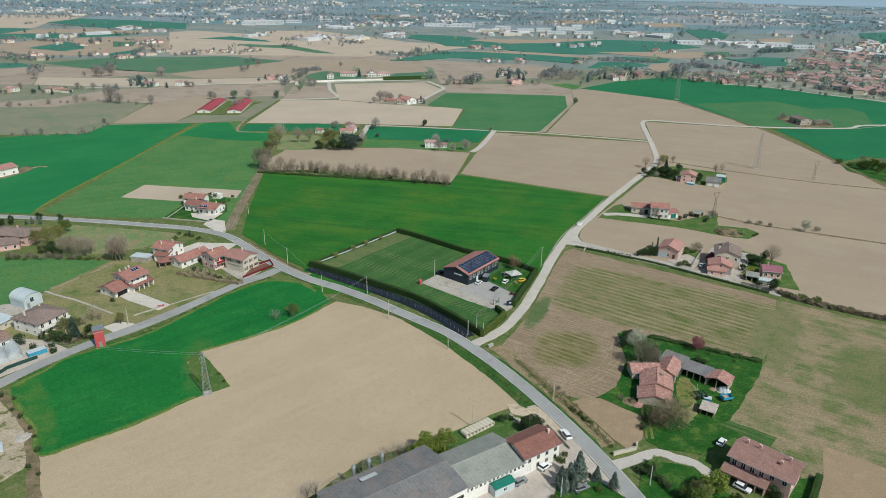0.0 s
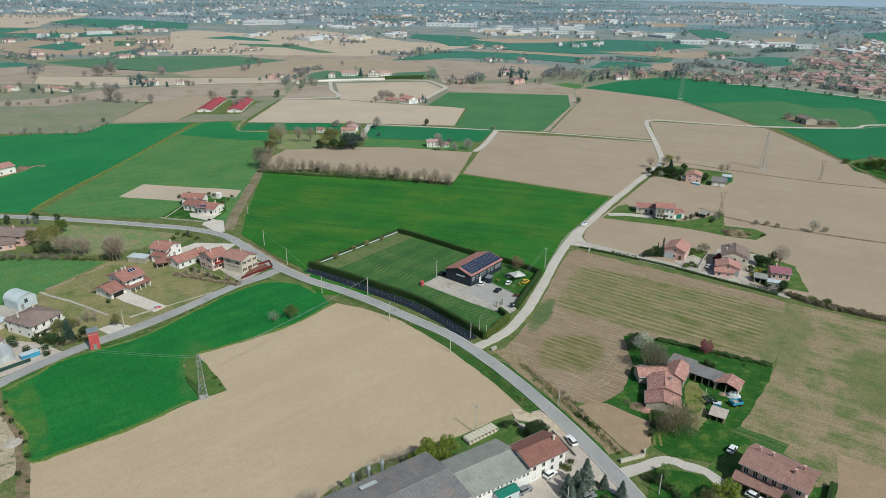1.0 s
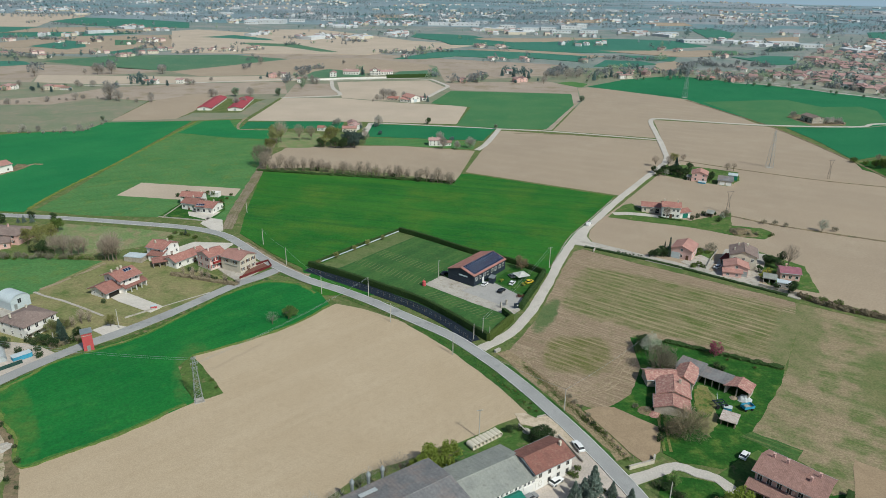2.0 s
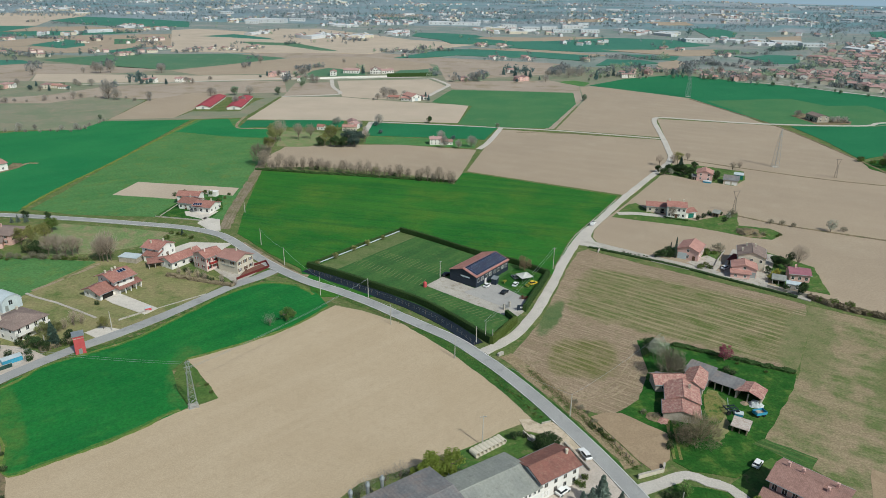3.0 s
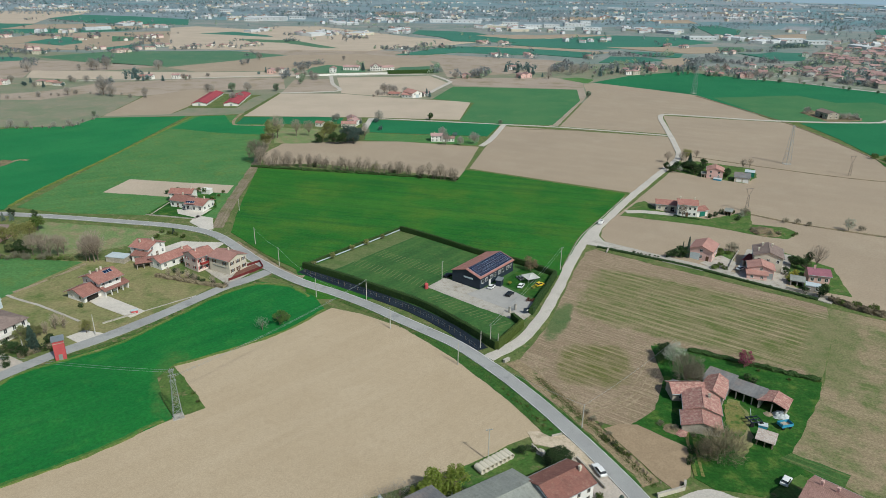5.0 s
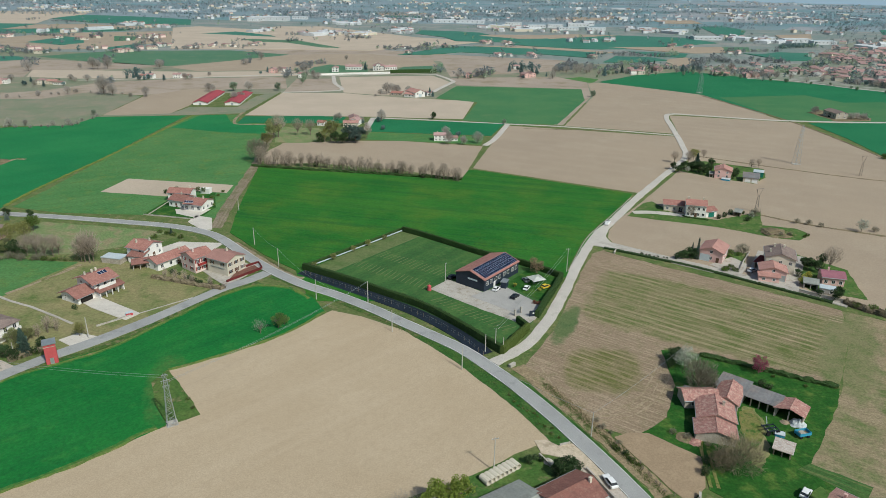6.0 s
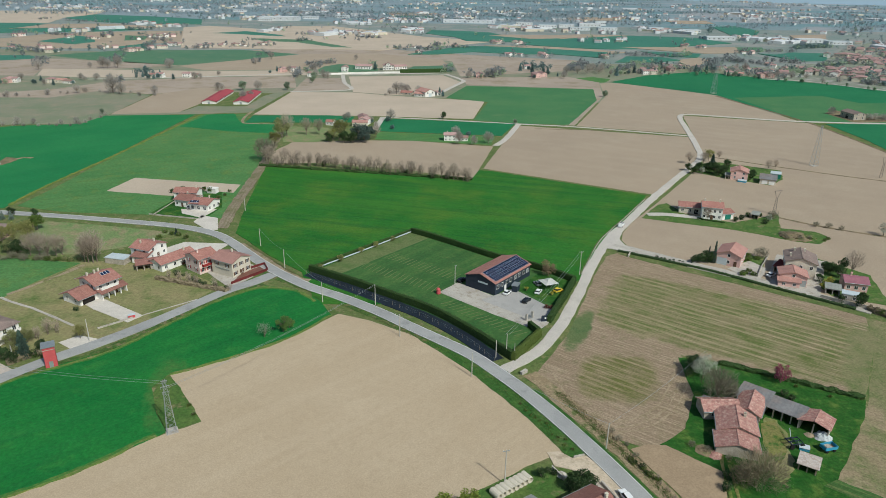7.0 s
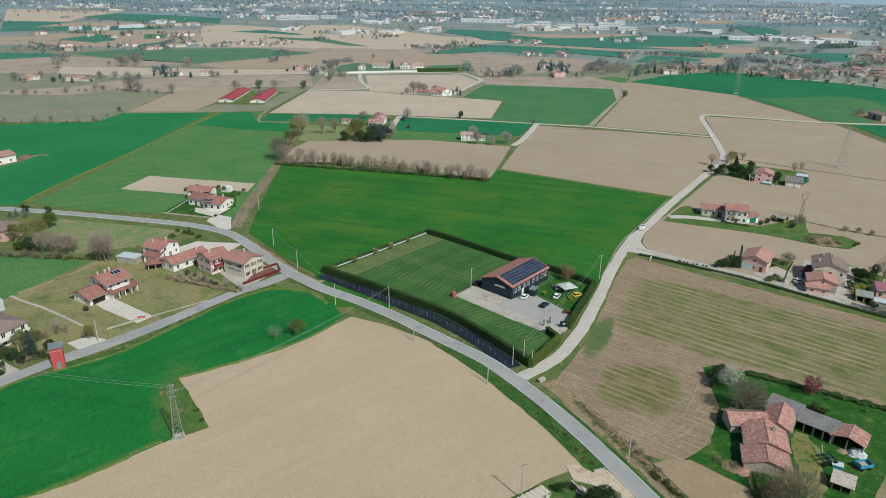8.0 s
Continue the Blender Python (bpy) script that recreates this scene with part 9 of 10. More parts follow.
def dwell(p, kind=None, turn=None, scale=1.0, group="far farmhouses"):
    ob = TOWN[rng.randrange(5)] if kind is None else KINDS[kind]
    turn = rng.choice((-38, -30, -34, 52, 58, 20)) + rng.gauss(0, 8) if turn is None else turn
    m = pose(p[0], p[1], 0, 0, 0, turn) @ Matrix.Diagonal((scale, scale, scale, 1))
    if ob.name not in placed:
        placed.add(ob.name)
        ob.matrix_basis = m
        return tagged(ob, group=group)
    q = copy_thing(ob, m)
    q.matrix_basis = m
    return tagged(q, group=group)


def farmstead(p, k, turn):
    """A far farmhouse with a few trees round it."""
    dwell(p, k, turn, 0.72)
    for j in range(3):
        plant(rng.choice((FIR_FAR, DARK_FAR, BARE_FAR, GREEN_FAR, BARE_FAR, SCRUB_FAR)), (p[0] + rng.uniform(-14, 26), p[1] + rng.uniform(8, 24) * rng.choice((-0.5, 1))), rng.uniform(0.6, 1.05), group="farmstead trees")


LANE_FARMS = [((-115.3, 505.4), 1, 10), ((-113.5, 518.3), 3, 15), ((-105.7, 510.9), 0, 80), ((-45.1, 468.8), 0, 5), ((-38.6, 469.6), 4, 5), 
              ((-381.9, 720.1), 1, 0), ((-373.5, 717.3), 0, 0), ((-347.9, 725.5), 0, 5), ((-342.5, 730.7), 4, 0), ((-457.0, 660.8), 2, 10), ((-449.8, 665.7), 1, 5), ((-440.5, 663.4), 4, 0),
              ((-497.5, 654.6), 3, 0), ((-493.3, 658.9), 0, 10), ((-263.7, 784.2), 3, 0)]
for p, k, turn in LANE_FARMS:
    farmstead(p, k, turn)
PLAIN_FARMS = [((-254.9, 795.2), 0, 5), ((-221.5, 754.5), 0, 0), ((-41.3, 783.6), 3, 0), ((11.1, 870.7), 0, 0), ((23.2, 794.0), 3, 30),
               ((29.9, 799.6), 3, 30), ((148.2, 847.3), 0, 20), ((156.6, 848.7), 2, 20), ((185.8, 884.2), 3, 20), ((201.2, 908.5), 0, 10), ((243.7, 858.2), 2, 0), ((251.6, 854.6), 1, 0), ((275.5, 844.1), 3, 0),
               ((286.0, 845.8), 3, 0), ((277.3, 910.4), 0, 0), ((315.0, 890.1), 1, 10), ((339.5, 904.7), 4, 0)]
for p, k, turn in PLAIN_FARMS:
    farmstead(p, k, turn)
# the old barn in the green field
house((264.5, 608.5), (267.6, 592.0), 10.0, 4.6, "x", 1.6, TILE_GREY, STONE, "derelict stone barn in a green field", [("f", 3, 2.4, 1.4, 1.6), ("r", 2, 1.8, 0.9, 1.2), ("r", 2, 4.4, 0.9, 1.2)], [], [("f", 0.5, 3.0, 3.2, OPENING_SHADE)], name="stone_barn", category="barn", o=0.3)
field("bare_lot", [(257.5, 620.1), (272.4, 638.4), (281.5, 603.2), (299.8, 601.0), (292.9, 588.1), (264.2, 581.6)], 0.22, SOIL_DARK, "dark earth and rubble round a derelict barn", 0.8, 2, "yard")
wall_run([(281.1, 595.9), (293.5, 607.5), (294.3, 593.0)], 1.6, 0.6, STONE, "low ruined stone wall beside a derelict barn")
wall_run([(-209.1, 771.9), (-181.3, 786.2), (-128.9, 805.0)], 2.0, 0.5, WHITE, "long white garden wall along a lane")
house((-152.7, 827.3), (-139.9, 829.5), 10, 5.6, "hip", 1.8, TILE_TOWN, WHITE, "large white two-storey villa among far farms", [("f", 5, 1.7, 1.2, 1.6), ("f", 5, 4.4, 1.2, 1.5)], [(0.3, 0.5)], name="villa")
house((-148.8, 826.6), (-143.9, 827.4), 6.5, 7.2, "y", 1.4, TILE_TOWN, WHITE, "tall white gabled bay of a villa", [("f", 2, 1.8, 1.1, 1.7), ("f", 2, 4.6, 1.1, 1.5), ("f", 1, 6.8, 1.0, 1.0)], [], name="villa_bay", category="house")
house((-139.6, 834.6), (-126.8, 843.2), 8, 3.4, "x", 1.5, TILE_TOWN, WHITE, "low white wing beside a villa", [("f", 5, 1.6, 1.2, 1.5)], [(0.5, 0.5)], name="farmhouse")
house((-186.0, 829.4), (-167.2, 830.0), 9, 3.8, "x", 1.6, TILE_TOWN, WHITE, "long white far farmhouse beside a villa", [("f", 6, 1.6, 1.1, 1.4)], [(0.2, 0.5)], name="farmhouse")
house((-196.5, 805.0), (-189.2, 806.2), 11, 4.6, "y", 1.6, TILE_TOWN, WHITE, "small white far house with a gabled front", [("f", 2, 1.6, 1.1, 1.4), ("f", 2, 3.8, 1.0, 1.1)], [], name="farmhouse")
# barn and ruin in the pale field
house((-79.6, 643.0), (-71.6, 650.3), 15, 4.4, "y", 2.2, TILE_PINK, WHITE, "pale gabled barn with a faded pink roof", [("f", 2, 3.4, 1.2, 1.4)], [], [("f", 0.5, 3.0, 3.0, PALE_METAL)], o=0.5, name="barn", category="barn")
house((-90.4, 647.2), (-80.4, 643.8), 7, 2.6, "x", 1.2, TILE_PINK, WHITE, "low white outbuilding beside a pale barn", [("f", 3, 1.3, 1.0, 1.0)], [], o=0.4, name="outbuilding", category="barn")
house((-104.2, 654.8), (-93.6, 653.6), 9, 1.9, "x", 1.1, TILE_RED, STONE, "low ruined barn with a sagging red roof", [("f", 3, 1.0, 1.4, 1.0)], [], o=0.3, name="ruined_barn", category="barn")
house((-70.2, 655.2), (-64.8, 657.8), 6, 2.8, "x", 1.0, TILE_TOWN, WHITE, "small white annex behind a barn", [("f", 2, 1.4, 0.9, 1.0)], [], o=0.3, name="outbuilding", category="barn")
for p, q in (((-112.8, 647.4), 0.8), ((-108.4, 657.9), 1.1), ((-104.6, 666.0), 1.2), ((-99.4, 661.8), 1.0), ((-88.6, 660.4), 0.9)):
    plant(BARE_FAR, p, q)
house((-135.4, 507.2), (-129.8, 506.1), 5.0, 2.6, "x", 1.1, TILE_RED, WHITE, "small white garden house with a red roof", [("f", 2, 1.4, 0.9, 1.0)], [], o=0.3, name="garden_house", category="house")
# two long red sheds
for p0, p1, d in (((-259.7, 575.8), (-248.2, 577.4), 59), ((-233.2, 578.0), (-221.2, 579.9), 56)):
    house(p0, p1, d, 2.1, "y", 1.5, SHEET_RED, WHITE, "long livestock shed with a red sheet roof", [("r", 14, 1.3, 2.0, 0.7)], [], [("f", 0.5, 1.6, 1.9, METAL)], o=0.6, name="livestock_shed", category="shed", group="red livestock sheds")

def hamlet(x, y, rx, ry, count):
    """Houses scattered over a plot."""
    for k in range(count):
        dwell((x + rng.uniform(-rx, rx), y + rng.uniform(-ry, ry)), scale=rng.uniform(0.56, 0.74))


FAR_OUT = 1250   # past this distance the houses are joined into one far village
HAMLETS = [(-852, 1284, 14, 35, 4), (-752, 1160, 7, 29, 4), (-695, 1140, 7, 28, 4), (-802, 1269, 10, 23, 4), (-784, 1342, 8, 19, 2), (-609, 1192, 24, 61, 10), (-522, 1035, 13, 46, 9), (-538, 968, 14, 14, 6), (-591, 989, 8, 11, 3), (-636, 921, 9, 19, 4), (-692, 954, 20, 40, 5), (-846, 1162, 11, 19, 3), (-467, 1038, 5, 15, 3), (-452, 1066, 7, 16, 3), (-426, 1080, 9, 17, 3), (-397, 1104, 9, 17, 4), (-478, 1386, 11, 27, 4), (-371, 1316, 14, 24, 6)]
HAMLETS += [(-322, 1340, 28, 50, 12), (-269, 1326, 15, 61, 10), (-197, 1438, 18, 42, 8), (-221, 1477, 14, 30, 5), (-162, 1115, 4, 17, 1), (-136, 1022, 3, 7, 1), (-97, 1138, 9, 18, 3), (-31, 1209, 10, 15, 4), (3, 1216, 7, 15, 3), (-3, 1018, 12, 14, 6), (46, 1012, 8, 14, 3), (116, 1281, 4, 11, 1), (139, 1275, 3, 11, 1), (159, 1290, 4, 11, 2), (189, 1308, 9, 23, 4), (126, 1020, 8, 14, 3), (276, 1232, 7, 20, 3), (299, 1208, 8, 20, 3)]
HAMLETS += [(31, 1570, 30, 50, 8), (-12, 1528, 17, 31, 5), (175, 1496, 7, 22, 2), (199, 1487, 6, 15, 2), (314, 1574, 23, 49, 8), (352, 1568, 13, 49, 4), (464, 1390, 46, 64, 14), (344, 1113, 7, 25, 2), (648, 1654, 14, 36, 3), (703, 1635, 14, 52, 4), (158, 885, 12, 16, 3), (187, 912, 11, 12, 4), (216, 911, 11, 12, 3), (283, 880, 10, 22, 5), (324, 947, 14, 31, 5), (257, 902, 10, 17, 4)]
TOWN_QUARTERS = [(395, 904, 20, 45, 14), (421, 882, 25, 48, 16), (452, 863, 26, 62, 16), (470, 1048, 26, 59, 14), (490, 1006, 30, 69, 18), (526, 993, 20, 67, 12), (560, 1179, 33, 74, 15), (592, 1144, 30, 79, 14), (641, 1316, 33, 68, 12), (664, 1261, 19, 63, 7), (496, 870, 17, 83, 8), (614, 1095, 20, 80, 6)]
TOWN_QUARTERS += [(301, 873, 10, 11, 3), (343, 905, 12, 28, 4), (360, 868, 10, 16, 5), (377, 842, 10, 15, 5), (395, 810, 14, 18, 7), (416, 788, 16, 17, 8), (439, 768, 13, 25, 5)]
for plot in HAMLETS:
    if plot[1] < FAR_OUT:
        hamlet(*plot)
for x, y, rx, ry, count in TOWN_QUARTERS:
    for k in range(count if y < FAR_OUT else 0):
        dwell((x + rng.uniform(-rx, rx), y + rng.uniform(-ry, ry)), turn=rng.choice((-24, 66)) + rng.gauss(0, 5), scale=rng.uniform(0.75, 0.98))

# distant works with flat roofs
WORKS = [(-620, 1704, 92, 9), (-472, 1863, 36, 7), (-539, 1795, 38, 7), (-616, 1683, 31, 6), (-177, 1760, 70, 7), (-120, 1754, 70, 7), (1, 1706, 38, 7), (52, 1644, 40, 6), (97, 1656, 35, 7), (147, 1705, 50, 7), (188, 1754, 26, 10), (116, 1575, 43, 6), (178, 1590, 41, 6), (288, 1600, 31, 7), (345, 1566, 44, 6), (353, 1378, 52, 6), (348, 1401, 25, 5), (472, 1404, 39, 5)]
WORKS += [(512, 1365, 50, 6), (548, 1328, 42, 6), (-61, 1859, 44, 6), (95, 1951, 38, 6), (-468, 2027, 31, 5), (-842, 2096, 37, 6)]
for x, y, w, h in WORKS:
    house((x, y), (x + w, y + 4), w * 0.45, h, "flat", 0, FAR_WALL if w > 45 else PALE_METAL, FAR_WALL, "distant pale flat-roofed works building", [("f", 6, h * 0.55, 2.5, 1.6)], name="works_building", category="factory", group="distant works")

# more far plots
WEST_PLOTS = [
    (SOIL_PALE, 0.412, [(-1415.1, 1937.9), (-1190.0, 2013.5), (-1113.7, 1827.0), (-1092.7, 1658.7), (-1009.6, 1478.7), (-1075.3, 1461.3), (-1139.9, 1444.2), (-1496.4, 1910.6)], "distant pale tan plot"),
    (WHEAT_FAR, 0.424, [(-1092.7, 1658.7), (-1113.7, 1827.0), (-918.4, 1781.5), (-764.9, 1707.1), (-686.1, 1527.3), (-852.2, 1520.2), (-928.1, 1537.6)], "distant dark green wheat plot"),
    (WHEAT_FAR, 0.436, [(-1139.9, 1444.2), (-1075.3, 1461.3), (-973.3, 1452.7), (-945.8, 1346.4), (-968.4, 1311.5), (-1018.4, 1285.2)], "distant green plot"),
    (SOIL_FAR, 0.448, [(-1018.4, 1285.2), (-968.4, 1311.5), (-989.6, 1448.4), (-899.9, 1489.5), (-718.7, 1433.9), (-740.8, 1381.6), (-873.9, 1364.1)], "distant tan strip"),
    (WHEAT_FAR, 0.460, [(-1009.4, 1273.4), (-916.9, 1338.6), (-793.4, 1368.8), (-716.8, 1357.9), (-771.1, 1289.2), (-903.1, 1219.8), (-950.7, 1196.6)], "distant green strip")]
WEST_PLOTS += [
    (SOIL_FAR, 0.472, [(-864.4, 1083.7), (-832.7, 1121.2), (-825.7, 1201.0), (-786.8, 1259.3), (-711.3, 1303.2), (-621.0, 1352.1), (-507.6, 1119.5), (-581.7, 1075.8), (-643.2, 1036.5), (-742.5, 1061.2), (-826.8, 1034.6)], "distant tan plain"),
    (WHEAT_FAR, 0.484, [(-749.7, 1069.1), (-755.6, 1181.8), (-710.7, 1158.4), (-658.7, 1078.5), (-668.4, 1040.1)], "distant green plot"),
    (SOIL_FAR, 0.496, [(-815.0, 1019.1), (-778.1, 1044.6), (-728.8, 1054.8), (-663.6, 1032.4), (-616.2, 1087.3), (-577.5, 1076.7), (-589.0, 997.1), (-643.5, 978.5), (-699.2, 983.5), (-781.5, 975.3)], "distant tan plot"),
    (MEADOW_FAR, 0.508, [(-682.8, 1209.5), (-639.8, 1207.4), (-608.3, 1138.2), (-630.4, 1113.4)], "distant green plot"),
    (WHEAT_FAR, 0.520, [(-590.7, 1004.9), (-573.2, 1068.4), (-548.4, 1046.9), (-529.3, 1008.8), (-565.2, 993.8)], "distant green plot")]
MIDDLE_PLOTS = [
    (SOIL_PALE, 0.532, [(-679.1, 1427.8), (-648.5, 1484.6), (-508.0, 1423.2), (-492.2, 1524.3), (-396.8, 1548.5), (-301.7, 1457.9), (-164.0, 1312.8), (-97.2, 1280.3), (-83.9, 1239.0), (-43.5, 1236.9), (-105.4, 1145.0), (-157.8, 1116.3), (-200.6, 1048.7), (-271.5, 1051.1), (-346.8, 1036.4), (-492.5, 1024.2)], "distant tan plain"),
    (WHEAT_FAR, 0.544, [(-563.5, 1297.9), (-521.1, 1361.7), (-429.1, 1290.4), (-408.2, 1258.7), (-441.6, 1263.2), (-503.8, 1286.0)], "distant green plot"),
    (MEADOW_FAR, 0.556, [(-451.9, 1203.6), (-433.0, 1207.7), (-347.5, 1193.7), (-247.3, 1081.0), (-279.6, 1083.2), (-354.8, 1151.3), (-415.8, 1158.5)], "distant green strip"),
    (WHEAT_FAR, 0.568, [(-175.0, 1400.9), (-173.9, 1488.7), (-113.4, 1487.8), (-52.2, 1457.7), (-15.9, 1383.7), (81.7, 1342.7), (85.7, 1232.7), (6.5, 1247.4), (-84.6, 1249.6), (-111.4, 1324.5)], "distant broad green wheat field")]
MIDDLE_PLOTS += [
    (SOIL_FAR, 0.580, [(-49.0, 1376.2), (-27.6, 1407.5), (74.3, 1417.3), (134.1, 1458.3), (225.0, 1451.5), (137.3, 1367.1), (27.6, 1319.0)], "distant tan plot"),
    (SOIL_FAR, 0.592, [(-50.2, 1165.5), (25.6, 1180.9), (117.0, 1144.2), (166.1, 1103.1), (126.7, 1064.2), (51.6, 1114.2), (-21.2, 1143.6)], "distant tan strip"),
    (WHEAT_FAR, 0.604, [(-150.4, 1004.7), (-102.0, 1109.8), (-68.4, 1152.5), (-21.5, 1152.7), (70.2, 1126.4), (139.1, 1098.0), (117.8, 1018.6), (49.5, 1057.3), (6.7, 1041.6), (-62.5, 1059.3), (-109.6, 1012.3)], "distant green wheat field"),
    (SOIL_FAR, 0.616, [(-400.9, 2207.7), (-246.1, 2258.5), (-220.7, 2103.8), (-353.0, 2033.4)], "distant tan plot"),
    (WHEAT_FAR, 0.628, [(-368.6, 2028.6), (-225.8, 2072.4), (-208.4, 1914.0), (-289.9, 1941.7)], "distant green plot")]
EAST_PLOTS = [
    (WHEAT_FAR, 0.640, [(81.0, 1330.6), (225.0, 1451.5), (343.7, 1425.3), (379.9, 1315.0), (214.1, 1181.4), (154.4, 1151.6), (72.1, 1162.2), (6.5, 1206.2)], "distant broad green wheat field"),
    (SOIL_FAR, 0.652, [(168.6, 1190.8), (316.3, 1220.5), (369.4, 1240.8), (340.4, 1136.5), (282.6, 1117.3), (226.7, 1148.3)], "distant tan plot"),
    (WHEAT_FAR, 0.664, [(191.3, 1124.5), (276.1, 1108.1), (259.0, 1051.7), (218.8, 1058.9)], "distant green plot"),
    (WHEAT_FAR, 0.676, [(132.0, 967.6), (158.5, 1047.7), (207.4, 1042.2), (225.7, 1010.7), (170.8, 968.2)], "distant green plot"),
    (SOIL_FAR, 0.688, [(227.2, 1017.7), (259.0, 1051.7), (263.2, 1017.4), (234.3, 942.7), (200.9, 925.3)], "distant tan plot"),
    (WHEAT_FAR, 0.700, [(466.9, 1786.9), (538.0, 1845.3), (537.1, 1660.0), (474.5, 1494.3), (433.6, 1512.9)], "distant green plot")]
EAST_PLOTS += [
    (MEADOW_FAR, 0.712, [(361.5, 1229.6), (407.2, 1238.8), (386.2, 1170.7), (345.3, 1154.2)], "distant green meadow"),
    (WHEAT_FAR, 0.724, [(365.8, 1133.2), (388.3, 1121.4), (428.3, 1161.8), (479.1, 1154.8), (429.2, 1047.4), (392.1, 1033.9)], "distant green plot"),
    (SOIL_FAR, 0.736, [(559.4, 1541.6), (649.0, 1591.5), (596.0, 1455.3), (530.1, 1440.9)], "distant tan plot"),
    (WHEAT_FAR, 0.748, [(881.2, 1778.2), (975.1, 1838.1), (1088.3, 1866.2), (831.7, 1409.5), (747.3, 1391.9), (721.9, 1421.2)], "distant green plot"),
    (SOIL_FAR, 0.760, [(138.0, 2095.6), (208.2, 2145.3), (304.5, 2116.7), (281.3, 2003.5), (145.5, 1965.0)], "distant tan plot"),
    (SOIL_FAR, 0.772, [(404.3, 2038.3), (522.0, 2071.7), (508.3, 1923.3), (406.6, 1896.0)], "distant tan plot")]
field("town_ground", [(251.3, 879.5), (289.9, 837.0), (335.0, 817.3), (363.7, 780.1), (408.3, 727.9), (438.0, 699.4), (775.9, 1293.1), (731.7, 1377.4), (674.8, 1435.1), (520.9, 1214.7), (407.2, 1010.1), (312.6, 956.3)], 0.3, TOWN_GROUND, "gardens, yards and streets between the town houses", 1.0, 12, "ground")
ribbon("path", [(276.0, 834.8), (312.7, 827.0), (341.5, 801.2), (361.9, 775.9), (391.8, 750.2), (420.0, 716.1)], 4.0, 0.34, GRAVEL, "pale lane along the edge of the town", 0.3, 6, "path")
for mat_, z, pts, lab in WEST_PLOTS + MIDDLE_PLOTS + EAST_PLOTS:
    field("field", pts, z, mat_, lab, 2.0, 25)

# groves, garden trees and tree lines: from, to, count, size, kind (b bare, d evergreen, g green)
FAR_HAMLETS = [(-807, 1496, 23, 31, 8), (-713, 1435, 22, 29, 7), (-1410, 2154, 61, 96, 14), (-1303, 2115, 45, 92, 8), (-748, 1807, 27, 67, 9), (-661, 1737, 26, 62, 10), (-638, 1839, 34, 69, 10), (-622, 2070, 41, 116, 12), (-583, 2182, 33, 64, 6), (-336, 1805, 34, 88, 14), (-252, 1783, 42, 86, 16), (-380, 1645, 38, 55, 8), (-943, 2551, 75, 131, 8), (-20, 1609, 39, 52, 8), (102, 1494, 24, 30, 4), (290, 1634, 27, 53, 6), (438, 1408, 21, 39, 7), (744, 2276, 96, 133, 22)]
FAR_HAMLETS += [(861, 2223, 75, 159, 20), (728, 2398, 60, 148, 10), (682, 3126, 105, 188, 10), (816, 3237, 55, 133, 6), (1461, 3092, 110, 180, 8), (-1022, 2294, 101, 179, 14), (-713, 2803, 105, 209, 10), (-183, 1973, 46, 78, 8), (-30, 2260, 108, 135, 12), (331, 2786, 137, 252, 14), (-1132, 2033, 74, 114, 10), (-985, 2016, 44, 83, 9)]
BELTS = [(-751, 1335, -706, 1360, 20, 4, 'd'), (-673, 1235, -656, 1239, 10, 3, 'd'), (-692, 1162, -703, 1205, 12, 6, 'b'), (-360, 1170, -345, 1184, 14, 4, 'd'), (-445, 1152, -437, 1175, 8, 3, 'd'), (184, 1881, 385, 1936, 60, 4, 'b'), (403, 1564, 440, 1670, 10, 6, 'd'), (453, 1229, 527, 1273, 60, 4, 'd'), (464, 1260, 535, 1294, 50, 4, 'd'), (341, 1153, 436, 1172, 36, 4, 'b'), (761, 1714, 840, 1805, 20, 5, 'b'), (63, 864, 82, 883, 26, 5, 'b'), (72, 903, 89, 918, 22, 5, 'b'), (94, 869, 109, 898, 16, 5, 'b')]
BELTS += [(115, 857, 146, 905, 22, 5, 'b'), (143, 933, 177, 957, 20, 4, 'g'), (178, 945, 192, 960, 8, 4, 'd'), (159, 918, 273, 894, 50, 4, 'b'), (242, 944, 261, 959, 18, 6, 'b'), (235, 898, 254, 917, 10, 4, 'd'), (278, 1013, 328, 984, 40, 4, 'b'), (341, 1025, 382, 1006, 30, 5, 'b'), (321, 891, 366, 909, 26, 5, 'g'), (388, 969, 422, 987, 26, 5, 'b'), (298, 1059, 300, 991, 16, 5, 'b'), (266, 882, 310, 859, 26, 4, 'b'), (412, 974, 441, 1016, 14, 4, 'd'), (395, 854, 427, 909, 10, 5, 'd')]
BELTS += [(490, 987, 519, 1030, 12, 5, 'd'), (607, 1131, 633, 1168, 10, 5, 'd'), (372, 814, 395, 810, 16, 4, 'b'), (422, 814, 432, 775, 24, 4, 'b'), (161, 1063, 233, 1047, 40, 4, 'b'), (117, 1055, 154, 1077, 16, 3, 'd'), (236, 1062, 253, 1080, 12, 5, 'g'), (-191, 1092, -161, 1073, 16, 4, 'b'), (-153, 1083, -112, 1074, 26, 4, 'b'), (-133, 1139, -111, 1108, 12, 5, 'b'), (-108, 1126, -75, 1115, 16, 3, 'd'), (-3, 1166, 16, 1151, 6, 3, 'b'), (-230, 1539, -190, 1516, 20, 4, 'b'), (-356, 1386, -301, 1345, 18, 4, 'b')]
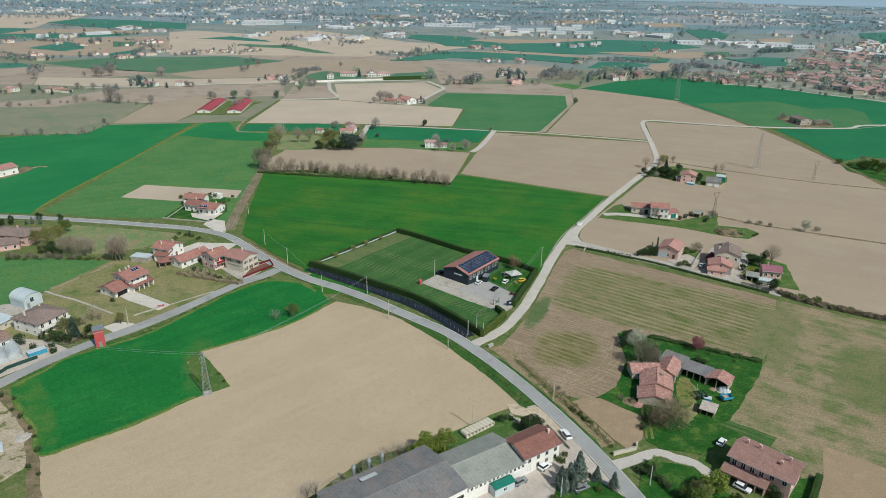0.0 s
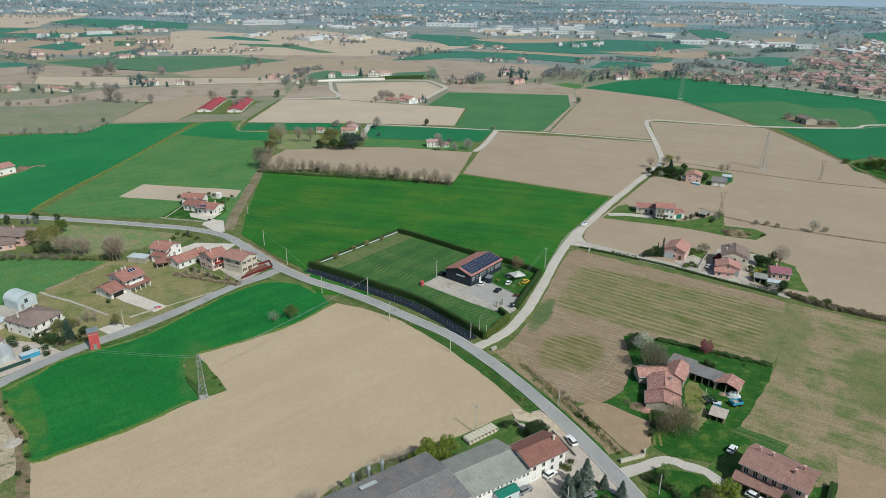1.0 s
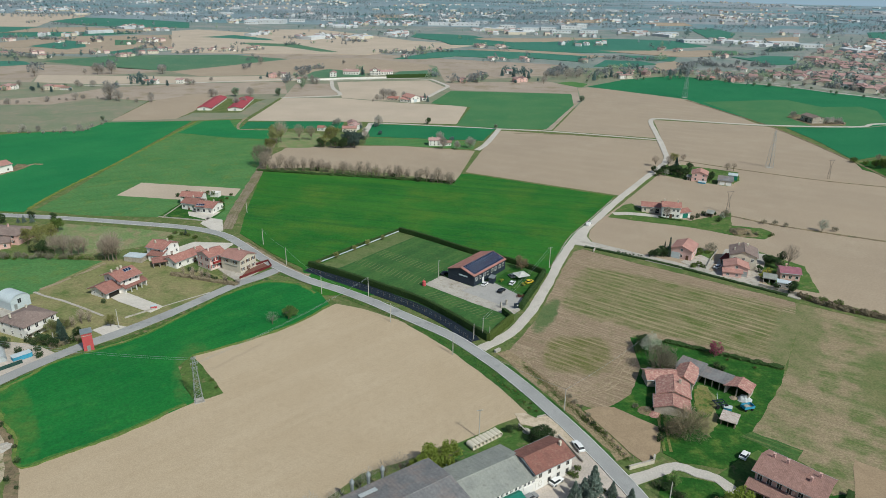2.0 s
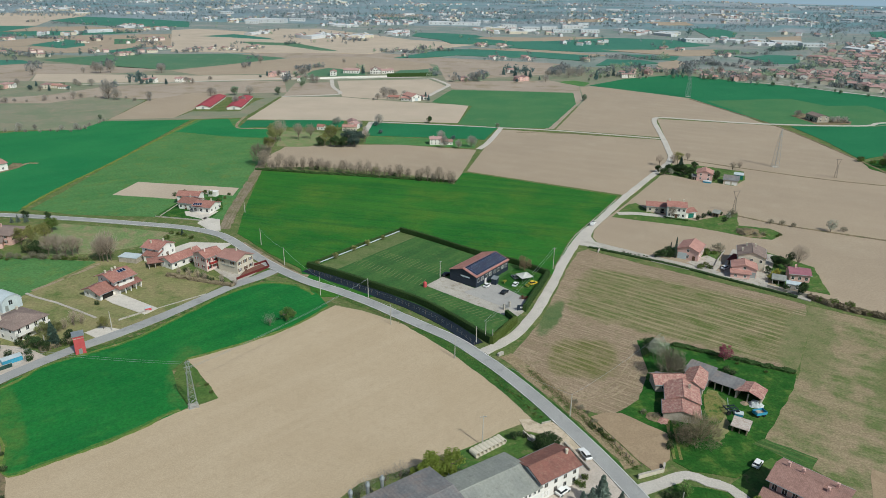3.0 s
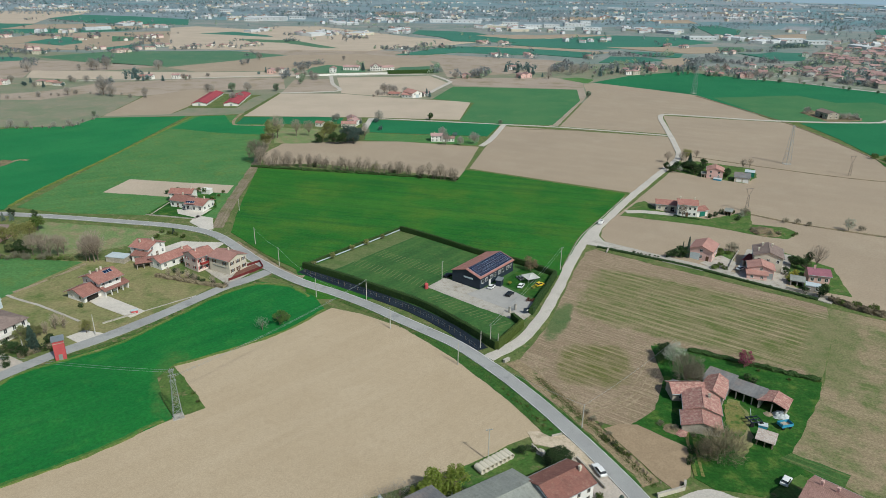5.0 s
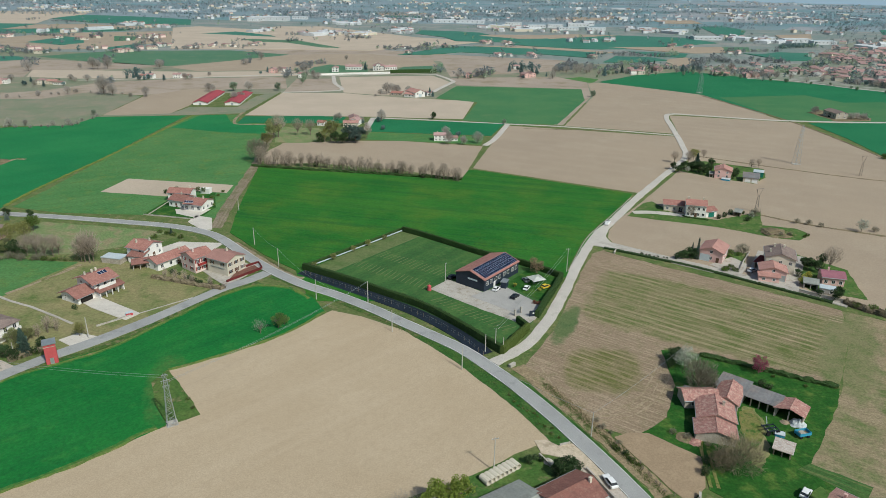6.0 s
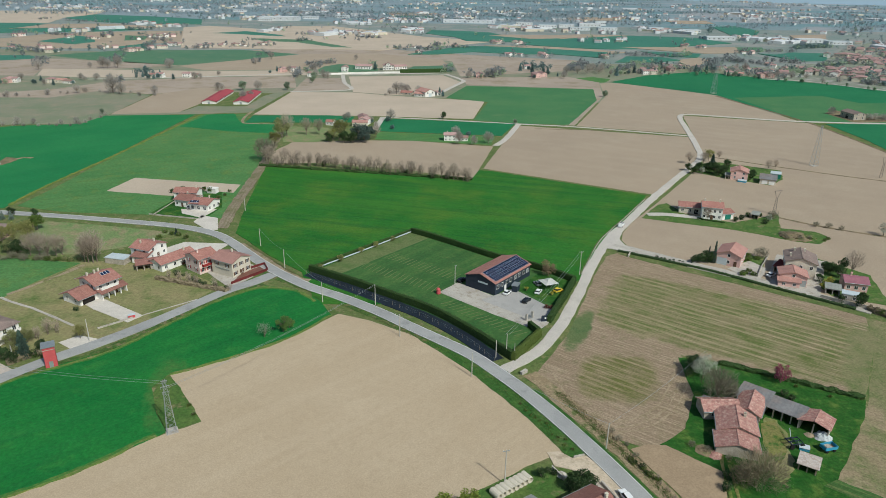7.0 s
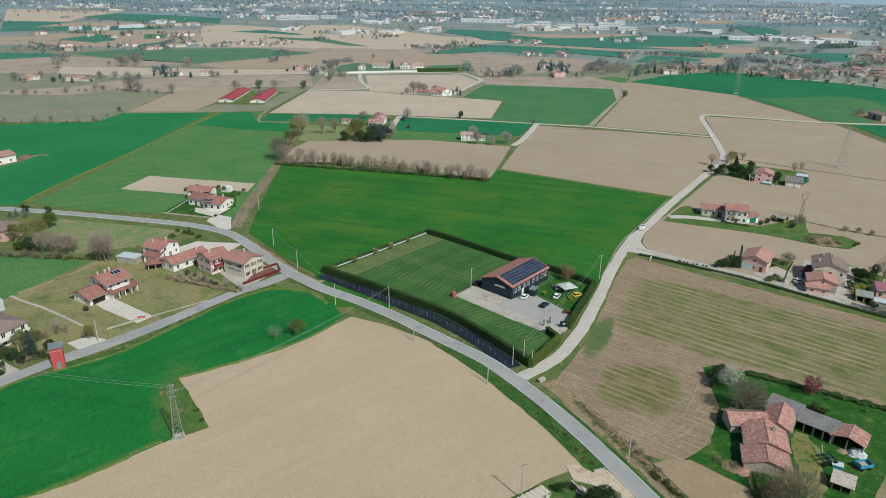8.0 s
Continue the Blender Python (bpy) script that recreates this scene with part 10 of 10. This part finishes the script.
BELTS += [(-285, 1274, -240, 1261, 26, 4, 'b'), (-364, 1331, -337, 1311, 10, 3, 'b'), (-826, 1201, -754, 1171, 30, 4, 'b'), (-735, 984, -635, 914, 44, 4, 'b'), (-697, 930, -657, 910, 14, 4, 'd'), (-617, 917, -628, 944, 8, 4, 'd'), (-537, 1007, -567, 1088, 16, 5, 'b'), (-605, 1160, -552, 1110, 20, 4, 'b'), (-481, 1018, -448, 1025, 12, 4, 'b'), (-430, 1045, -365, 1093, 18, 3, 'b'), (-853, 1149, -868, 1216, 16, 5, 'b'), (-1018, 1552, -905, 1544, 30, 4, 'b'), (-1098, 1571, -1098, 1613, 10, 4, 'b'), (-249, 848, -223, 886, 26, 4, 'b')]
BELTS += [(-234, 819, -232, 851, 10, 4, 'b'), (-233, 744, -240, 798, 12, 5, 'b'), (-86, 1131, -66, 1117, 6, 3, 'd'), (7, 870, 18, 905, 6, 5, 'd'), (24, 862, 34, 886, 8, 5, 'd'), (36, 897, 43, 876, 6, 4, 'd'), (-22, 787, -14, 835, 20, 5, 'b'), (-32, 785, -24, 824, 16, 5, 'b'), (-55, 828, -43, 802, 6, 4, 'b'), (-78, 815, -71, 836, 8, 5, 'b'), (-162, 841, -178, 894, 8, 4, 'g'), (-478, 808, -506, 860, 10, 5, 'b'), (-468, 810, -495, 862, 10, 5, 'b'), (-543, 776, -578, 836, 12, 6, 'b')]
BELTS += [(-404, 810, -422, 852, 8, 5, 'b'), (-391, 727, -403, 761, 10, 5, 'd'), (-319, 858, -322, 881, 8, 4, 'b'), (-336, 942, -351, 996, 6, 4, 'b'), (-389, 664, -401, 693, 10, 5, 'b')]


def far_stuff():
    """Countless far houses and trees of the plain, each kind joined into one."""
    rnd = random.Random(21)
    verts, faces, kinds = [], [], []

    def hut(x, y, w, d, h, a, big=False):
        n = len(verts)
        c, s = math.cos(a), math.sin(a)
        put = lambda u, v, z: verts.append((x + c * u - s * v, y + s * u + c * v, z))  # noqa: E731
        for z in (0, h):
            for u, v in ((-w, -d), (w, -d), (w, d), (-w, d)):
                put(u, v, z)
        put(-w, 0, h + d * (0.1 if big else 0.45))
        put(w, 0, h + d * (0.1 if big else 0.45))
        wall, tile = rnd.choice((0, 0, 1)), 0 if big else rnd.choice((0, 2, 2, 2, 3))
        for f, k in (((0, 1, 5, 4), wall), ((1, 2, 6, 5), wall), ((2, 3, 7, 6), wall), ((3, 0, 4, 7), wall), ((4, 7, 8), wall), ((5, 9, 6), wall),
                     ((4, 5, 9, 8), tile), ((6, 7, 8, 9), tile)):
            faces.append(tuple(n + i for i in f))
            kinds.append(k)

    def some_hut(x, y, p_big=0.05):
        big = rnd.random() < p_big
        hut(x, y, rnd.uniform(14, 28) if big else rnd.uniform(3.8, 6.5), rnd.uniform(8, 13) if big else rnd.uniform(3, 4.6), rnd.uniform(3.5, 6), rnd.uniform(0, 3.1), big)

    for x, y, rx, ry, count in FAR_HAMLETS + [q for q in HAMLETS + TOWN_QUARTERS if q[1] >= FAR_OUT]:
        for k in range(count):
            some_hut(x + rnd.uniform(-rx, rx), y + rnd.uniform(-ry, ry), 0.1)
    for k in range(150):
        y = math.exp(rnd.uniform(math.log(1900), math.log(4200)))
        x = rnd.uniform(-0.8, 0.85) * y
        for j in range(rnd.choice((1, 2, 3, 5, 8))):
            some_hut(x + rnd.gauss(0, 60), y + rnd.gauss(0, 45))
    for k in range(110):
        y = rnd.uniform(1180, 1500)
        hut(y * rnd.uniform(0.5, 0.62), y, rnd.uniform(4.5, 7), rnd.uniform(4, 5), rnd.uniform(5, 7), rnd.choice((0.4, 1.97)) + rnd.gauss(0, 0.2))
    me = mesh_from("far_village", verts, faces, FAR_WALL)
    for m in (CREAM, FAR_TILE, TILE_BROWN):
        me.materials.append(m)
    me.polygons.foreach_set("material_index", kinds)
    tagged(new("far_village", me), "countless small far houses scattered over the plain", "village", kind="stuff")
    crowns = {"b": [], "d": [], "g": [], "h": []}

    def clump(x, y, r, kind):
        """One crown: leaf masses round a centre, higher than wide."""
        tall = r * rnd.uniform(0.9, 1.35)
        for j in range(26):
            d = Vector((rnd.gauss(0, 1), rnd.gauss(0, 1), rnd.gauss(0, 1))).normalized() * rnd.random() ** 0.4
            crowns[kind].append((Vector((x + d.x * r, y + d.y * r, tall * 1.05 + d.z * tall)), r))

    for x0, y0, x1, y1, count, r, kind in BELTS:
        for k in range(count):
            t = (k + rnd.random()) / count
            clump(x0 + (x1 - x0) * t + rnd.gauss(0, 3), y0 + (y1 - y0) * t + rnd.gauss(0, 4), r * rnd.uniform(0.4, 0.8), kind if rnd.random() < 0.85 else "g")
    for x, y, rx, ry, count in HAMLETS + FAR_HAMLETS:
        for k in range(count * 2):
            clump(x + rnd.gauss(0, rx), y + rnd.gauss(0, ry + 8), rnd.uniform(1.6, 3.4), rnd.choice("bbbdg"))
    for x, y, rx, ry, count in TOWN_QUARTERS:
        for k in range(count * 3):
            clump(x + rnd.uniform(-rx, rx), y + rnd.uniform(-ry, ry) + 5, rnd.uniform(1.6, 3.2), rnd.choice("bbbdg"))
    for k in range(330):
        y = math.exp(rnd.uniform(math.log(1750), math.log(4250)))
        x = rnd.uniform(-0.85, 0.85) * y
        a = rnd.choice((0.35, 0.1, -0.2)) + rnd.gauss(0, 0.15)
        for j in range(rnd.randrange(8, 46)):
            clump(x + math.cos(a) * j * 7 + rnd.gauss(0, 3), y + math.sin(a) * j * 7 + rnd.gauss(0, 5), rnd.uniform(2.2, 4.4), "h" if rnd.random() < 0.85 else "d")
    for k in range(300):
        y = math.exp(rnd.uniform(math.log(1300), math.log(4200)))
        clump(rnd.uniform(-0.85, 0.85) * y, y, rnd.uniform(2, 4.0), rnd.choice("hhdg"))
    for k in range(900):
        y = rnd.uniform(1150, 2600)
        clump(y * rnd.uniform(0.42, 0.95), y, rnd.uniform(2.0, 3.8), rnd.choice("hhbd"))
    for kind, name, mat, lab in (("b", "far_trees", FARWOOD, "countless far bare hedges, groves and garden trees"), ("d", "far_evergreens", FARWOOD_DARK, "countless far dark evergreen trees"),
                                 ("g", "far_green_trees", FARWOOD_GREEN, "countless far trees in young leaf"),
                                 ("h", "far_woods", FARWOOD_PALE, "countless bare trees along the horizon, greyed by painted haze")):
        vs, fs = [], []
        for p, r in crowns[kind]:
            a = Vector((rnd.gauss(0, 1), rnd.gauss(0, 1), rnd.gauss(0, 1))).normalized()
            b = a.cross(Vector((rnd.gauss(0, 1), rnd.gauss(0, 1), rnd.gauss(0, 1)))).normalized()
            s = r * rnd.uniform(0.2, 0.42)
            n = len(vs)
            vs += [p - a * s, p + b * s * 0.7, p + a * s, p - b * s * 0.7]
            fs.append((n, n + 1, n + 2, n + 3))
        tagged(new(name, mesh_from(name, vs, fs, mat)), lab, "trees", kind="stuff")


far_stuff()


def backdrop():
    """The hazy edge of the plain, all round: a glowing ring coloured as haze."""
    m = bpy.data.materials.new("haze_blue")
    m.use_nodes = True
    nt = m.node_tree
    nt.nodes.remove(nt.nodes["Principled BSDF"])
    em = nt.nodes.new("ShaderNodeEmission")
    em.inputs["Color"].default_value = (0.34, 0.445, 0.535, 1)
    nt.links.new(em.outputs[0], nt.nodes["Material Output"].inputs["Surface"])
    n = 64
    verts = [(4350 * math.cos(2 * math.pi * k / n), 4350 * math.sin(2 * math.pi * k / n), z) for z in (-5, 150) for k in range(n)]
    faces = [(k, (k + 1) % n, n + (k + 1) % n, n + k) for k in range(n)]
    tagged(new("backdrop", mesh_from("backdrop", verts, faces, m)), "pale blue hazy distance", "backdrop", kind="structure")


backdrop()

# ---- power lines ----
PYL = (-77.9, 152.7)
pylon(PYL, 14.2, 35, "grey lattice power pylon in the wheat corner", 2.2, 0.8)
pylon((177.7, 437.5), 24.0, 20, "tall thin lattice pylon in a tilled field", 3.4, 0.9)
pylon((192.8, 716.6), 34.0, 20, "tall far lattice pylon in a green field", 4.0)
for p in ((122.1, 339.9), (204.6, 414.8), (265.6, 447.0)):
    forked_pylon(p, 11.5, 20, "grey forked lattice mast beside a ditch")
ROADSIDE = [(-9.0, 184.7), (-31.8, 204.2), (-60.8, 223.7), (-82.1, 249.7), (-98.7, 270.2)]
for p in ROADSIDE:
    pole(p, 7.6, "pale utility pole beside the country road", arms=0)
for p, h in (((0.1, 196.2), 7.5), ((-2.8, 194.9), 6.0), ((2.4, 195.4), 5.0), ((-43.2, 224.2), 7.6), ((25.9, 257.3), 9.5), ((23.7, 158.3), 7.0), ((0.6, 143.6), 9.0), ((-121.6, 190.4), 7.2), ((-135.9, 177.5), 5.0), ((-120.7, 311.2), 6.0), ((44.6, 124.5), 6.0), ((22.5, 118.6), 6.0)):
    pole(p, h, "pale concrete utility pole with cables", arms=1 if h > 8 else 0)
for a, b in zip(ROADSIDE, ROADSIDE[1:]):
    cable((*a, 7.4), (*b, 7.4), 1.0)
P1, P2 = (0.1, 196.2), (25.9, 257.3)
for o in (-0.5, 0.5):
    cable((P1[0] + o, P1[1], 7.3), (P2[0] + o, P2[1], 9.2), 1.2)
    cable((PYL[0], PYL[1] + o, 13.5), (PYL[0] - 95, PYL[1] + 12 + o, 12.0), 2.0)
    cable((PYL[0], PYL[1] + o, 12.0), ((-43.2, 224.2)[0], (-43.2, 224.2)[1] + o, 7.4), 1.5)
cable((*(23.7, 158.3), 6.8), (*(55.5, 198.4), 5.0), 1.0)
cable((*(-9.0, 184.7), 7.4), (*(23.7, 158.3), 6.8), 1.2)

roof_panels((-135.3, 221.6), 64.1, 6.5, -18.4, 3, 1, "small dark solar array on a red roof")
roof_panels((-144.2, 305.7), 2, 5.0, -18, 4, 1, "small dark solar array on a red roof")
